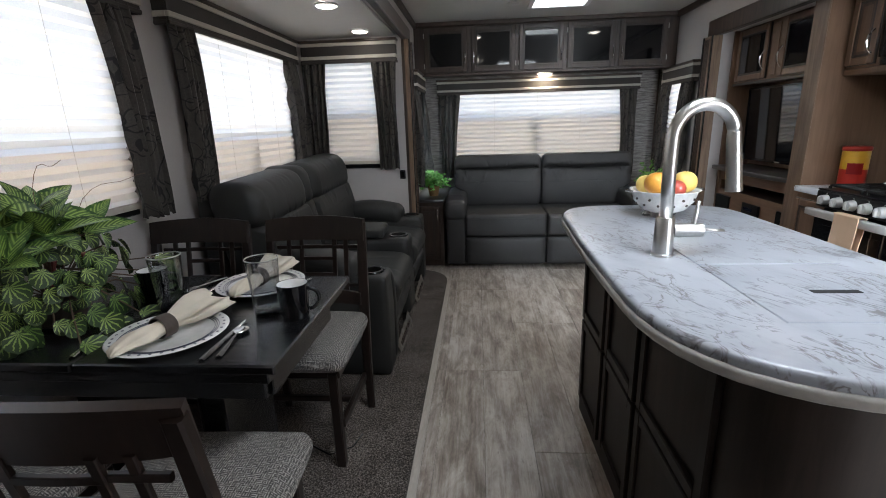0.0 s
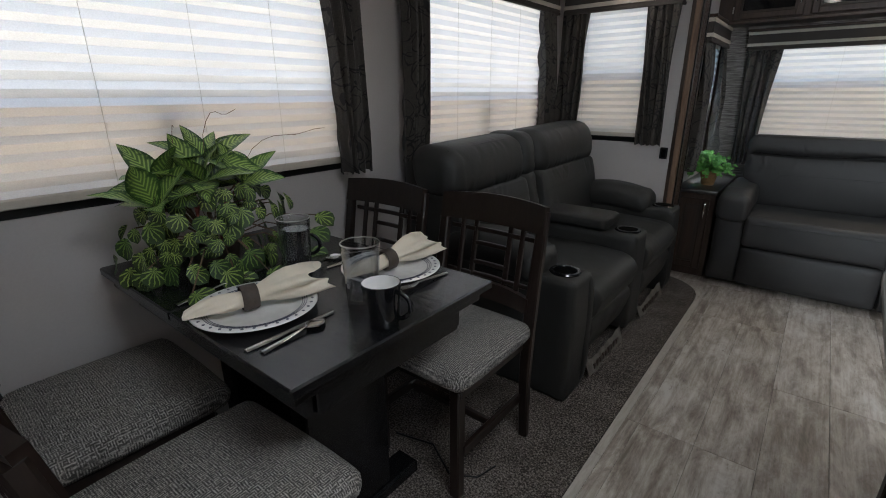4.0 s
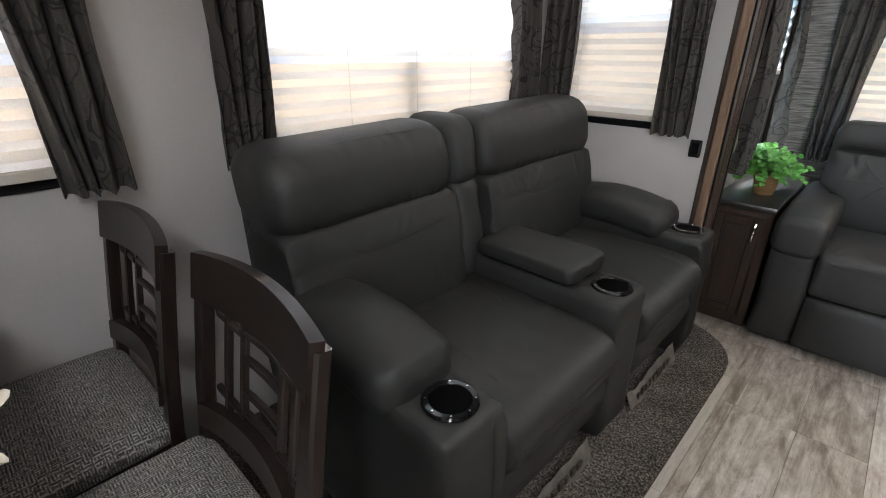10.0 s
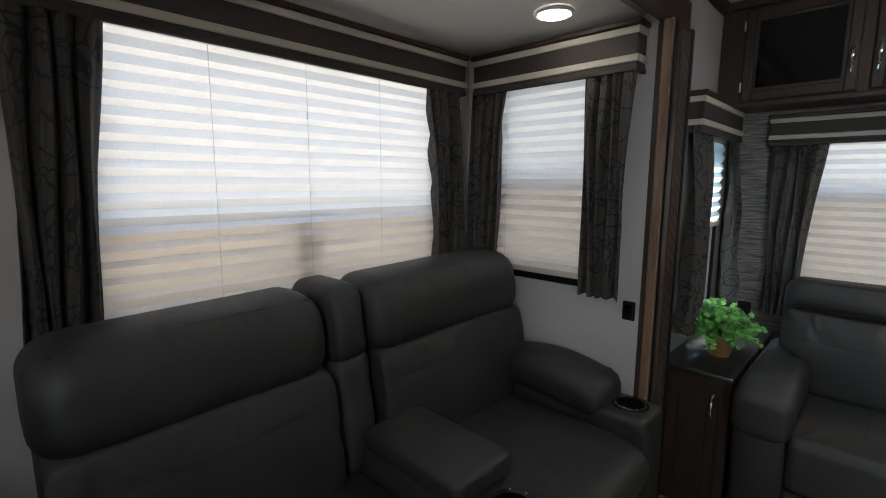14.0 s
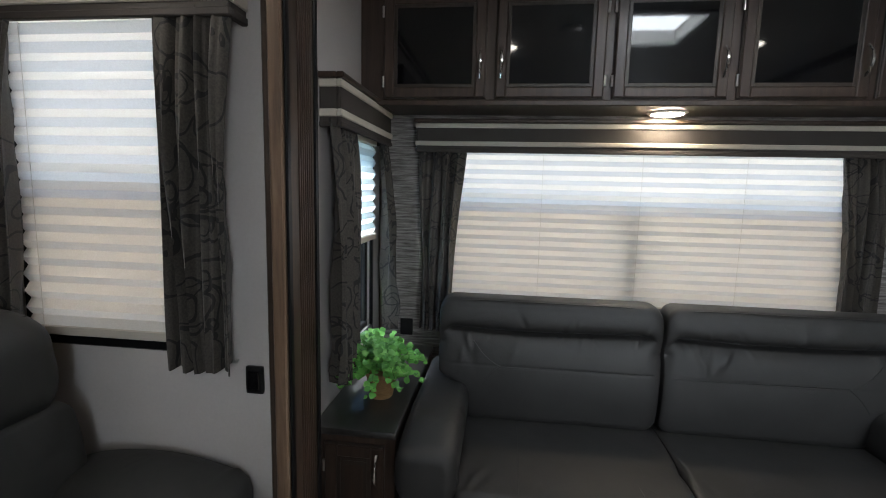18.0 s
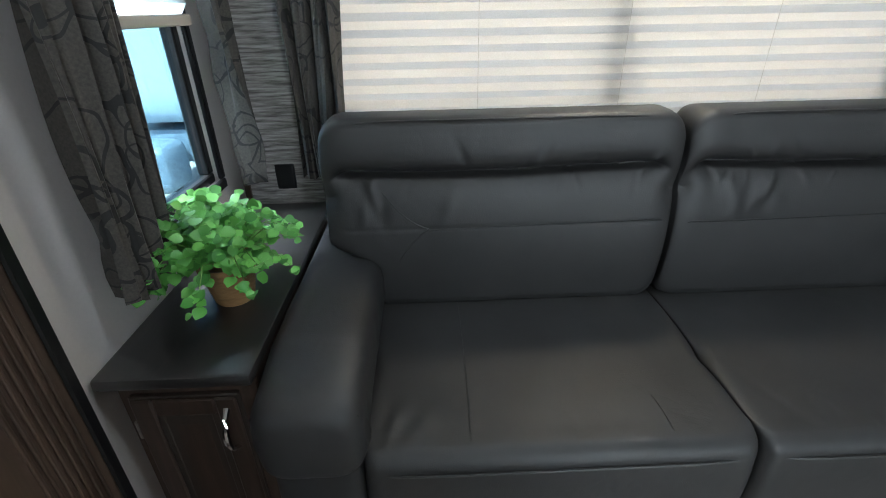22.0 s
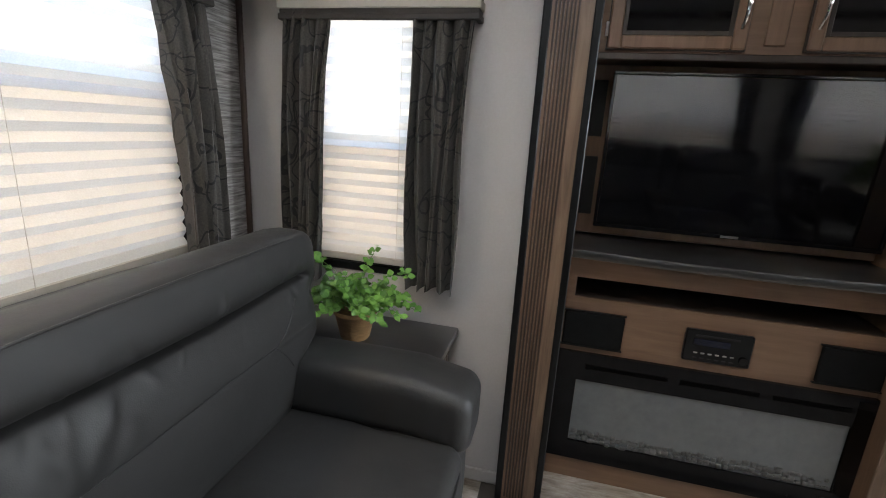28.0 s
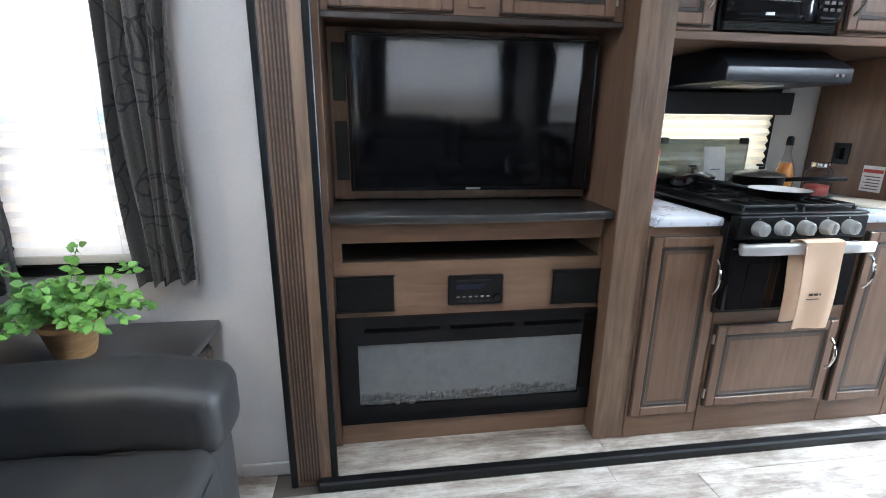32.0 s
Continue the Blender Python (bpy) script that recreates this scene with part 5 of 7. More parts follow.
def ls_back(b0, b1, seed):
    """Lumbar cushion and headrest roll of one seat."""
    fl = gathers(seed, 9, b0 + 0.05, b1 - 0.05, 0.79, 0.015, 0.03, 0.012, 0.005) + gathers(seed + 1, 6, b0 + 0.05, b0 + 0.28, 0.54, 0.05, 0.06, 0.016, 0.006)
    fh = gathers(seed + 2, 12, b0 + 0.04, b1 - 0.04, 0.835, 0.015, 0.03, 0.010, 0.0045) + gathers(seed + 3, 6, b0 + 0.01, b0 + 0.07, 0.95, 0.07, 0.03, 0.010, 0.005) + gathers(seed + 4, 6, b1 - 0.07, b1 - 0.01, 0.95, 0.07, 0.03, 0.010, 0.005) + gathers(seed + 5, 6, b0 + 0.05, b1 - 0.05, 1.035, 0.015, 0.03, 0.016, 0.004)

    def face(p, folds):
        return tilt(p + Vector((fold_depth(folds, p.y, p.z), 0, 0))) if p.x > -0.5 else tilt(p)

    def lumbar(y):
        front = [(-0.405 + 0.026 * math.sin(math.pi * min(1, max(0, (z - 0.44) / 0.41))) ** 0.7 - 0.004 * math.exp(-(((z - 0.735) / 0.006) ** 2)), z) for z in spaced(0.46, 0.83, 34)]
        return front + [(-0.45, 0.845), (-0.60, 0.845), (-0.645, 0.80), (-0.645, 0.60), (-0.64, 0.46), (-0.60, 0.44), (-0.44, 0.44)]

    cushion = part("back_cushion", pillow("y", b0 + 0.012, b1 - 0.006, lumbar, 110, 0.040, lambda p: face(p, fl)), "leather", ls, "", 180)
    roll = part("headrest", pillow("y", b0, b1, lambda y: superloop(-0.518, 0.935, 0.136 + 0.004 * math.sin(y * 9), 0.131, 0.70, 64), 110, 0.078, lambda p: face(p, fh)), "leather", ls, "", 180)
    part("stitching", tube([tilt(Vector((-0.3795, y, z))) for y, z in ((b0 + 0.20, 0.752), (b0 + 0.24, 0.735), (b0 + 0.29, 0.728), (b0 + 0.36, 0.732), (b0 + 0.46, 0.742), (b0 + 0.55, 0.750))], 0.0014, 5), "black_matt", cushion)
    part("piping", tube([tilt(Vector((-0.428, b0 + 0.045 + (b1 - b0 - 0.09) * u, 1.045 + 0.004 * math.sin(math.pi * u)))) for u in spaced(0, 1, 11)], 0.0022, 6), "leather", roll)


for y0, y1, b0, b1, seed in ((2.325, 2.852, 2.140, 2.795, 41), (3.062, 3.595, 2.945, 3.712, 51)):
    chaise(y0, y1, seed)
    ls_back(b0, b1, seed + 3)
for z0, z1 in ((0.46, 0.86), (0.815, 1.06)):
    part("centre_back", rbox(-0.66, -0.415, 2.80, 2.942, z0, z1, 0.050, 12, (0.016, 0, 0.006), tilt, 0.007), "leather", ls, "", 180)
part("back_frame", rbox(-0.80, -0.62, 2.19, 3.72, 0.12, 0.98, 0.03, 4, (0, 0, 0), lambda p: Vector((p.x - 0.03 * (p.z - 0.45), p.y, p.z))), "leather", ls)


# ---- cabinets ----
def door(parent, axis, face, a0, a1, z0, z1, wood_mat, panel_mat, handle=None, hinge=None, rail=0.042, glassy=False, handle_z=None, hlen=0.10):
    """A framed cabinet door on a front that faces -y or -x. handle and hinge name the side, lo or hi, along the front."""
    P = (lambda a, d, z: (a, face - d, z)) if axis == "y" else (lambda a, d, z: (face - d, a, z))

    def bx(p, q, d0, d1, r, s, bev):
        lo, hi = face - d1, face - d0
        return box(p, q, lo, hi, r, s, bev) if axis == "y" else box(lo, hi, p, q, r, s, bev)

    dr = part("door", bx(a0 - 0.003, a1 + 0.003, 0.0004, 0.0125, z0 - 0.003, z1 + 0.003, 0.002), "glaze", parent, "dark glazed door edge")
    for p, q in ((a0, a0 + rail), (a1 - rail, a1)):
        part("stile", bx(p, q, 0.013, 0.020, z0, z1, 0.004), wood_mat, dr)
    for r, s in ((z0, z0 + rail), (z1 - rail, z1)):
        part("rail", bx(a0 + rail, a1 - rail, 0.013, 0.0195, r, s, 0.004), wood_mat, dr)
    g = 0.013
    i0, i1, k0, k1 = a0 + rail, a1 - rail, z0 + rail, z1 - rail
    for p, q, r, s in ((i0, i0 + g, k0, k1), (i1 - g, i1, k0, k1), (i0 + g, i1 - g, k0, k0 + g), (i0 + g, i1 - g, k1 - g, k1)):
        part("bead", bx(p, q, 0.013, 0.0165, r, s, 0.0015), "glaze", dr)
    if glassy:
        part("panel", bx(i0 + g, i1 - g, 0.013, 0.0145, k0 + g, k1 - g, 0.0), panel_mat, dr, "dark smoked glass panel")
    else:
        for p, q, r, s in ((i0 + g, i0 + 2 * g, k0 + g, k1 - g), (i1 - 2 * g, i1 - g, k0 + g, k1 - g), (i0 + 2 * g, i1 - 2 * g, k0 + g, k0 + 2 * g), (i0 + 2 * g, i1 - 2 * g, k1 - 2 * g, k1 - g)):
            part("panel_border", bx(p, q, 0.013, 0.0150, r, s, 0.0), "glaze_soft" if wood_mat == "cab" else "glaze", dr)
        part("panel", bx(i0 + 2 * g, i1 - 2 * g, 0.013, 0.0153, k0 + 2 * g, k1 - 2 * g, 0.0), panel_mat, dr)
    if handle:
        a = a0 + rail * 0.5 if handle == "lo" else a1 - rail * 0.5
        zc = (z0 + z1) / 2 if handle_z is None else handle_z
        pts = [P(a, 0.020 + 0.028 * math.sin(math.pi * u) ** 0.6, zc - hlen / 2 + hlen * u) for u in spaced(0, 1, 9)]
        part("handle", tube(pts, 0.005, 8, [0.0065, 0.0045, 0.005, 0.006, 0.0065, 0.006, 0.005, 0.0045, 0.0065]), "chrome", dr, "curved brushed nickel pull")
    if hinge:
        a = a0 - 0.005 if hinge == "lo" else a1 + 0.005
        for z in (z0 + (z1 - z0) * 0.16, z1 - (z1 - z0) * 0.16):
            part("hinge", cyl(P(a, 0.010, z - 0.02), P(a, 0.010, z + 0.02), 0.005, n=8), "steel", dr, "steel hinge")
    return dr


# rear overhead cabinets
oc = thing("overhead_cabinet", (1.17, 4.72, 1.69), "dark walnut overhead cabinets with five smoked glass doors", "cabinet")
part("body", box(0.003, 2.337, 4.572, 4.878, 1.692, 2.10, 0.003), "rear_cab", oc)
part("crown", box(0.003, 2.337, 4.555, 4.878, 2.101, TOP - 0.002, 0.005), "trim", oc)
part("bottom_rail", box(0.003, 2.337, 4.560, 4.5715, 1.680, 1.700, 0.003), "rear_cab", oc)
for a0, a1, hs, hg in ((0.10, 0.488, "hi", "lo"), (0.528, 0.920, "lo", "hi"), (0.956, 1.346, "hi", "lo"), (1.384, 1.80, "hi", "lo"), (1.832, 2.24, "lo", "hi")):
    door(oc, "y", 4.572, a0, a1, 1.708, 2.085, "rear_cab", "smoke", hs, hg, 0.038, True, 1.83)


def end_cabinet(x0, x1, hs, front, high):
    ob = thing("end_cabinet", ((x0 + x1) / 2, 4.45, 0.0), "dark walnut end cabinet with a black top beside the sofa", "cabinet", "end cabinets")
    part("body", box(x0 + 0.008, x1 - 0.008, front + 0.038, 4.855, 0.0, high - 0.028, 0.003), "rear_cab", ob)
    part("top", box(x0, x1, front, 4.86, high - 0.026, high, 0.008, 2), "top_dark", ob, "black polished top")
    door(ob, "y", front + 0.038, x0 + 0.035, x1 - 0.045, 0.06, high - 0.066, "rear_cab", "rear_cab", hs, "lo" if hs == "hi" else "hi", 0.04, False, high - 0.141)
    return ob


end_cabinet(0.004, 0.275, "hi", 4.05, 0.616)
end_cabinet(2.066, 2.334, "lo", 4.0915, 0.586)

# island
isl = thing("kitchen_island", (1.22, 1.3, 0.0), "espresso panelled kitchen island with a pale marble laminate top", "island")


def rounded(pts, n=6):
    """Quadratic corner cuts through a loop of (x, y, r)."""
    out = []
    m = len(pts)
    for i, (x, y, r) in enumerate(pts):
        p, a, b = Vector((x, y)), Vector(pts[i - 1][:2]), Vector(pts[(i + 1) % m][:2])
        s, e = p + (a - p).normalized() * r, p + (b - p).normalized() * r
        for k in range(n + 1):
            t = k / n
            q = s * (1 - t) ** 2 + p * 2 * t * (1 - t) + e * t * t
            out.append((q.x, q.y))
    return out


ISL_TOP = rounded([(0.895, 1.94, 0.22), (0.862, 1.25, 0.3), (0.868, 0.59, 0.34), (1.515, 0.59, 0.2), (1.515, 1.90, 0.16)], 10)
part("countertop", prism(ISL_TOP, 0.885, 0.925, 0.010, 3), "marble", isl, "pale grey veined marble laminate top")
part("edge_moulding", prism(rounded([(0.890, 1.945, 0.22), (0.857, 1.25, 0.3), (0.863, 0.585, 0.34), (1.520, 0.585, 0.2), (1.520, 1.905, 0.16)], 10), 0.884, 0.906, 0.007, 3), "edge", isl, "cream moulded edge of the top", 60)
ISL_BASE = rounded([(1.02, 1.93, 0.02), (1.0475, 0.70, 0.14), (1.44, 0.70, 0.12), (1.44, 1.86, 0.03)], 8)
part("body", prism(ISL_BASE, 0.0, 0.884), "espresso", isl)


def isl_x(y):
    return 1.02 + (1.93 - y) * 0.0217


for y0, y1 in ((1.61, 1.89), (1.29, 1.57), (0.88, 1.25)):
    for z0, z1 in ((0.09, 0.42), (0.47, 0.83)):
        x = isl_x((y0 + y1) / 2)
        fr = (box(x - 0.012, x + 0.004, y0 - 0.015, y0 + 0.02, z0 - 0.02, z1 + 0.02, 0.003), box(x - 0.012, x + 0.004, y1 - 0.02, y1 + 0.015, z0 - 0.02, z1 + 0.02, 0.003), box(x - 0.0115, x + 0.004, y0 + 0.02, y1 - 0.02, z0 - 0.02, z0 + 0.015, 0.003), box(x - 0.0115, x + 0.004, y0 + 0.02, y1 - 0.02, z1 - 0.015, z1 + 0.02, 0.003))
        for piece in fr:
            part("panel_moulding", piece, "espresso", isl)
part("outlet", box(isl_x(1.86) - 0.016, isl_x(1.86) + 0.002, 1.845, 1.885, 0.79, 0.845, 0.003), "black", isl, "black outlet")
# sink covers let into the top
for nm, x0, x1, y0, y1 in (("sink_cover", 1.085, 1.40, 1.115, 1.43), ("sink_cover", 1.085, 1.40, 0.79, 1.111)):
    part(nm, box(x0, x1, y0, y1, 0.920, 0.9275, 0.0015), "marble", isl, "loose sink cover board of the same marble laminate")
part("finger_slot", rbox(1.215, 1.305, 0.922, 0.940, 0.9268, 0.9284, 0.0007, 4), "black_matt", isl, "dark finger slot")

# ---- entertainment wall ----
layout["frame"] = KITCHEN_SIDE
ent = thing("entertainment_centre", (2.6, 3.21, 0.03), "brown wooden entertainment centre with a recess for a television", "cabinet")
E0, E1 = 2.725, 3.712
part("side_panel", box(2.42, 2.955, 3.700, 3.722, 0.028, 1.925, 0.002), "cab", ent)
part("back_panel", box(2.63, 2.645, E0, 3.698, 0.95, 1.54, 0.0), "cab", ent)
part("shelf_top", prism(rounded([(2.66, E0 + 0.001, 0.003), (2.66, 3.699, 0.003), (2.36, 3.699, 0.01), (2.315, 3.21, 0.35), (2.36, E0 + 0.001, 0.01)], 10), 0.912, 0.942, 0.006, 2), "top_dark", ent, "dark bowed shelf top")
part("upper_body", box(2.452, 2.955, E0, 3.698, 1.545, 1.925, 0.002), "cab_h", ent)
part("upper_rail", box(2.440, 2.4515, E0, 3.698, 1.532, 1.552, 0.003), "glaze", ent)
door(ent, "x", 2.452, 3.293, 3.672, 1.562, 1.912, "cab", "smoke", "lo", "hi", 0.038, True, 1.68, 0.12)
door(ent, "x", 2.452, 2.762, 3.14, 1.562, 1.912, "cab", "smoke", "hi", "lo", 0.038, True, 1.68, 0.12)
part("centre_stile", box(2.444, 2.4512, 3.19, 3.245, 1.575, 1.90, 0.003), "cab", ent)
part("face", holed("x", 2.43, 0.015, E0, 3.698, 0.03, 0.911, [(2.735, 3.667, 0.757, 0.829)]), "cab_h", ent)
part("slot_box", merged(box(2.446, 2.80, 2.72, 3.69, 0.74, 0.756), box(2.79, 2.80, 2.72, 3.69, 0.757, 0.83)), "glaze", ent)
part("pillar", box(2.345, 2.955, 2.612, 2.722, 0.028, 1.925, 0.004), "cab", ent)
part("pillar_edge", box(2.338, 2.3448, 2.605, 2.729, 0.028, 1.925, 0.003), "post", ent)
for z0, z1 in ((1.30, 1.49), (1.02, 1.23)):
    part("vent", box(2.622, 2.6298, 3.640, 3.685, z0, z1, 0.002), "black_matt", ent, "dark vent opening")

tv = thing("television", (2.56, 3.193, 0.945), "flat black television in the entertainment recess", "television")
part("bezel", merged(box(2.548, 2.572, 2.755, 3.632, 0.99, 1.004, 0.003), box(2.548, 2.572, 2.755, 3.632, 1.501, 1.512, 0.003), box(2.548, 2.572, 2.755, 2.765, 1.005, 1.500, 0.002), box(2.548, 2.572, 3.622, 3.632, 1.005, 1.500, 0.002)), "black_gloss", tv)
part("screen", box(2.555, 2.571, 2.766, 3.621, 1.005, 1.500), "smoke", tv, "dark glossy screen")
part("badge", box(2.5462, 2.549, 3.165, 3.22, 0.993, 1.001, 0.0008), "steel", tv, "small pale badge")
part("back_shell", rbox(2.5725, 2.622, 2.90, 3.48, 1.03, 1.40, 0.01, 3), "black", tv)
tv.matrix_basis = tv.matrix_basis @ Matrix.Rotation(radians(-1.6), 4, "Y")
part("wall_mount", box(2.606, 2.632, 3.10, 3.30, 1.10, 1.30, 0.002), "black", tv)

for y0, y1 in ((3.493, 3.692), (2.706 + 0.022, 2.908)):
    sp = thing("speaker", (2.42, (y0 + y1) / 2, 0.58), "black cloth covered speaker set in the cabinet face", "speaker", "built-in speakers")
    part("grille", box(2.416, 2.4295, y0, y1, 0.582, 0.706, 0.004), "grille", sp)
    part("trim", box(2.4195, 2.4293, y0 - 0.004, y1 + 0.004, 0.577, 0.581), "black", sp)
    part("trim", box(2.4195, 2.4293, y0 - 0.004, y1 + 0.004, 0.707, 0.711), "black", sp)

rad = thing("radio", (2.42, 3.2, 0.59), "black car-style stereo with a disc slot and small buttons", "radio")
part("faceplate", box(2.412, 2.4295, 3.098, 3.300, 0.592, 0.704, 0.004), "black", rad)
part("disc_slot", box(2.4105, 2.4125, 3.14, 3.27, 0.683, 0.689, 0.0005), "black_matt", rad)
part("display", box(2.4105, 2.4125, 3.165, 3.275, 0.652, 0.674, 0.0008), plain("dim_display", (0.006, 0.010, 0.026), 0.25), rad, "dark blue display")
for k in range(6):
    part("button", box(2.409, 2.4125, 3.270 - k * 0.022 - 0.012, 3.270 - k * 0.022, 0.6225, 0.6275, 0.001), "steel", rad)
    part("button", box(2.409, 2.4125, 3.270 - k * 0.022 - 0.012, 3.270 - k * 0.022, 0.605, 0.609, 0.001), "black_matt", rad)
part("volume_knob", cyl((2.400, 3.122, 0.620), (2.4125, 3.122, 0.620), 0.013, n=24), "black_gloss", rad)

fp = thing("electric_fireplace", (2.43, 3.2, 0.13), "black electric fireplace with a dim glass front", "fireplace")
part("surround", holed("x", 2.412, 0.0175, E0, 3.697, 0.125, 0.556, [(2.776, 3.626, 0.20, 0.452)]), "black_door", fp)
part("firebox", merged(box(2.56, 2.57, 2.77, 3.64, 0.19, 0.47), box(2.446, 2.57, 2.77, 3.64, 0.19, 0.199)), "black_matt", fp)
# opaque pane; its grey colour stands in for the reflected floor
part("glass_front", box(2.420, 2.424, 2.777, 3.625, 0.201, 0.451), plain("grey_reflection_glass", (0.13, 0.135, 0.14), 0.12), fp, "opaque glass front with its reflection painted as grey")
_er = random.Random(4)
for k in range(84):
    yk, row = 2.785 + (k % 42) * 0.0198, k // 42
    hz = 0.202 + row * 0.017 + 0.012 * _er.random()
    hs = 0.010 + 0.014 * _er.random()
    part("ember_stone", rbox(2.4125 + 0.004 * row, 2.4225, yk, yk + 0.016 + 0.012 * _er.random(), hz, hz + hs, 0.004, 2, (0, 0, 0), None, 0.006), "crystal", fp, "", 180)
for y0, y1 in ((3.33, 3.60), (3.05, 3.29), (2.79, 3.01)):
    # flat black strip on the surround, painted as the shade of a slot
    part("heat_slot", box(2.4095, 2.4125, y0, y1, 0.500, 0.516, 0.001), "hole_shade", fp)

# ---- kitchen ----
kb = thing("base_cabinet", (2.6, 2.46, 0.03), "brown glazed base cabinet with a raised door", "cabinet", "kitchen base cabinets")
part("body", box(2.335, 2.95, 2.302, 2.604, 0.03, 0.888, 0.002), "cab_h", kb)
door(kb, "x", 2.335, 2.322, 2.596, 0.135, 0.852, "cab", "cab", "lo", None, 0.038, False, 0.70, 0.13)
kc = thing("base_cabinet", (2.6, 2.06, 0.03), "brown glazed low cabinet with a wide door below the oven", "cabinet", "kitchen base cabinets")
part("body", box(2.335, 2.95, 1.742, 2.300, 0.03, 0.555, 0.002), "cab_h", kc)
door(kc, "x", 2.335, 1.765, 2.285, 0.155, 0.500, "cab", "cab", "lo", "hi", 0.038, False, 0.36, 0.13)
kd = thing("base_cabinet", (2.6, 1.6, 0.03), "brown glazed base cabinet with a tall door", "cabinet", "kitchen base cabinets")
part("body", box(2.335, 2.95, 1.425, 1.740, 0.03, 0.888, 0.002), "cab_h", kd)
door(kd, "x", 2.335, 1.445, 1.728, 0.135, 0.852, "cab", "cab", "hi", None, 0.038, False, 0.70, 0.13)
for y0, y1 in ((2.345, 2.608), (1.425, 1.825)):
    ob = thing("worktop", (2.6, (y0 + y1) / 2, 0.89), "pale marble laminate kitchen worktop", "worktop", "kitchen worktops")
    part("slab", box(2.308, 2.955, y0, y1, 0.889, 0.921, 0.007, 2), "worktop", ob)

hp = thing("pantry_panel", (2.65, 1.41, 0.03), "tall brown wooden pantry panel at the end of the kitchen", "cabinet")
part("panel", box(2.335, 2.955, 1.395, 1.422, 0.028, 1.925, 0.003), "cab", hp)
part("front", box(2.335, 2.36, 0.20, 1.394, 0.028, 1.925, 0.003), "cab", hp)

rg = thing("range_oven", (2.6, 2.085, 0.56), "black gas range with steel knobs and a steel oven handle", "oven")
R0, R1 = 1.832, 2.336
part("body", box(2.30, 2.94, R0 + 0.002, R1 - 0.002, 0.562, 0.905, 0.004), "black", rg)
od = part("oven_door", box(2.258, 2.2995, R0, R1, 0.588, 0.822, 0.006), "black_gloss", rg, "glossy black oven door")
part("oven_window", box(2.2555, 2.2585, R0 + 0.07, R1 - 0.07, 0.625, 0.765, 0.001), "smoke", od)
part("oven_handle", rbox(2.205, 2.232, R0 - 0.005, R1 + 0.005, 0.806, 0.848, 0.010, 4), "knob", rg, "broad brushed steel oven handle", 180)
for y in (R0 + 0.02, R1 - 0.04):
    part("handle_bracket", box(2.232, 2.262, y, y + 0.02, 0.815, 0.84, 0.002), "steel", rg)
part("control_panel", box(2.252, 2.2995, R0, R1, 0.852, 0.936, 0.006), "black", rg)
for k in range(5):
    y = 2.262 - k * 0.0872
    kn = part("knob", cyl((2.222, y, 0.893), (2.2525, y, 0.893), 0.0225, 0.027, 28), "knob", rg, "brushed steel burner knob")
    part("knob_grip", box(2.210, 2.223, y - 0.006, y + 0.006, 0.874, 0.912, 0.003), "knob", kn)
    part("mark", box(2.2505, 2.2525, y - 0.003, y + 0.003, 0.924, 0.927), "white", rg)
part("cooktop", box(2.255, 2.90, R0, R1, 0.9365, 0.945, 0.003), "black", rg)
for y0 in (R0 + 0.03, R0 + 0.265):
    bars = []
    for k in range(4):
        y = y0 + 0.205 * k / 3
        bars.append(box(2.29, 2.82, y - 0.004, y + 0.004, 0.957, 0.967, 0.002))
    for k in range(5):
        x = 2.29 + 0.53 * k / 4
        bars.append(box(x - 0.004, x + 0.004, y0, y0 + 0.205, 0.9565, 0.9665, 0.002))
    for x in (2.29, 2.81):
        for y in (y0, y0 + 0.205):
            bars.append(box(x - 0.005, x + 0.005, y - 0.005, y + 0.005, 0.944, 0.958))
    part("grate", merged(*bars), "black_matt", rg, "cast iron grate")
for x, y in ((2.42, R0 + 0.13), (2.42, R1 - 0.13), (2.70, R0 + 0.13)):
    part("burner", lathe([(0.045, 0.0), (0.045, 0.006), (0.03, 0.008), (0.03, 0.012), (0.0001, 0.012)], 24, (x, y, 0.945)), "black_matt", rg)
part("glass_lid", box(2.845, 2.851, R0 + 0.01, R1 - 0.05, 0.955, 1.165, 0.002), glass("smoked_lid_glass", (0.35, 0.37, 0.36)), rg, "raised smoked glass lid")
for y in (R0 + 0.02, R1 - 0.09):
    part("lid_clip", box(2.838, 2.858, y, y + 0.035, 1.145, 1.172, 0.002), "black", rg)
part("lid_hinge", box(2.835, 2.86, R0 + 0.02, R1 - 0.06, 0.9455, 0.956, 0.002), "black", rg)

hood = thing("range_hood", (2.7, 2.03, 1.38), "black range hood with a sloped canopy", "hood")
_b = bmesh.new()
_v = [_b.verts.new(p) for p in ((2.487, 1.772, 1.382), (2.487, 2.292, 1.382), (2.487, 2.292, 1.436), (2.487, 1.772, 1.436), (2.94, 1.772, 1.382), (2.94, 2.292, 1.382), (2.94, 2.292, 1.508), (2.94, 1.772, 1.508), (2.60, 1.80, 1.508), (2.60, 2.264, 1.508))]
for f in ((0, 1, 2, 3), (3, 2, 9, 8), (8, 9, 6, 7), (4, 7, 6, 5), (0, 4, 5, 1), (1, 5, 6, 9, 2), (0, 3, 8, 7, 4)):
    _b.faces.new([_v[k] for k in f])
bmesh.ops.bevel(_b, geom=list(_b.edges), offset=0.004, segments=1, affect="EDGES")
part("canopy", _b, "hood", hood)
part("lamp_lens", box(2.60, 2.75, 1.95, 2.15, 1.378, 1.3825, 0.001), "knob", hood, "pale lamp lens under the canopy")
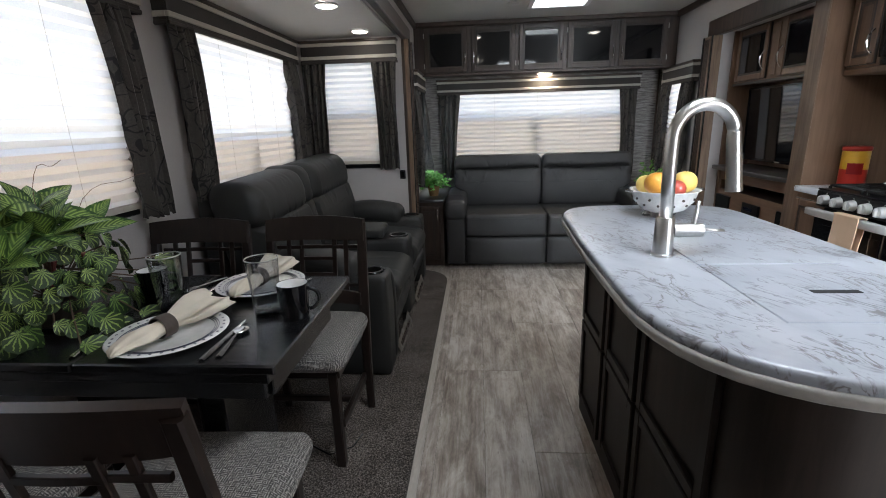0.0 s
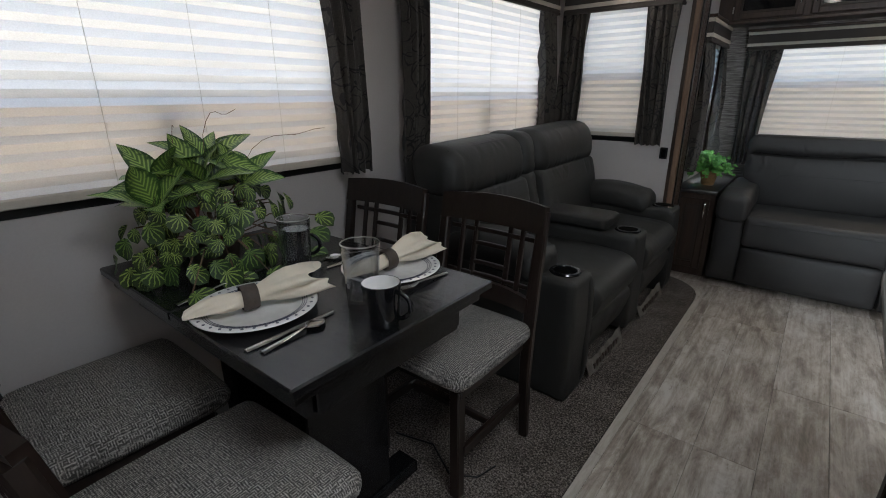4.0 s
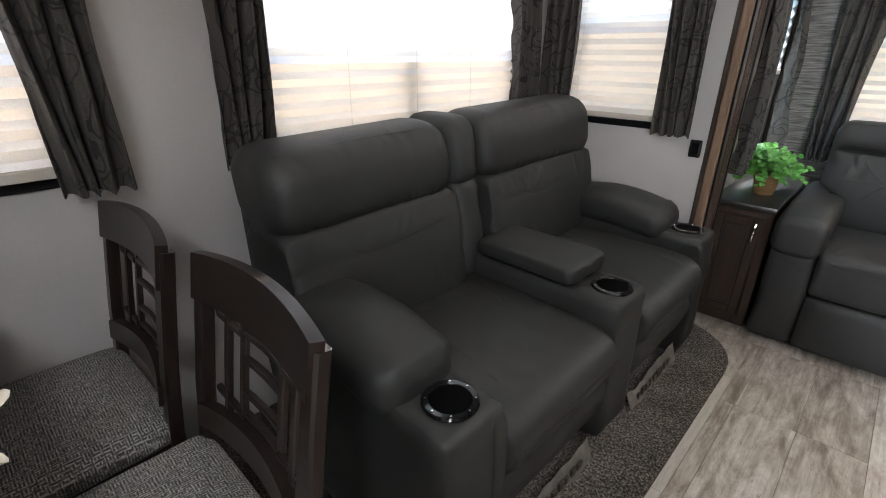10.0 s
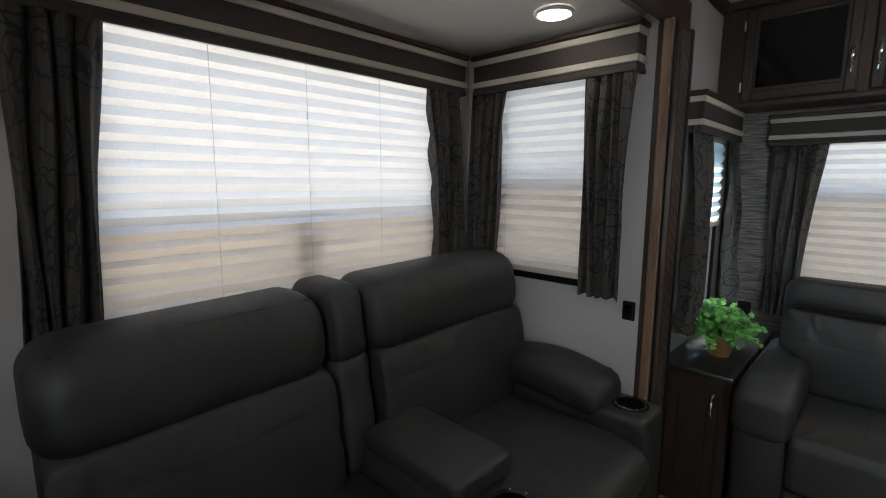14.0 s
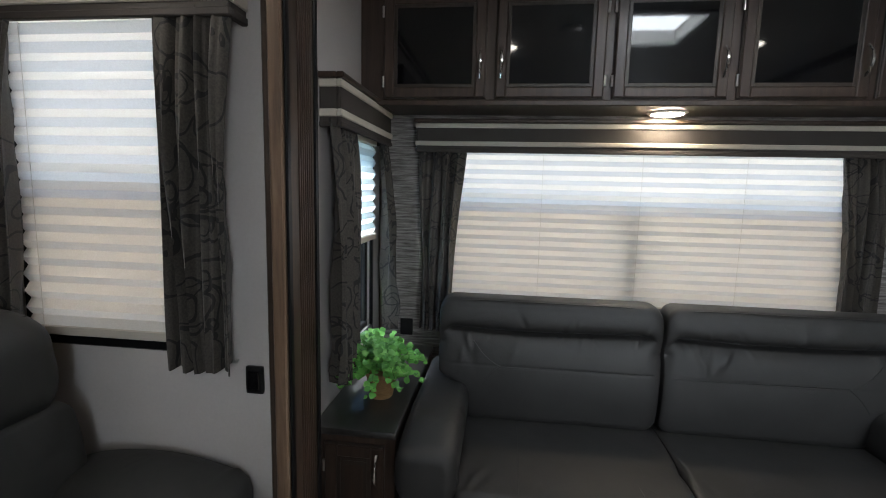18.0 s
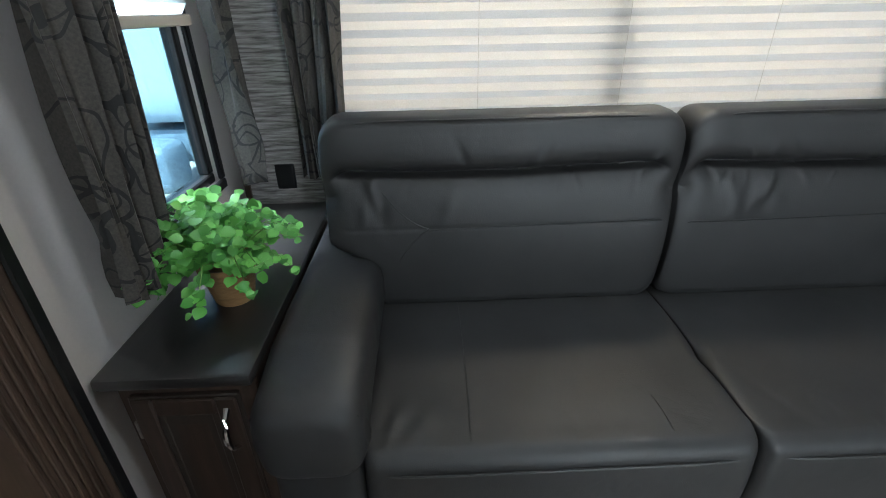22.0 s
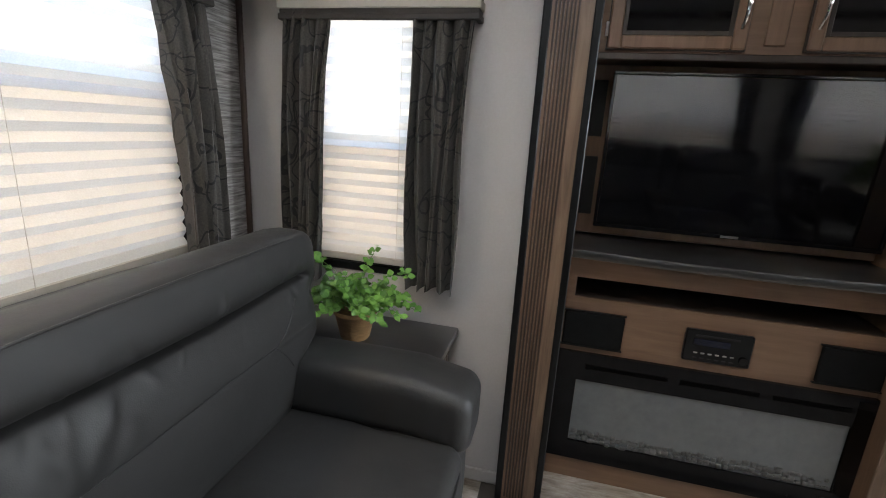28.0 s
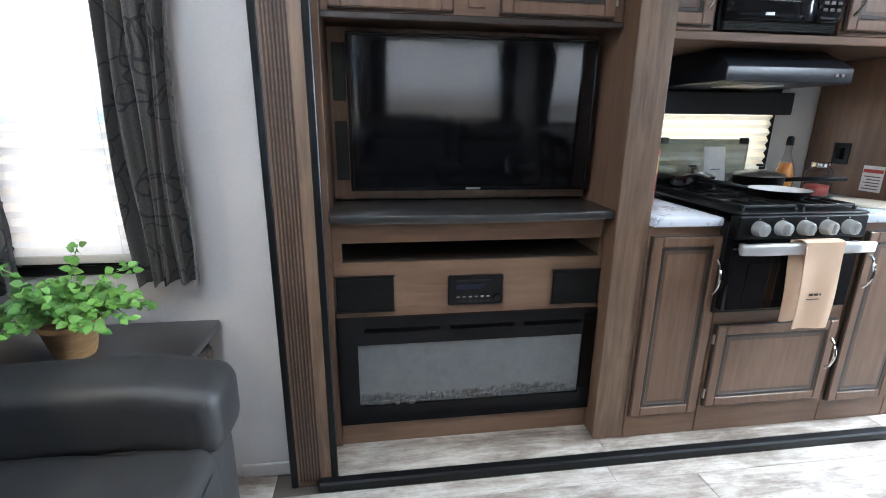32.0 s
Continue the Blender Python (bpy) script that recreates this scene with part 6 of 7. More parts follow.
for y in (1.845, 1.82):
    part("button", cyl((2.4835, y, 1.41), (2.489, y, 1.41), 0.006, n=14), "steel", hood)
part("back_panel", box(2.935, 2.955, 1.64, 2.604, 1.30, 1.508, 0.002), "black_matt", hood)
solid("blind_valance", box(2.86, 2.93, 1.64, 2.60, 1.275, 1.372, 0.004), "black_matt", "matt black valance above the kitchen window", "valance")

mw = thing("microwave", (2.7, 2.14, 1.54), "black microwave oven built into the upper cabinets", "microwave")
part("case", box(2.47, 2.94, 1.918, 2.370, 1.541, 1.836, 0.004), "black", mw)
md = part("microwave_door", rbox(2.437, 2.4695, 2.025, 2.368, 1.575, 1.800, 0.010, 4, (0.004, 0, 0)), "black_door", mw, "glossy black door", 60)
part("door_window", box(2.4325, 2.4365, 2.10, 2.315, 1.635, 1.755, 0.002), "smoke", md)
part("control_panel", rbox(2.437, 2.4695, 1.920, 2.022, 1.575, 1.800, 0.010, 4), "black_gloss", mw, "", 60)
for r in range(4):
    for c in range(3):
        part("key", box(2.4345, 2.4375, 1.938 + c * 0.026, 1.955 + c * 0.026, 1.61 + r * 0.022, 1.620 + r * 0.022, 0.001), "crystal", mw)
_dial = lathe([(0.024, 0), (0.024, 0.002), (0.0205, 0.002), (0.0205, 0)], 28)
_dial.transform(Matrix.Translation((2.4365, 1.97, 1.752)) @ Matrix.Rotation(radians(-90), 4, "Y"))
part("dial", _dial, "steel", mw)
for k in range(5):
    part("vent_slat", box(2.452, 2.4695, 1.93, 2.36, 1.806 + k * 0.006, 1.809 + k * 0.006), "black_matt", mw)
    part("vent_slat", box(2.452, 2.4695, 1.93, 2.36, 1.547 + k * 0.006, 1.550 + k * 0.006), "black_matt", mw)
part("badge", box(2.4335, 2.4365, 2.19, 2.225, 1.590, 1.600, 0.001), "steel", mw)

for y0, y1, hs in ((2.385, 2.604, "lo"), (1.425, 1.90, "hi")):
    uc = thing("wall_cabinet", (2.7, (y0 + y1) / 2, 1.51), "brown glazed upper kitchen cabinet", "cabinet", "kitchen upper cabinets")
    part("body", box(2.468, 2.95, y0, y1, 1.541, 1.925, 0.002), "cab_h", uc)
    door(uc, "x", 2.468, y0 + 0.022, y1 - 0.012, 1.556, 1.90, "cab", "cab", hs, None, 0.038, False, 1.66, 0.11)
solid("cabinet_rail", box(2.462, 2.955, 1.425, 2.604, 1.510, 1.539, 0.003), "cab_h", "brown wooden rail below the upper cabinets", "shelf")
solid("microwave_shelf_panel", box(2.472, 2.95, 1.904, 2.383, 1.842, 1.925, 0.003), "cab_h", "brown wooden panel above the microwave", "cabinet")


layout["frame"] = Matrix()


# ---- lamps and wall fittings ----
def downlight(x, y, z, r=0.055, mat="lamp_w", label="round white ceiling downlight switched on"):
    ob = thing("ceiling_light", (x, y, z), label, "light", "ceiling lights")
    part("rim", lathe([(r + 0.012, 0.0), (r + 0.014, -0.006), (r + 0.004, -0.012), (r, -0.010), (r, -0.001)], 32, (x, y, z - 0.0005), ring=True), "white_paint", ob)
    part("diffuser", lathe([(r - 0.001, -0.004), (r * 0.8, -0.015), (r * 0.4, -0.020), (0.0001, -0.021)], 32, (x, y, z)), mat, ob, "glowing diffuser")
    return ob


for x, y in ((-0.25, 3.55), (-0.25, 2.80)):
    downlight(x, y, SLZ - 0.001)
for x, y in ((0.56, 3.72), (1.80, 3.72), (0.56, 1.9), (1.80, 1.9), (0.56, 0.1), (1.80, 0.1)):
    downlight(x, y, TOP - 0.001)
downlight(1.215, 4.755, 1.691, 0.062, "lamp", "round warm lamp switched on under the overhead cabinets")

solid("ceiling_vent", merged(lathe([(0.05, 0.0), (0.055, -0.006), (0.04, -0.010), (0.0001, -0.010)], 24, (0.86, 4.0, TOP - 0.001))), "steel", "small round grey ceiling vent", "vent")

sw = thing("wall_outlet", (-0.035, 3.805, 0.868), "black outlet plate on the slide-out end wall", "outlet", "outlets")
part("plate", rbox(-0.059, -0.013, 3.796, 3.8095, 0.833, 0.905, 0.004, 4), "black", sw, "", 60)
part("socket", box(-0.050, -0.022, 3.793, 3.7965, 0.845, 0.893, 0.002), "black_gloss", sw)
so = thing("wall_outlet", (0.14, 4.875, 0.70), "black outlet plate on the rear wallpaper", "outlet", "outlets")
part("plate", rbox(0.108, 0.168, 4.868, 4.8795, 0.66, 0.74, 0.003, 4), "black", so, "", 60)
layout["frame"] = KITCHEN_SIDE
ko = thing("wall_outlet", (2.78, 1.425, 1.10), "black outlet plate on the pantry panel", "outlet", "outlets")
part("plate", box(2.735, 2.815, 1.4225, 1.430, 1.06, 1.155, 0.003), "black", ko)
part("switch", box(2.755, 2.795, 1.4295, 1.434, 1.08, 1.135, 0.002), "black_gloss", ko)
st = thing("warning_label", (2.61, 1.424, 1.01), "white printed label with a red band on the pantry panel", "label")
part("paper", box(2.57, 2.66, 1.4225, 1.4235, 0.955, 1.065), "white", st)
part("red_band", box(2.573, 2.657, 1.4234, 1.4239, 1.035, 1.050), plain("label_red", (0.45, 0.05, 0.04), 0.5), st)
for k in range(5):
    part("text_bar", box(2.580, 2.650 - 0.012 * (k % 2), 1.4234, 1.4239, 0.965 + k * 0.013, 0.969 + k * 0.013), "pattern", st)
layout["frame"] = Matrix()
for x, y, z, ax in ((SLX, 1.88, 0.905, 1), (-0.085, SLY, 0.915, 0)):
    cl = thing("curtain_cleat", (x, y, z), "small clear plastic cord cleat on the wall", "cleat", "cord cleats")
    p, q = ((x + 0.0005, y, z), (x + 0.016, y, z)) if ax else ((x, y - 0.0005, z), (x, y - 0.016, z))
    part("peg", cyl(p, q, 0.004, 0.006, 10), "steel", cl)

# ---- island things ----
fc = thing("faucet", (1.035, 1.2, 0.925), "brushed steel pull-down kitchen faucet on the island", "faucet")
part("base", lathe([(0.027, 0.0), (0.027, 0.005), (0.0245, 0.008), (0.0225, 0.094), (0.021, 0.098), (0.0001, 0.098)], 28, (1.035, 1.2, 0.9252)), "steel", fc)
_arc = [(1.036, 1.2, 1.02), (1.034, 1.2, 1.13), (1.034, 1.2, 1.205)]
_arc += [(1.104 - 0.07 * math.cos(a), 1.2, 1.21 + 0.078 * math.sin(a)) for a in spaced(0.10, math.pi * 0.94, 22)]
part("spout", tube(_arc, 0.0155, 20, flat=(0, 1, 0)), "steel", fc, "", 180)
part("spray_head", tube([(1.1715, 1.2, 1.232), (1.174, 1.2, 1.20), (1.182, 1.2, 1.14), (1.188, 1.2, 1.085)], 0.017, 20, [0.0150, 0.0165, 0.0175, 0.019], (0, 1, 0)), "steel", fc, "", 60)
part("button", box(1.192, 1.198, 1.195, 1.205, 1.15, 1.175, 0.001), "black", fc)
part("valve", cyl((1.055, 1.2, 0.990), (1.125, 1.2, 0.990), 0.0175, n=24), "steel", fc)
part("lever", tube([(1.102, 1.2, 0.998), (1.106, 1.2, 1.02), (1.111, 1.2, 1.062)], 0.006, 10, [0.007, 0.0055, 0.0045]), "steel", fc, "", 180)
part("side_lever", tube([(1.123, 1.2, 0.990), (1.150, 1.2, 0.9885), (1.178, 1.2, 0.987)], 0.004, 8), "steel", fc, "", 180)

_bc = Vector((1.25, 1.77, 0.925))
layout["frame"] = Matrix.Translation((1.215, 1.685, 0.925)) @ Matrix.Scale(0.84, 4) @ Matrix.Translation(-_bc)
bw = thing("colander_bowl", (1.25, 1.77, 0.925), "white enamel colander bowl heaped with fruit", "bowl")
part("bowl", lathe([(0.055, 0.022), (0.085, 0.035), (0.115, 0.070), (0.126, 0.108), (0.134, 0.112), (0.134, 0.115), (0.122, 0.113), (0.110, 0.075), (0.082, 0.042), (0.0001, 0.032)], 40, (1.25, 1.77, 0.925)), mottled("speckled_enamel", (0.62, 0.61, 0.58), (0.80, 0.79, 0.77), 60, 0.25, fine=200), bw, "", 180)
for k in range(3):
    a = 2.1 * k + 0.6
    part("foot", lathe([(0.016, 0.0), (0.020, 0.008), (0.012, 0.02), (0.012, 0.032)], 14, (1.25 + 0.062 * math.cos(a), 1.77 + 0.062 * math.sin(a), 0.9252)), "chrome", bw)
for sx in (-1, 1):
    part("handle", tube([(1.25 + sx * (0.128 + 0.028 * math.sin(math.pi * u)), 1.77 - 0.035 + 0.07 * u, 1.036) for u in spaced(0, 1, 9)], 0.004, 8), "chrome", bw, "", 180)
for r in range(2):
    for k in range(12):
        a = k * math.pi / 6 + r * 0.26
        rr, zz = (0.1205, 0.083) if r else (0.1075, 0.060)
        c = Vector((1.25 + rr * math.cos(a), 1.77 + rr * math.sin(a), 0.925 + zz))
        o = Vector((math.cos(a), math.sin(a), -0.5)).normalized()
        part("hole", cyl(c - o * 0.002, c + o * 0.0035, 0.005, n=8), "ring", bw)
_orange = mottled("orange_peel", (0.62, 0.25, 0.03), (0.75, 0.36, 0.05), 12, 0.45, fine=200, bumps=0.3)
_lemon = mottled("yellow_peel", (0.66, 0.45, 0.10), (0.78, 0.58, 0.18), 10, 0.4, fine=150, bumps=0.2)
_red = mottled("red_apple_skin", (0.35, 0.03, 0.03), (0.52, 0.12, 0.06), 14, 0.3, fine=60, bumps=0.05)
for nm, mt, lb, x, y, z, r in (("orange", _orange, "orange in the colander", 1.205, 1.735, 1.068, 0.046), ("orange", _orange, "orange in the colander", 1.262, 1.80, 1.062, 0.044), ("pear", _lemon, "yellow fruit in the colander", 1.318, 1.745, 1.070, 0.045), ("apple", _red, "red apple in the colander", 1.268, 1.70, 1.048, 0.036), ("lemon", _lemon, "yellow fruit in the colander", 1.19, 1.81, 1.055, 0.040)):
    fr = thing(nm, (x, y, z - r), lb, "fruit", "fruit in the bowl")
    part("peel", rbox(x - r, x + r, y - r, y + r, z - r * 0.95, z + r * 0.95, r * 0.93, 8, (0, 0, 0), None, 0.002), mt, fr, "", 180)
    part("stalk", cyl((x, y, z + r * 0.9), (x + 0.002, y, z + r * 1.02), 0.003, 0.002, 6), "stem", fr)

layout["frame"] = Matrix()

# ---- table setting ----
TZ = 0.7575


def plate_setting(cx, cy, ang):
    pl = thing("dinner_plate", (cx, cy, TZ), "white dinner plate with a dotted blue-black rim on the table", "plate", "dinner plates")
    part("dish", lathe([(0.0001, 0.004), (0.085, 0.004), (0.098, 0.010), (0.136, 0.019), (0.139, 0.021), (0.136, 0.0225), (0.097, 0.0135), (0.084, 0.0075), (0.0001, 0.0070)], 56, (cx, cy, TZ)), "white", pl, "", 180)
    part("foot_ring", lathe([(0.078, 0.0), (0.082, 0.0045), (0.074, 0.0045), (0.072, 0.0)], 40, (cx, cy, TZ + 0.0002), ring=True), "white", pl)
    for r0 in (0.103, 0.108, 0.113):
        z = 0.0150 + (r0 - 0.098) * 0.22
        part("rim_line", lathe([(r0, z), (r0 + 0.0014, z + 0.0006), (r0 + 0.0014, z - 0.001), (r0, z - 0.001)], 56, (cx, cy, TZ + 0.0006), ring=True), "pattern", pl)
    dots = []
    for k in range(34):
        a = 2 * math.pi * k / 34
        p = Vector((cx + 0.126 * math.cos(a), cy + 0.126 * math.sin(a), TZ + 0.0212))
        dots.append(cyl(p, p + Vector((0, 0, 0.0010)), 0.0033, n=8))
    part("rim_dots", merged(*dots), "pattern", pl, "dotted rim pattern")
    pl.children[-1]["kind"] = "stuff"
    # rolled napkin through a ring
    nk = thing("napkin", (cx, cy, TZ + 0.012), "cream cloth napkin rolled through a brown ring on a plate", "napkin", "napkins")
    d = Vector((math.cos(ang), math.sin(ang), 0))
    s = Vector((-d.y, d.x, 0))

    def cloth(u, v):
        t = -0.150 + 0.30 * u
        pinch = min(1.0, max(0.0, abs(t + 0.012) - 0.019) / 0.05)
        w = 0.0225 + (0.012 * pinch if t < 0 else 0.034 * min(1.0, max(0.0, t - 0.004) / 0.12))
        h = 0.0185 + (0.001 * pinch if t < 0 else 0.012 * min(1.0, max(0.0, t) / 0.12))
        a = 2 * math.pi * v
        fold = 1 + (0.12 if t < 0 else 0.30) * math.sin(4 * a + 5 * u) * pinch + 0.10 * math.sin(7 * a + 11 * u) * pinch
        shut = 1.0 - 0.62 * max(0.0, (abs(t) - 0.06) / 0.09) ** 1.4 if t < 0 else 1.0
        if u == 0.0:
            shut *= 0.45
        h *= 1.0 if t < 0.08 else 1.0 - 0.4 * (t - 0.08) / 0.07
        tip = (0.022 * math.sin(2 * a + 0.6) + 0.012 * math.sin(5 * a)) * max(0, (u - 0.7) / 0.3)
        p = Vector((cx, cy, 0)) + d * (t + tip) + s * (w * shut * math.cos(a) * fold + 0.006 * math.sin(14 * u))
        z = TZ + 0.022 + h * shut * (1 + math.sin(a) * fold) + 0.016 * max(0, t) / 0.16
        return (p.x, p.y, z)

    part("cloth", sheet(cloth, 44, 48), "napkin", nk, "", 180)
    rc = Vector((cx, cy, TZ + 0.041)) - d * 0.012
    ring = bmesh.new()
    g = []
    for i in range(5):
        t = (-0.018, -0.016, 0.0, 0.016, 0.018)[i]
        rr = (0.029, 0.031, 0.0318, 0.031, 0.029)[i]
        g.append([ring.verts.new(rc + d * t + s * (rr * math.cos(a)) + Vector((0, 0, rr * 0.92 * math.sin(a)))) for a in [2 * math.pi * k / 28 for k in range(28)]])
    for a, b in zip(g, g[1:]):
        for k in range(28):
            ring.faces.new((a[k], a[(k + 1) % 28], b[(k + 1) % 28], b[k]))
    part("napkin_ring", ring, "ring", nk, "brown woven napkin ring", 180)


plate_setting(-0.205, 1.058, radians(73))
plate_setting(-0.14, 1.432, radians(84))


def cutlery(kind, p, q):
    """A fork, knife or spoon from its handle end p to its tip q."""
    p, q = Vector((*p, TZ)), Vector((*q, TZ))
    d = (q - p).normalized()
    L = (q - p).length
    s = Vector((-d.y, d.x, 0))
    ob = thing(kind, p, {"fork": "steel table fork lying on the table", "knife": "steel table knife lying on the table", "spoon": "steel table spoon lying on the table"}[kind], "cutlery", "table cutlery")

    def strip(t0, t1, w0, w1, z0, z1, nm, bulge=0.0, n=10, side=0.0):
        def fn(u, v):
            t = t0 + (t1 - t0) * u
            w = (w0 + (w1 - w0) * u) + bulge * math.sin(math.pi * u)
            c = p + d * (t * L) + s * (side + w * (v - 0.5) * 2)
            dish = 0.003 * (1 - (2 * v - 1) ** 2) * (-1 if bulge > 0.008 else 1)
            return (c.x, c.y, TZ + 0.0022 + z0 + (z1 - z0) * u + dish)
        part(nm, sheet(fn, n, 6, 0.0014), "chrome", ob, "", 60)

    if kind == "knife":
        strip(0, 0.47, 0.008, 0.0065, 0.0, 0.001, "handle", 0.002)
        strip(0.47, 1.0, 0.008, 0.005, 0.001, 0.0, "blade", 0.002)
    elif kind == "spoon":
        strip(0, 0.70, 0.0085, 0.0025, 0.0, 0.006, "handle")
        strip(0.68, 1.0, 0.003, 0.003, 0.006, 0.003, "bowl", 0.0175)
    else:
        strip(0, 0.66, 0.0085, 0.0025, 0.0, 0.008, "handle")
        strip(0.65, 0.80, 0.003, 0.0105, 0.008, 0.005, "root")
        for k in range(4):
            strip(0.79, 1.0, 0.0016, 0.0010, 0.005, 0.009, "tine", 0.0, 5, -0.0088 + k * 0.0059)
    return ob


cutlery("knife", (-0.060, 0.948), (-0.063, 1.166))
cutlery("spoon", (-0.028, 0.965), (-0.044, 1.126))
cutlery("fork", (-0.384, 0.955), (-0.414, 1.152))
cutlery("fork", (-0.010, 1.520), (-0.014, 1.340))
cutlery("spoon", (-0.318, 1.535), (-0.366, 1.380))
cutlery("knife", (-0.296, 1.548), (-0.305, 1.335))


def tumbler(x, y):
    ob = thing("drinking_glass", (x, y, TZ), "tall clear tumbler on the table", "glass", "tumblers")
    part("glass_body", lathe([(0.0001, 0.001), (0.033, 0.0), (0.036, 0.004), (0.0385, 0.06), (0.0445, 0.160), (0.0450, 0.162), (0.0428, 0.160), (0.0366, 0.062), (0.0330, 0.022), (0.0001, 0.018)], 40, (x, y, TZ + 0.0003)), "glass", ob, "", 180)
    # added steel ring: a modelled highlight along the rim of the clear glass
    part("rim", lathe([(0.0430, 0.1600), (0.0438, 0.1632), (0.0449, 0.1620), (0.0448, 0.1600)], 40, (x, y, TZ + 0.0003), ring=True), "steel", ob, "steel ring that stands in for the glint on the glass rim", 180)
    part("thick_base", lathe([(0.0001, 0.002), (0.0335, 0.0015), (0.0345, 0.006), (0.0338, 0.014), (0.0001, 0.015)], 36, (x, y, TZ + 0.0003)), "black_gloss", ob, "dark thick glass base", 60)
    return ob


tumbler(-0.026, 1.226)
tumbler(-0.335, 1.262)


def mug(x, y, ang):
    ob = thing("coffee_mug", (x, y, TZ), "black glazed mug with a pale inside on the table", "mug", "mugs")
    part("cup", lathe([(0.0001, 0.0), (0.033, 0.0), (0.036, 0.006), (0.042, 0.094), (0.0425, 0.098), (0.041, 0.099), (0.0402, 0.095), (0.0350, 0.008), (0.0001, 0.006)], 36, (x, y, TZ + 0.0003)), "black_gloss", ob, "", 60)
    part("inside", lathe([(0.0410, 0.0985), (0.0395, 0.094), (0.034, 0.012), (0.0001, 0.010)], 36, (x, y, TZ + 0.0003), caps=False), "white", ob, "pale glazed inside", 60)
    d = Vector((math.cos(ang), math.sin(ang), 0))
    pts = [Vector((x, y, TZ + 0.05)) + d * (0.038 + 0.030 * math.sin(math.pi * u)) + Vector((0, 0, 0.030 * math.cos(math.pi * u))) for u in spaced(0, 1, 11)]
    part("handle", tube(pts, 0.0055, 10), "black_gloss", ob, "", 180)
    return ob


mug(0.066, 1.198, radians(20))
mug(-0.432, 1.33, radians(40))

# ---- plants ----


def leaf_mesh(name, length, width, mat, round_tip=False, cup=0.15, nu=4, nv=6):
    bm = bmesh.new()
    uvl = bm.loops.layers.uv.new("UVMap")
    g = []
    for j in range(nv + 1):
        v = j / nv
        w = width * (math.sin(math.pi * min(1, v * 0.98 + 0.02)) ** (0.55 if round_tip else 0.8)) * (1.0 if round_tip else (1.15 - 0.55 * v))
        row = []
        for i in range(nu + 1):
            u = i / nu
            o = (u - 0.5) * 2
            row.append((bm.verts.new((o * w, length * v, -cup * length * v * v + abs(o) * w * 0.25)), (u, v)))
        g.append(row)
    for a, b in zip(g, g[1:]):
        for i in range(nu):
            quad = (a[i], a[i + 1], b[i + 1], b[i])
            f = bm.faces.new([q[0] for q in quad])
            for lp, q in zip(f.loops, quad):
                lp[uvl].uv = q[1]
    me = bpy.data.meshes.new(name)
    bm.to_mesh(me)
    bm.free()
    me.materials.append(M[mat])
    me.shade_smooth()
    return me


def leaf_at(parent, me, base, out, up, scale=1.0):
    """A leaf whose stalk end is at base and which points along out."""
    y = Vector(out).normalized()
    x = y.cross(Vector(up)).normalized()
    z = x.cross(y)
    m = Matrix((x, y, z)).transposed().to_4x4()
    ob = new("leaf", me)
    ob.parent = parent
    ob.matrix_parent_inverse = world_of(parent).inverted()
    ob.matrix_basis = Matrix.Translation(base) @ m @ Matrix.Scale(scale, 4)
    return ob


rng = random.Random(5)
bp = thing("potted_plant", (-0.60, 1.16, TZ), "large variegated green artificial plant arrangement on the table", "plant")
part("pot", lathe([(0.05, 0.0), (0.065, 0.01), (0.075, 0.06), (0.07, 0.075), (0.0001, 0.07)], 24, (-0.60, 1.16, TZ + 0.0003)), "ring", bp)
_big = leaf_mesh("pointed_leaf", 0.142, 0.039, "leaf", False, 0.28, 6, 10)
_rnd = leaf_mesh("round_leaf", 0.066, 0.034, "leaf_r", True, 0.12, 4, 5)
C = Vector((-0.60, 1.16, TZ + 0.10))
# rosettes of pointed leaves on stalks
for hx, hy, hz, count in ((0.04, -0.14, 0.10, 8), (0.05, -0.02, 0.15, 9), (-0.03, 0.03, 0.19, 8), (0.04, 0.09, 0.13, 7), (-0.05, -0.09, 0.14, 7)):
    hub = C + Vector((hx, hy, hz))
    part("stalk", tube([C - Vector((0, 0, 0.05)), (C + hub) / 2 + Vector((0, 0, 0.015)), hub], 0.0045, 6), "red_stem" if hz < 0.1 else "stem", bp)
    for k in range(count):
        an = 2 * math.pi * k * 0.381966 + hy * 20
        el = 0.15 + 1.15 * (k / count) + rng.uniform(-0.15, 0.15)
        d = Vector((math.cos(an) * math.cos(el), math.sin(an) * math.cos(el), math.sin(el)))
        base = hub + d * 0.012
        if (base + d * 0.12).x < -0.80:
            d.x = max(d.x, (-0.80 - base.x) / 0.12)
        leaf_at(bp, _big, base, d, (-d.x * d.z * 0.6 + 0.3 + rng.uniform(-0.3, 0.3), -d.y * d.z * 0.6 - 0.25 + rng.uniform(-0.3, 0.3), 0.9), 0.72 + 0.38 * rng.random())
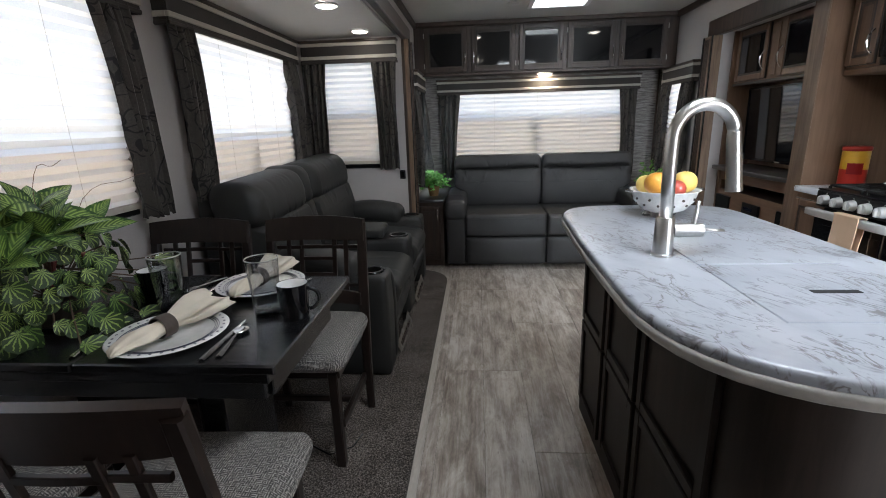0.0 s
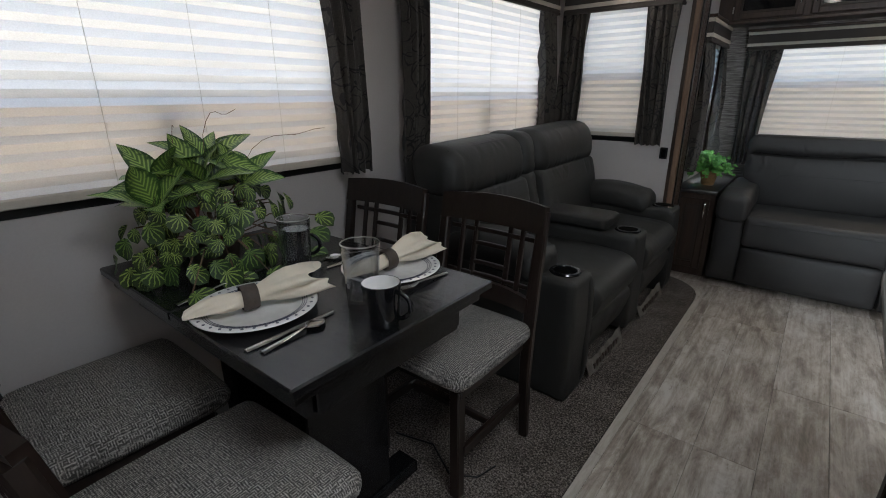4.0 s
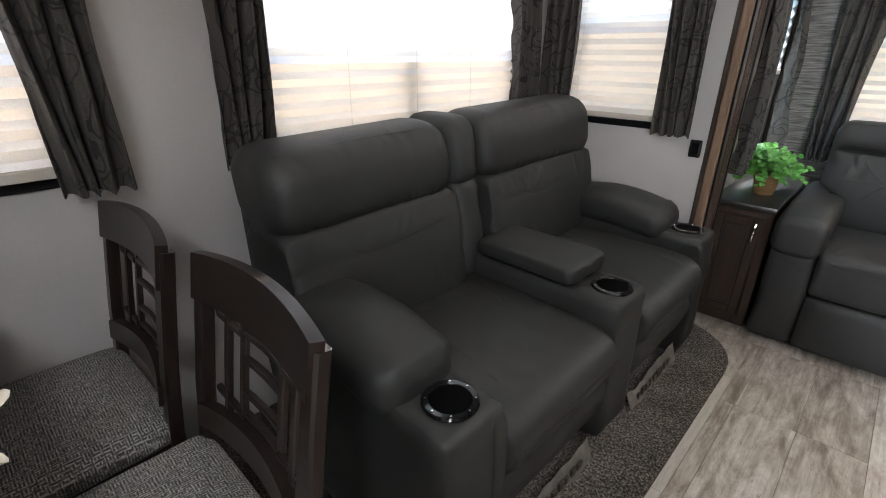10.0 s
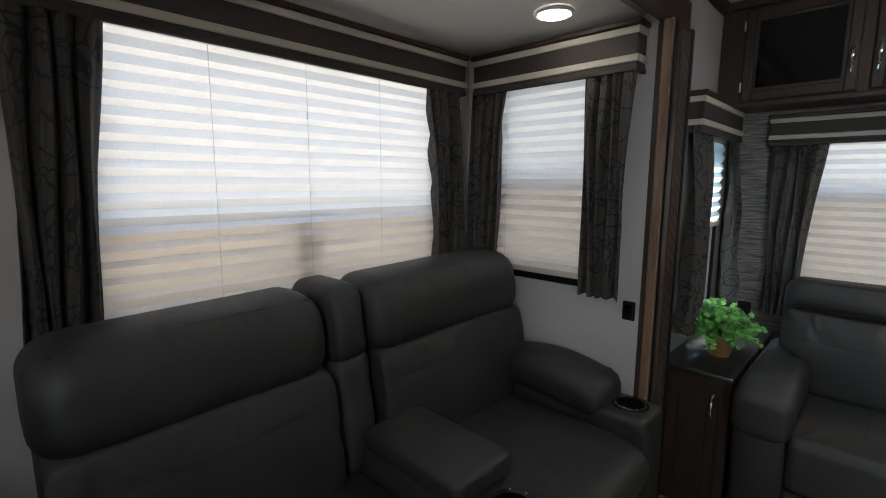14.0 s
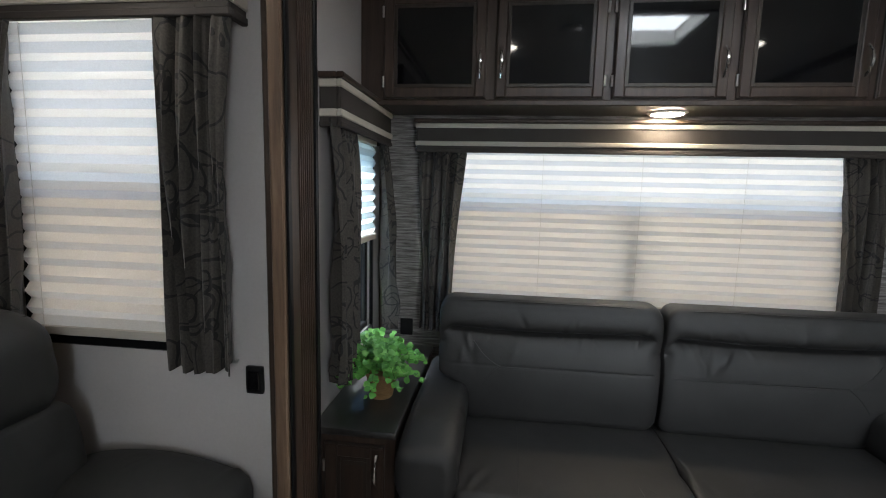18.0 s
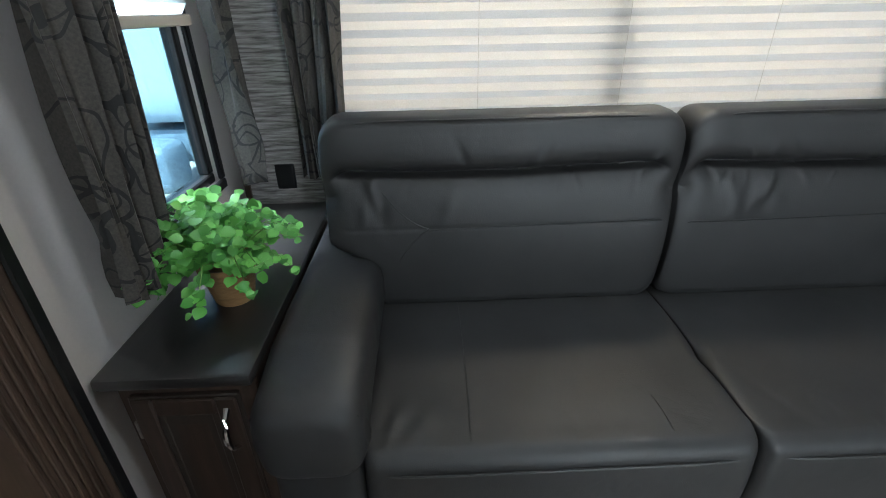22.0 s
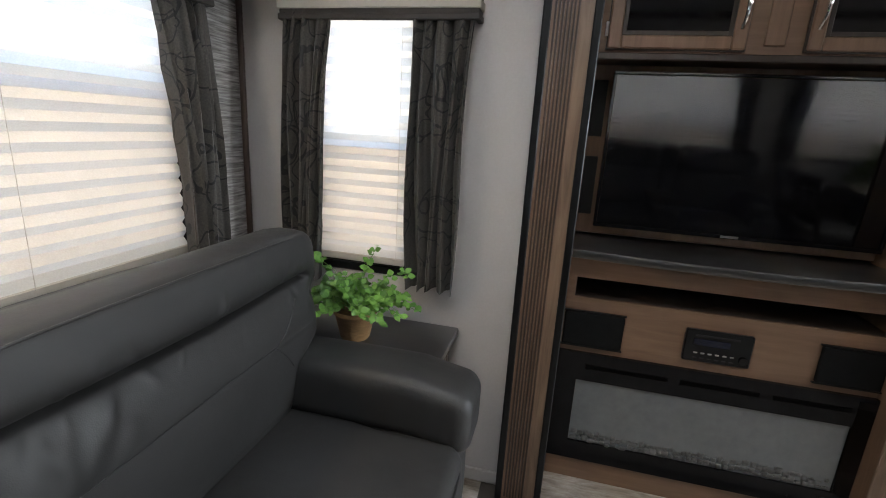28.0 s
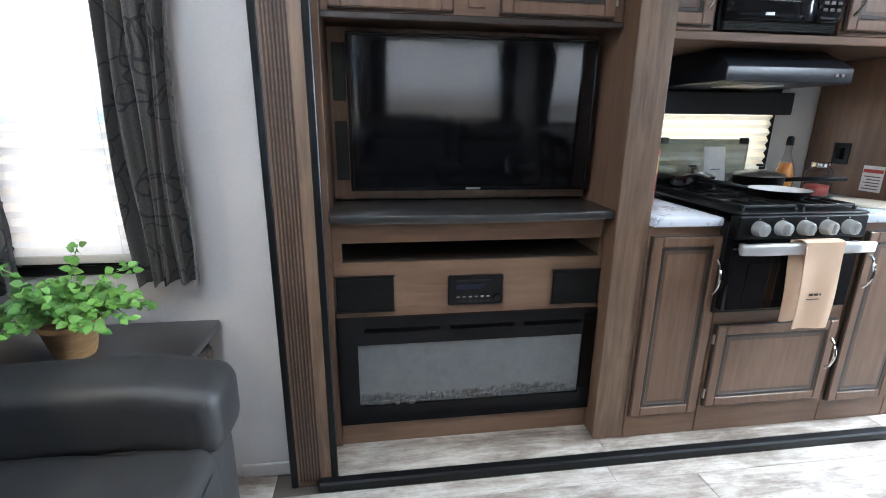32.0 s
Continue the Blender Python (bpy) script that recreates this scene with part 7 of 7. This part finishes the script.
for k in range(134):
    a = rng.uniform(-0.62 * math.pi, 0.62 * math.pi) if k % 4 else rng.uniform(0, 2 * math.pi)
    h = rng.uniform(-0.070, 0.15)
    rad_y, rad_x = 0.130 + 0.115 * rng.random(), 0.10 + 0.09 * rng.random()
    k2 = math.sqrt(max(0.1, 1 - (max(0, h) / 0.24) ** 2)) * (0.82 if k % 3 == 0 else 1.0)
    p = Vector((C.x + 0.01 + rad_x * math.cos(a) * k2, C.y + rad_y * math.sin(a) * k2, C.z + h))
    p.x = max(p.x, -0.745 + rng.random() * 0.03)
    p.z = max(p.z, TZ + 0.045)
    out = Vector((math.cos(a), math.sin(a), 0))
    face = (out + Vector((0.25 + rng.uniform(-0.4, 0.4), -0.15 + rng.uniform(-0.5, 0.5), 0.35))).normalized()
    if k % 5 == 0:
        part("vine", tube([C + Vector((0, 0, -0.03)), (C + p) / 2 + Vector((0, 0, 0.03)), p], 0.002, 4), "stem", bp)
    side = face.cross(Vector((0, 0, 1))).normalized()
    down = (Vector((0, 0, -1)) - face * Vector((0, 0, -1)).dot(face)).normalized()
    leaf_at(bp, _rnd, p, down + side * rng.uniform(-0.9, 0.9), face, 0.50 + 0.48 * rng.random())
for x, y in ((-0.56, 1.10), (-0.54, 1.17)):
    part("cane", tube([(-0.60, 1.16, TZ + 0.07), (x + 0.02, y, TZ + 0.10), (x + 0.06, y - 0.01, TZ + 0.20)], 0.007, 7), "red_stem", bp, "reddish cane")
for k, (dx, dy, h) in enumerate(((0.0, 0.03, 0.34), (0.02, 0.22, 0.27), (-0.02, -0.08, 0.30))):
    pts = [C + Vector((dx * t, dy * t + 0.10 * max(0.0, t - 0.7), h * math.sin(min(t, 1.0) * 1.35) + 0.008 * math.sin(9 * t + k))) for t in spaced(0, 1.5, 14)]
    part("tendril", tube(pts, 0.0009, 5), "stem", bp)
for dx, dy, dz in ((0.205, -0.16, -0.085), (0.20, 0.05, -0.09), (0.13, 0.25, -0.03), (0.08, 0.31, 0.0), (0.15, 0.22, -0.085), (0.17, -0.03, -0.09)):
    p = C + Vector((dx, dy, dz))
    part("vine", tube([C + Vector((0.05, 0, -0.02)), (C + p) / 2 + Vector((0.02, 0, 0.03)), p], 0.002, 4), "stem", bp)
    leaf_at(bp, _rnd, p, (0.5, 0.2, -0.25), (0.5, -0.2, 0.9), 1.05)


def small_plant(x, y, z, leaf_mat, label, seed, wide, tall, spray, leaf=1.0, pot=1.0):
    """Pot plant with a mop of small leaves."""
    r = random.Random(seed)
    ob = thing("potted_plant", (x, y, z), label, "plant", "small potted plants")
    part("pot", lathe([(0.0001, 0.002), (0.038, 0.0), (0.041, 0.006), (0.056, 0.082), (0.060, 0.084), (0.060, 0.096), (0.053, 0.094), (0.050, 0.080), (0.0001, 0.078)], 28, (x, y, z + 0.0003), pot, pot), "pot", ob, "brown woven pot", 60)
    me = leaf_mesh("small_leaf", 0.019 * leaf, 0.0088 * leaf, leaf_mat, not spray, 0.25, 2, 4)
    rest_v, rest_f = [], []
    for k in range(60):
        a, e = r.uniform(0, 2 * math.pi), 0.02 + 1.43 * ((k + 0.5) / 60)
        L = wide * (0.74 + 0.34 * r.random())
        d = Vector((math.cos(a) * math.cos(e), math.sin(a) * math.cos(e), math.sin(e) * tall))
        if spray:
            d = Vector((d.x * 0.8, d.y * 1.35, d.z * 0.85))
            if k % 14 == 4:
                d.z += 0.75
            if k % 7 == 3:
                d += Vector((-0.1, 0.85, -0.15))
        p0 = Vector((x, y, z + 0.092))
        p1 = p0 + d * L * 0.6 + Vector((0, 0, 0.036))
        p2 = p0 + d * L + Vector((0, 0, 0.012 - (0.02 if spray else 0.045) * (1.0 - e) if e < 1.0 else 0.012))
        if min(p1.x, p2.x) < 0.055:
            sh = 0.055 - min(p1.x, p2.x)
            p1.x, p2.x = p1.x + sh * 0.6, p2.x + sh
        if max(p1.x, p2.x) > RX - 0.05:
            sh = max(p1.x, p2.x) - RX + 0.05
            p1.x, p2.x = p1.x - sh * 0.6, p2.x - sh
        part("sprig", tube([p0, p1, p2], 0.0011, 4), "leaf_c", ob)
        for j in range(20):
            t = 0.28 + 0.72 * j / 19
            b = p0 * (1 - t) ** 2 + p1 * 2 * t * (1 - t) + p2 * t * t + Vector((r.uniform(-1, 1), r.uniform(-1, 1), r.uniform(-0.6, 1))) * 0.012
            side = Vector((r.uniform(-1, 1), r.uniform(-1, 1), r.uniform(-0.5, 0.3)))
            point, lie, size = d * 0.5 + side, (side.x * 0.4 + (0.2 if x < 1 else -0.5), -0.6 + side.y * 0.4, 0.8), 0.75 + 0.55 * r.random()
            if j % 2 and k % 5 < 3:
                leaf_at(ob, me, b, point, lie, size)
            else:
                ly = point.normalized()
                lx = ly.cross(Vector(lie)).normalized()
                m = Matrix((lx, ly, lx.cross(ly))).transposed()
                n0 = len(rest_v)
                rest_v += [b + m @ (w.co * size) for w in me.vertices]
                rest_f += [[n0 + i for i in f.vertices] for f in me.polygons]
    rest = bpy.data.meshes.new("foliage")
    rest.from_pydata([tuple(w) for w in rest_v], [], rest_f)
    rest.materials.append(M[leaf_mat])
    rest.shade_smooth()
    fol = new("foliage", rest)
    fol.parent = ob
    fol.matrix_parent_inverse = world_of(ob).inverted()
    fol["kind"] = "stuff"
    return ob


small_plant(0.165, 4.30, 0.616, "leaf_b", "bright green artificial plant in a brown wicker pot", 3, 0.188, 0.60, False, 1.12)
small_plant(2.145, 4.385, 0.586, "leaf_c", "fresh green artificial vine in a tan pot", 8, 0.150, 0.60, True, 1.1, 1.12)

# ---- kitchen things ----
layout["frame"] = KITCHEN_SIDE
tw = thing("tea_towel", (2.215, 2.045, 0.54), "peach tea towel hung over the oven handle", "towel")
_cl = mottled("peach_cotton", (0.62, 0.42, 0.28), (0.74, 0.54, 0.38), 6, 0.9, fine=300, bumps=0.3)


def towel_fn(x, y0, y1, z0, z1, sd):
    def fn(u, v):
        y = y0 + (y1 - y0) * u + (0.014 * (1 - v)) * math.sin(u * 3 + sd)
        z = z0 + (z1 - z0) * v
        return (x - 0.005 * math.sin(u * 7 + sd) * (1 - v) - 0.004 * math.sin(v * 5), y, z)
    return fn


part("front_fold", sheet(towel_fn(2.196, 1.968, 2.115, 0.54, 0.853, 0.4), 12, 14, 0.004), _cl, tw)
part("back_fold", sheet(towel_fn(2.241, 1.98, 2.135, 0.55, 0.853, 1.9), 12, 14, 0.004), _cl, tw)
part("top_fold", sheet(lambda u, v: (2.2185 - 0.0235 * math.cos(math.pi * v), 1.972 + 0.150 * u, 0.852 + 0.007 * math.sin(math.pi * v)), 6, 8, 0.004), _cl, tw)
for k in range(3):
    part("embroidery", box(2.1875, 2.1895, 2.018 + k * 0.02, 2.033 + k * 0.02, 0.664, 0.672, 0.0005), "ring", tw)
part("embroidery", box(2.1875, 2.1895, 2.01, 2.08, 0.650, 0.653, 0.0004), "groove", tw)

pn = thing("saucepan", (2.66, 2.00, 0.967), "black saucepan with a glass lid on the range", "pan")
part("pan_body", lathe([(0.0001, 0.0), (0.085, 0.0), (0.09, 0.006), (0.095, 0.055), (0.097, 0.056), (0.0001, 0.054)], 36, (2.66, 1.93, 0.9675)), "black", pn, "", 60)
part("lid", lathe([(0.098, 0.057), (0.09, 0.066), (0.05, 0.078), (0.0001, 0.082)], 36, (2.66, 1.93, 0.9675)), "steel", pn, "pale glass and steel lid", 60)
part("lid_knob", lathe([(0.006, 0.08), (0.006, 0.092), (0.016, 0.096), (0.016, 0.104), (0.0001, 0.106)], 18, (2.66, 1.93, 0.9675)), "black", pn)
part("handle", tube([(2.60, 1.86, 1.012), (2.54, 1.78, 1.022), (2.48, 1.70, 1.028)], 0.009, 8), "black", pn, "", 180)
fpn = thing("frying_pan", (2.44, 2.03, 0.967), "black frying pan with a pale inside on the range", "pan")
part("pan_body", lathe([(0.0001, 0.0), (0.078, 0.0), (0.108, 0.030), (0.110, 0.031), (0.1065, 0.029), (0.0775, 0.0025), (0.0001, 0.0015)], 40, (2.45, 2.02, 0.9675)), "black", fpn, "", 60)
part("inside", lathe([(0.1055, 0.0295), (0.077, 0.0045), (0.0001, 0.0035)], 40, (2.45, 2.02, 0.9675), caps=False), "white", fpn, "pale ceramic inside", 60)
part("handle", tube([(2.50, 2.115, 0.993), (2.54, 2.17, 1.006), (2.60, 2.25, 1.014)], 0.009, 8), "black", fpn, "", 180)
p2 = thing("casserole", (2.74, 2.2, 0.967), "dark low casserole with a knobbed lid on the range", "pan")
part("pan_body", lathe([(0.0001, 0.0), (0.085, 0.0), (0.09, 0.045), (0.09, 0.05), (0.05, 0.066), (0.0001, 0.07)], 36, (2.73, 2.19, 0.9675)), "black_gloss", p2, "", 60)
part("lid_knob", lathe([(0.007, 0.068), (0.007, 0.08), (0.017, 0.085), (0.015, 0.096), (0.0001, 0.098)], 18, (2.73, 2.19, 0.9675)), "black", p2)
sp = thing("instruction_card", (2.83, 2.03, 0.96), "white instruction card leaning on the glass lid", "card")
_cb = bmesh.new()
for q in ((2.826, 1.945, 0.9465), (2.826, 2.055, 0.9465), (2.840, 2.070, 1.132), (2.840, 1.965, 1.132)):
    _cb.verts.new(q)
_cb.faces.new(list(_cb.verts))
bmesh.ops.solidify(_cb, geom=list(_cb.faces), thickness=0.001)
part("card", _cb, "white", sp)
part("print", box(2.8275, 2.8285, 1.985, 2.03, 1.03, 1.034), "pattern", sp)

bt = thing("oil_bottle", (2.74, 1.72, 0.921), "clear bottle of orange peppers in oil on the worktop", "bottle")
part("bottle_glass", lathe([(0.0001, 0.0), (0.036, 0.0), (0.040, 0.01), (0.040, 0.10), (0.026, 0.15), (0.013, 0.185), (0.013, 0.225), (0.0001, 0.226)], 28, (2.76, 1.715, 0.9212)), "glass", bt, "", 180)
part("contents", lathe([(0.0001, 0.006), (0.033, 0.006), (0.036, 0.02), (0.036, 0.10), (0.022, 0.145), (0.0001, 0.146)], 24, (2.76, 1.715, 0.9212)), mottled("peppers_in_oil", (0.55, 0.13, 0.02), (0.75, 0.42, 0.08), 40, 0.4, fine=60, stretch=(1, 1, 0.3)), bt, "", 180)
part("stopper", lathe([(0.015, 0.222), (0.015, 0.25), (0.010, 0.262), (0.0001, 0.263)], 18, (2.76, 1.715, 0.9212)), "black", bt)
jr = thing("storage_jar", (2.72, 1.57, 0.921), "clear lidded jar with red sweets on the worktop", "jar")
part("jar_glass", lathe([(0.0001, 0.0), (0.048, 0.0), (0.052, 0.01), (0.052, 0.105), (0.036, 0.13), (0.0001, 0.131)], 28, (2.72, 1.575, 0.9212)), "glass", jr, "", 180)
part("contents", lathe([(0.0001, 0.006), (0.044, 0.006), (0.046, 0.02), (0.046, 0.05), (0.0001, 0.056)], 24, (2.72, 1.575, 0.9212)), mottled("red_sweets", (0.5, 0.05, 0.04), (0.7, 0.22, 0.16), 60, 0.4, fine=90), jr, "", 180)
part("jar_lid", lathe([(0.036, 0.131), (0.036, 0.148), (0.030, 0.152), (0.0001, 0.152)], 24, (2.72, 1.575, 0.9212)), "chrome", jr, "shiny steel lid")
cb = thing("round_board", (2.52, 1.60, 0.921), "pale round board with a wavy edge on the worktop", "board")
part("board", lathe([(0.0001, 0.0), (0.105, 0.0), (0.112, 0.006), (0.110, 0.012), (0.0001, 0.013)], 40, (2.50, 1.575, 0.9212)), "napkin", cb, "", 60)
cn = thing("coffee_can", (2.56, 2.535, 0.921), "red and yellow coffee can on the worktop", "can")
part("can_body", lathe([(0.0001, 0.0), (0.058, 0.0), (0.062, 0.006), (0.062, 0.095)], 32, (2.56, 2.535, 0.9212)), plain("red_print", (0.55, 0.035, 0.02), 0.3), cn, "", 60)
part("upper_band", lathe([(0.0622, 0.095), (0.0622, 0.190), (0.060, 0.196)], 32, (2.56, 2.535, 0.9212)), plain("yellow_print", (0.75, 0.42, 0.03), 0.3), cn, "yellow printed band", 60)
part("lid", lathe([(0.063, 0.194), (0.066, 0.198), (0.066, 0.212), (0.062, 0.218), (0.0001, 0.217)], 32, (2.56, 2.535, 0.9212)), plain("red_lid", (0.45, 0.03, 0.02), 0.35), cn, "red plastic lid", 60)
_lg = sheet(lambda u, v: (2.56 + 0.0632 * math.cos(radians(205 + 65 * u)), 2.535 + 0.0632 * math.sin(radians(205 + 65 * u)), 0.9212 + 0.070 + 0.06 * v), 10, 3)
part("mark", _lg, plain("dark_red_mark", (0.28, 0.01, 0.01), 0.3), cn)

layout["frame"] = Matrix()

# power cord on the carpet below the table
solid("power_cord", tube([(-0.30, 1.58, 0.020), (-0.15, 1.62, 0.020), (-0.02, 1.55, 0.013), (0.06, 1.60, 0.013), (0.08, 1.68, 0.013)], 0.004, 8), "black", "black power cord lying on the carpet", "cord", "", 180)

# ---- neighbours seen outside the narrow window ----
layout["frame"] = Matrix.Translation((-10.6, 20.5, 0)) @ Matrix.Rotation(radians(-53), 4, "Z") @ Matrix.Translation((6.4, -13.0, 0))
nb = thing("travel_trailer", (-7.0, 9.0, -0.9), "white travel trailer with teal swooshes parked outside", "trailer")
part("trailer_body", rbox(-9.2, -6.4, 5.6, 13.0, -0.35, 2.3, 0.25, 6), "white_paint", nb, "", 60)
for k in range(3):
    y = 6.9 + k * 1.9
    part("trailer_window", box(-6.41, -6.385, y, y + 0.9, 1.0, 1.6, 0.01), "smoke", nb)
for k in range(3):
    part("swoosh", sheet(lambda u, v, k=k: (-6.385, 6.2 + 5.5 * u, 0.1 + 0.28 * k + 0.5 * u * u + 0.12 * v * (1 - u)), 14, 2), "blue", nb)
for y in (8.6, 9.5):
    part("wheel", cyl((-6.60, y, -0.56), (-6.40, y, -0.56), 0.34, n=28), "black", nb)
layout["frame"] = Matrix()

fw = thing("fifth_wheel", (-1.8, 12.0, -0.9), "fifth wheel trailer with a shade-grey painted body and a slate skirt parked outside", "trailer")
part("trailer_body", rbox(-3.0, -0.6, 8.8, 15.5, 0.0, 2.35, 0.28, 8), "shaded_gel", fw, "", 60)
part("skirt", rbox(-2.92, -0.68, 8.95, 15.4, -0.42, -0.004, 0.06, 4), "grey_gel", fw, "slate grey skirt", 60)
for k in range(7):
    part("siding_seam", box(-3.006, -2.996, 9.3, 15.0, 0.25 + 0.28 * k, 0.262 + 0.28 * k), "grey_gel", fw)
part("propane_cover", rbox(-2.78, -2.20, 8.35, 8.93, -0.62, -0.08, 0.12, 6), "grey_gel", fw, "slate grey cover of the gas bottles", 60)
part("hitch", merged(box(-2.95, -2.70, 8.42, 8.60, -0.26, -0.16, 0.02), box(-2.93, -2.84, 8.44, 8.53, -0.42, -0.26, 0.02)), "black", fw)
for x in (-2.7, -0.9):
    part("landing_leg", box(x - 0.05, x + 0.05, 9.3, 9.4, -0.9, -0.40, 0.01), "black", fw)
for y in (13.2, 14.1):
    for x in (-2.98, -0.86):
        part("wheel", cyl((x, y, -0.56), (x + 0.22, y, -0.56), 0.34, n=28), "black", fw)

# ---- floor planks ----
FLOOR = bpy.data.objects["floor"]
KFLOOR = bpy.data.objects["floor_kitchen_slide"]
_cache = {}


def plank(parent, x0, x1, y0, y1, z, mat="plank"):
    key = (round(x1 - x0, 4), round(y1 - y0, 4), mat)
    if key not in _cache:
        _cache[key] = mesh_of("plank", box(0.0006, key[0] - 0.0006, 0.0006, key[1] - 0.0006, -0.004, 0.0, 0.0012), mat)
    ob = new("plank", _cache[key])
    ob.parent = parent
    ob.matrix_basis = Matrix.Translation((x0, y0, z))


def planks(parent, x0, x1, y0, y1, z, w, length, seed, first=0.0):
    r = random.Random(seed)
    x = x0
    k = 0
    while x < x1 - 0.004:
        xe = min(x1, x + (w if (k or not first) else first))
        y = y0 - r.choice((0.15, 0.45, 0.75, 1.05))
        while y < y1:
            a, b = max(y, y0), min(y + length, y1)
            if b - a > 0.02:
                plank(parent, x, xe, a, b, z)
            y += length
        x, k = xe, k + 1


# a pale strip of cut planks runs along the carpet, as far as its rounded corner
for y0, y1 in ((FRONT, -0.02), (-0.02, 0.80), (0.80, 1.97), (1.97, 2.86), (2.86, 3.622)):
    plank(FLOOR, 0.311, 0.345, y0, y1, 0.0, "strip")
for x0, x1 in ((0.0, 0.152), (0.152, 0.345)):
    plank(FLOOR, x0, x1, 3.622, 3.968, 0.0)
planks(FLOOR, 0.345, 2.2305, FRONT, 3.968, 0.0, 0.196, 1.22, 11, 0.05)
planks(FLOOR, 0.0, 2.34, 3.970, REAR, 0.0, 0.196, 1.22, 14, 0.18)
planks(KFLOOR, 2.27, KX - 0.002, KF, KY, 0.0285, 0.186, 1.16, 17)
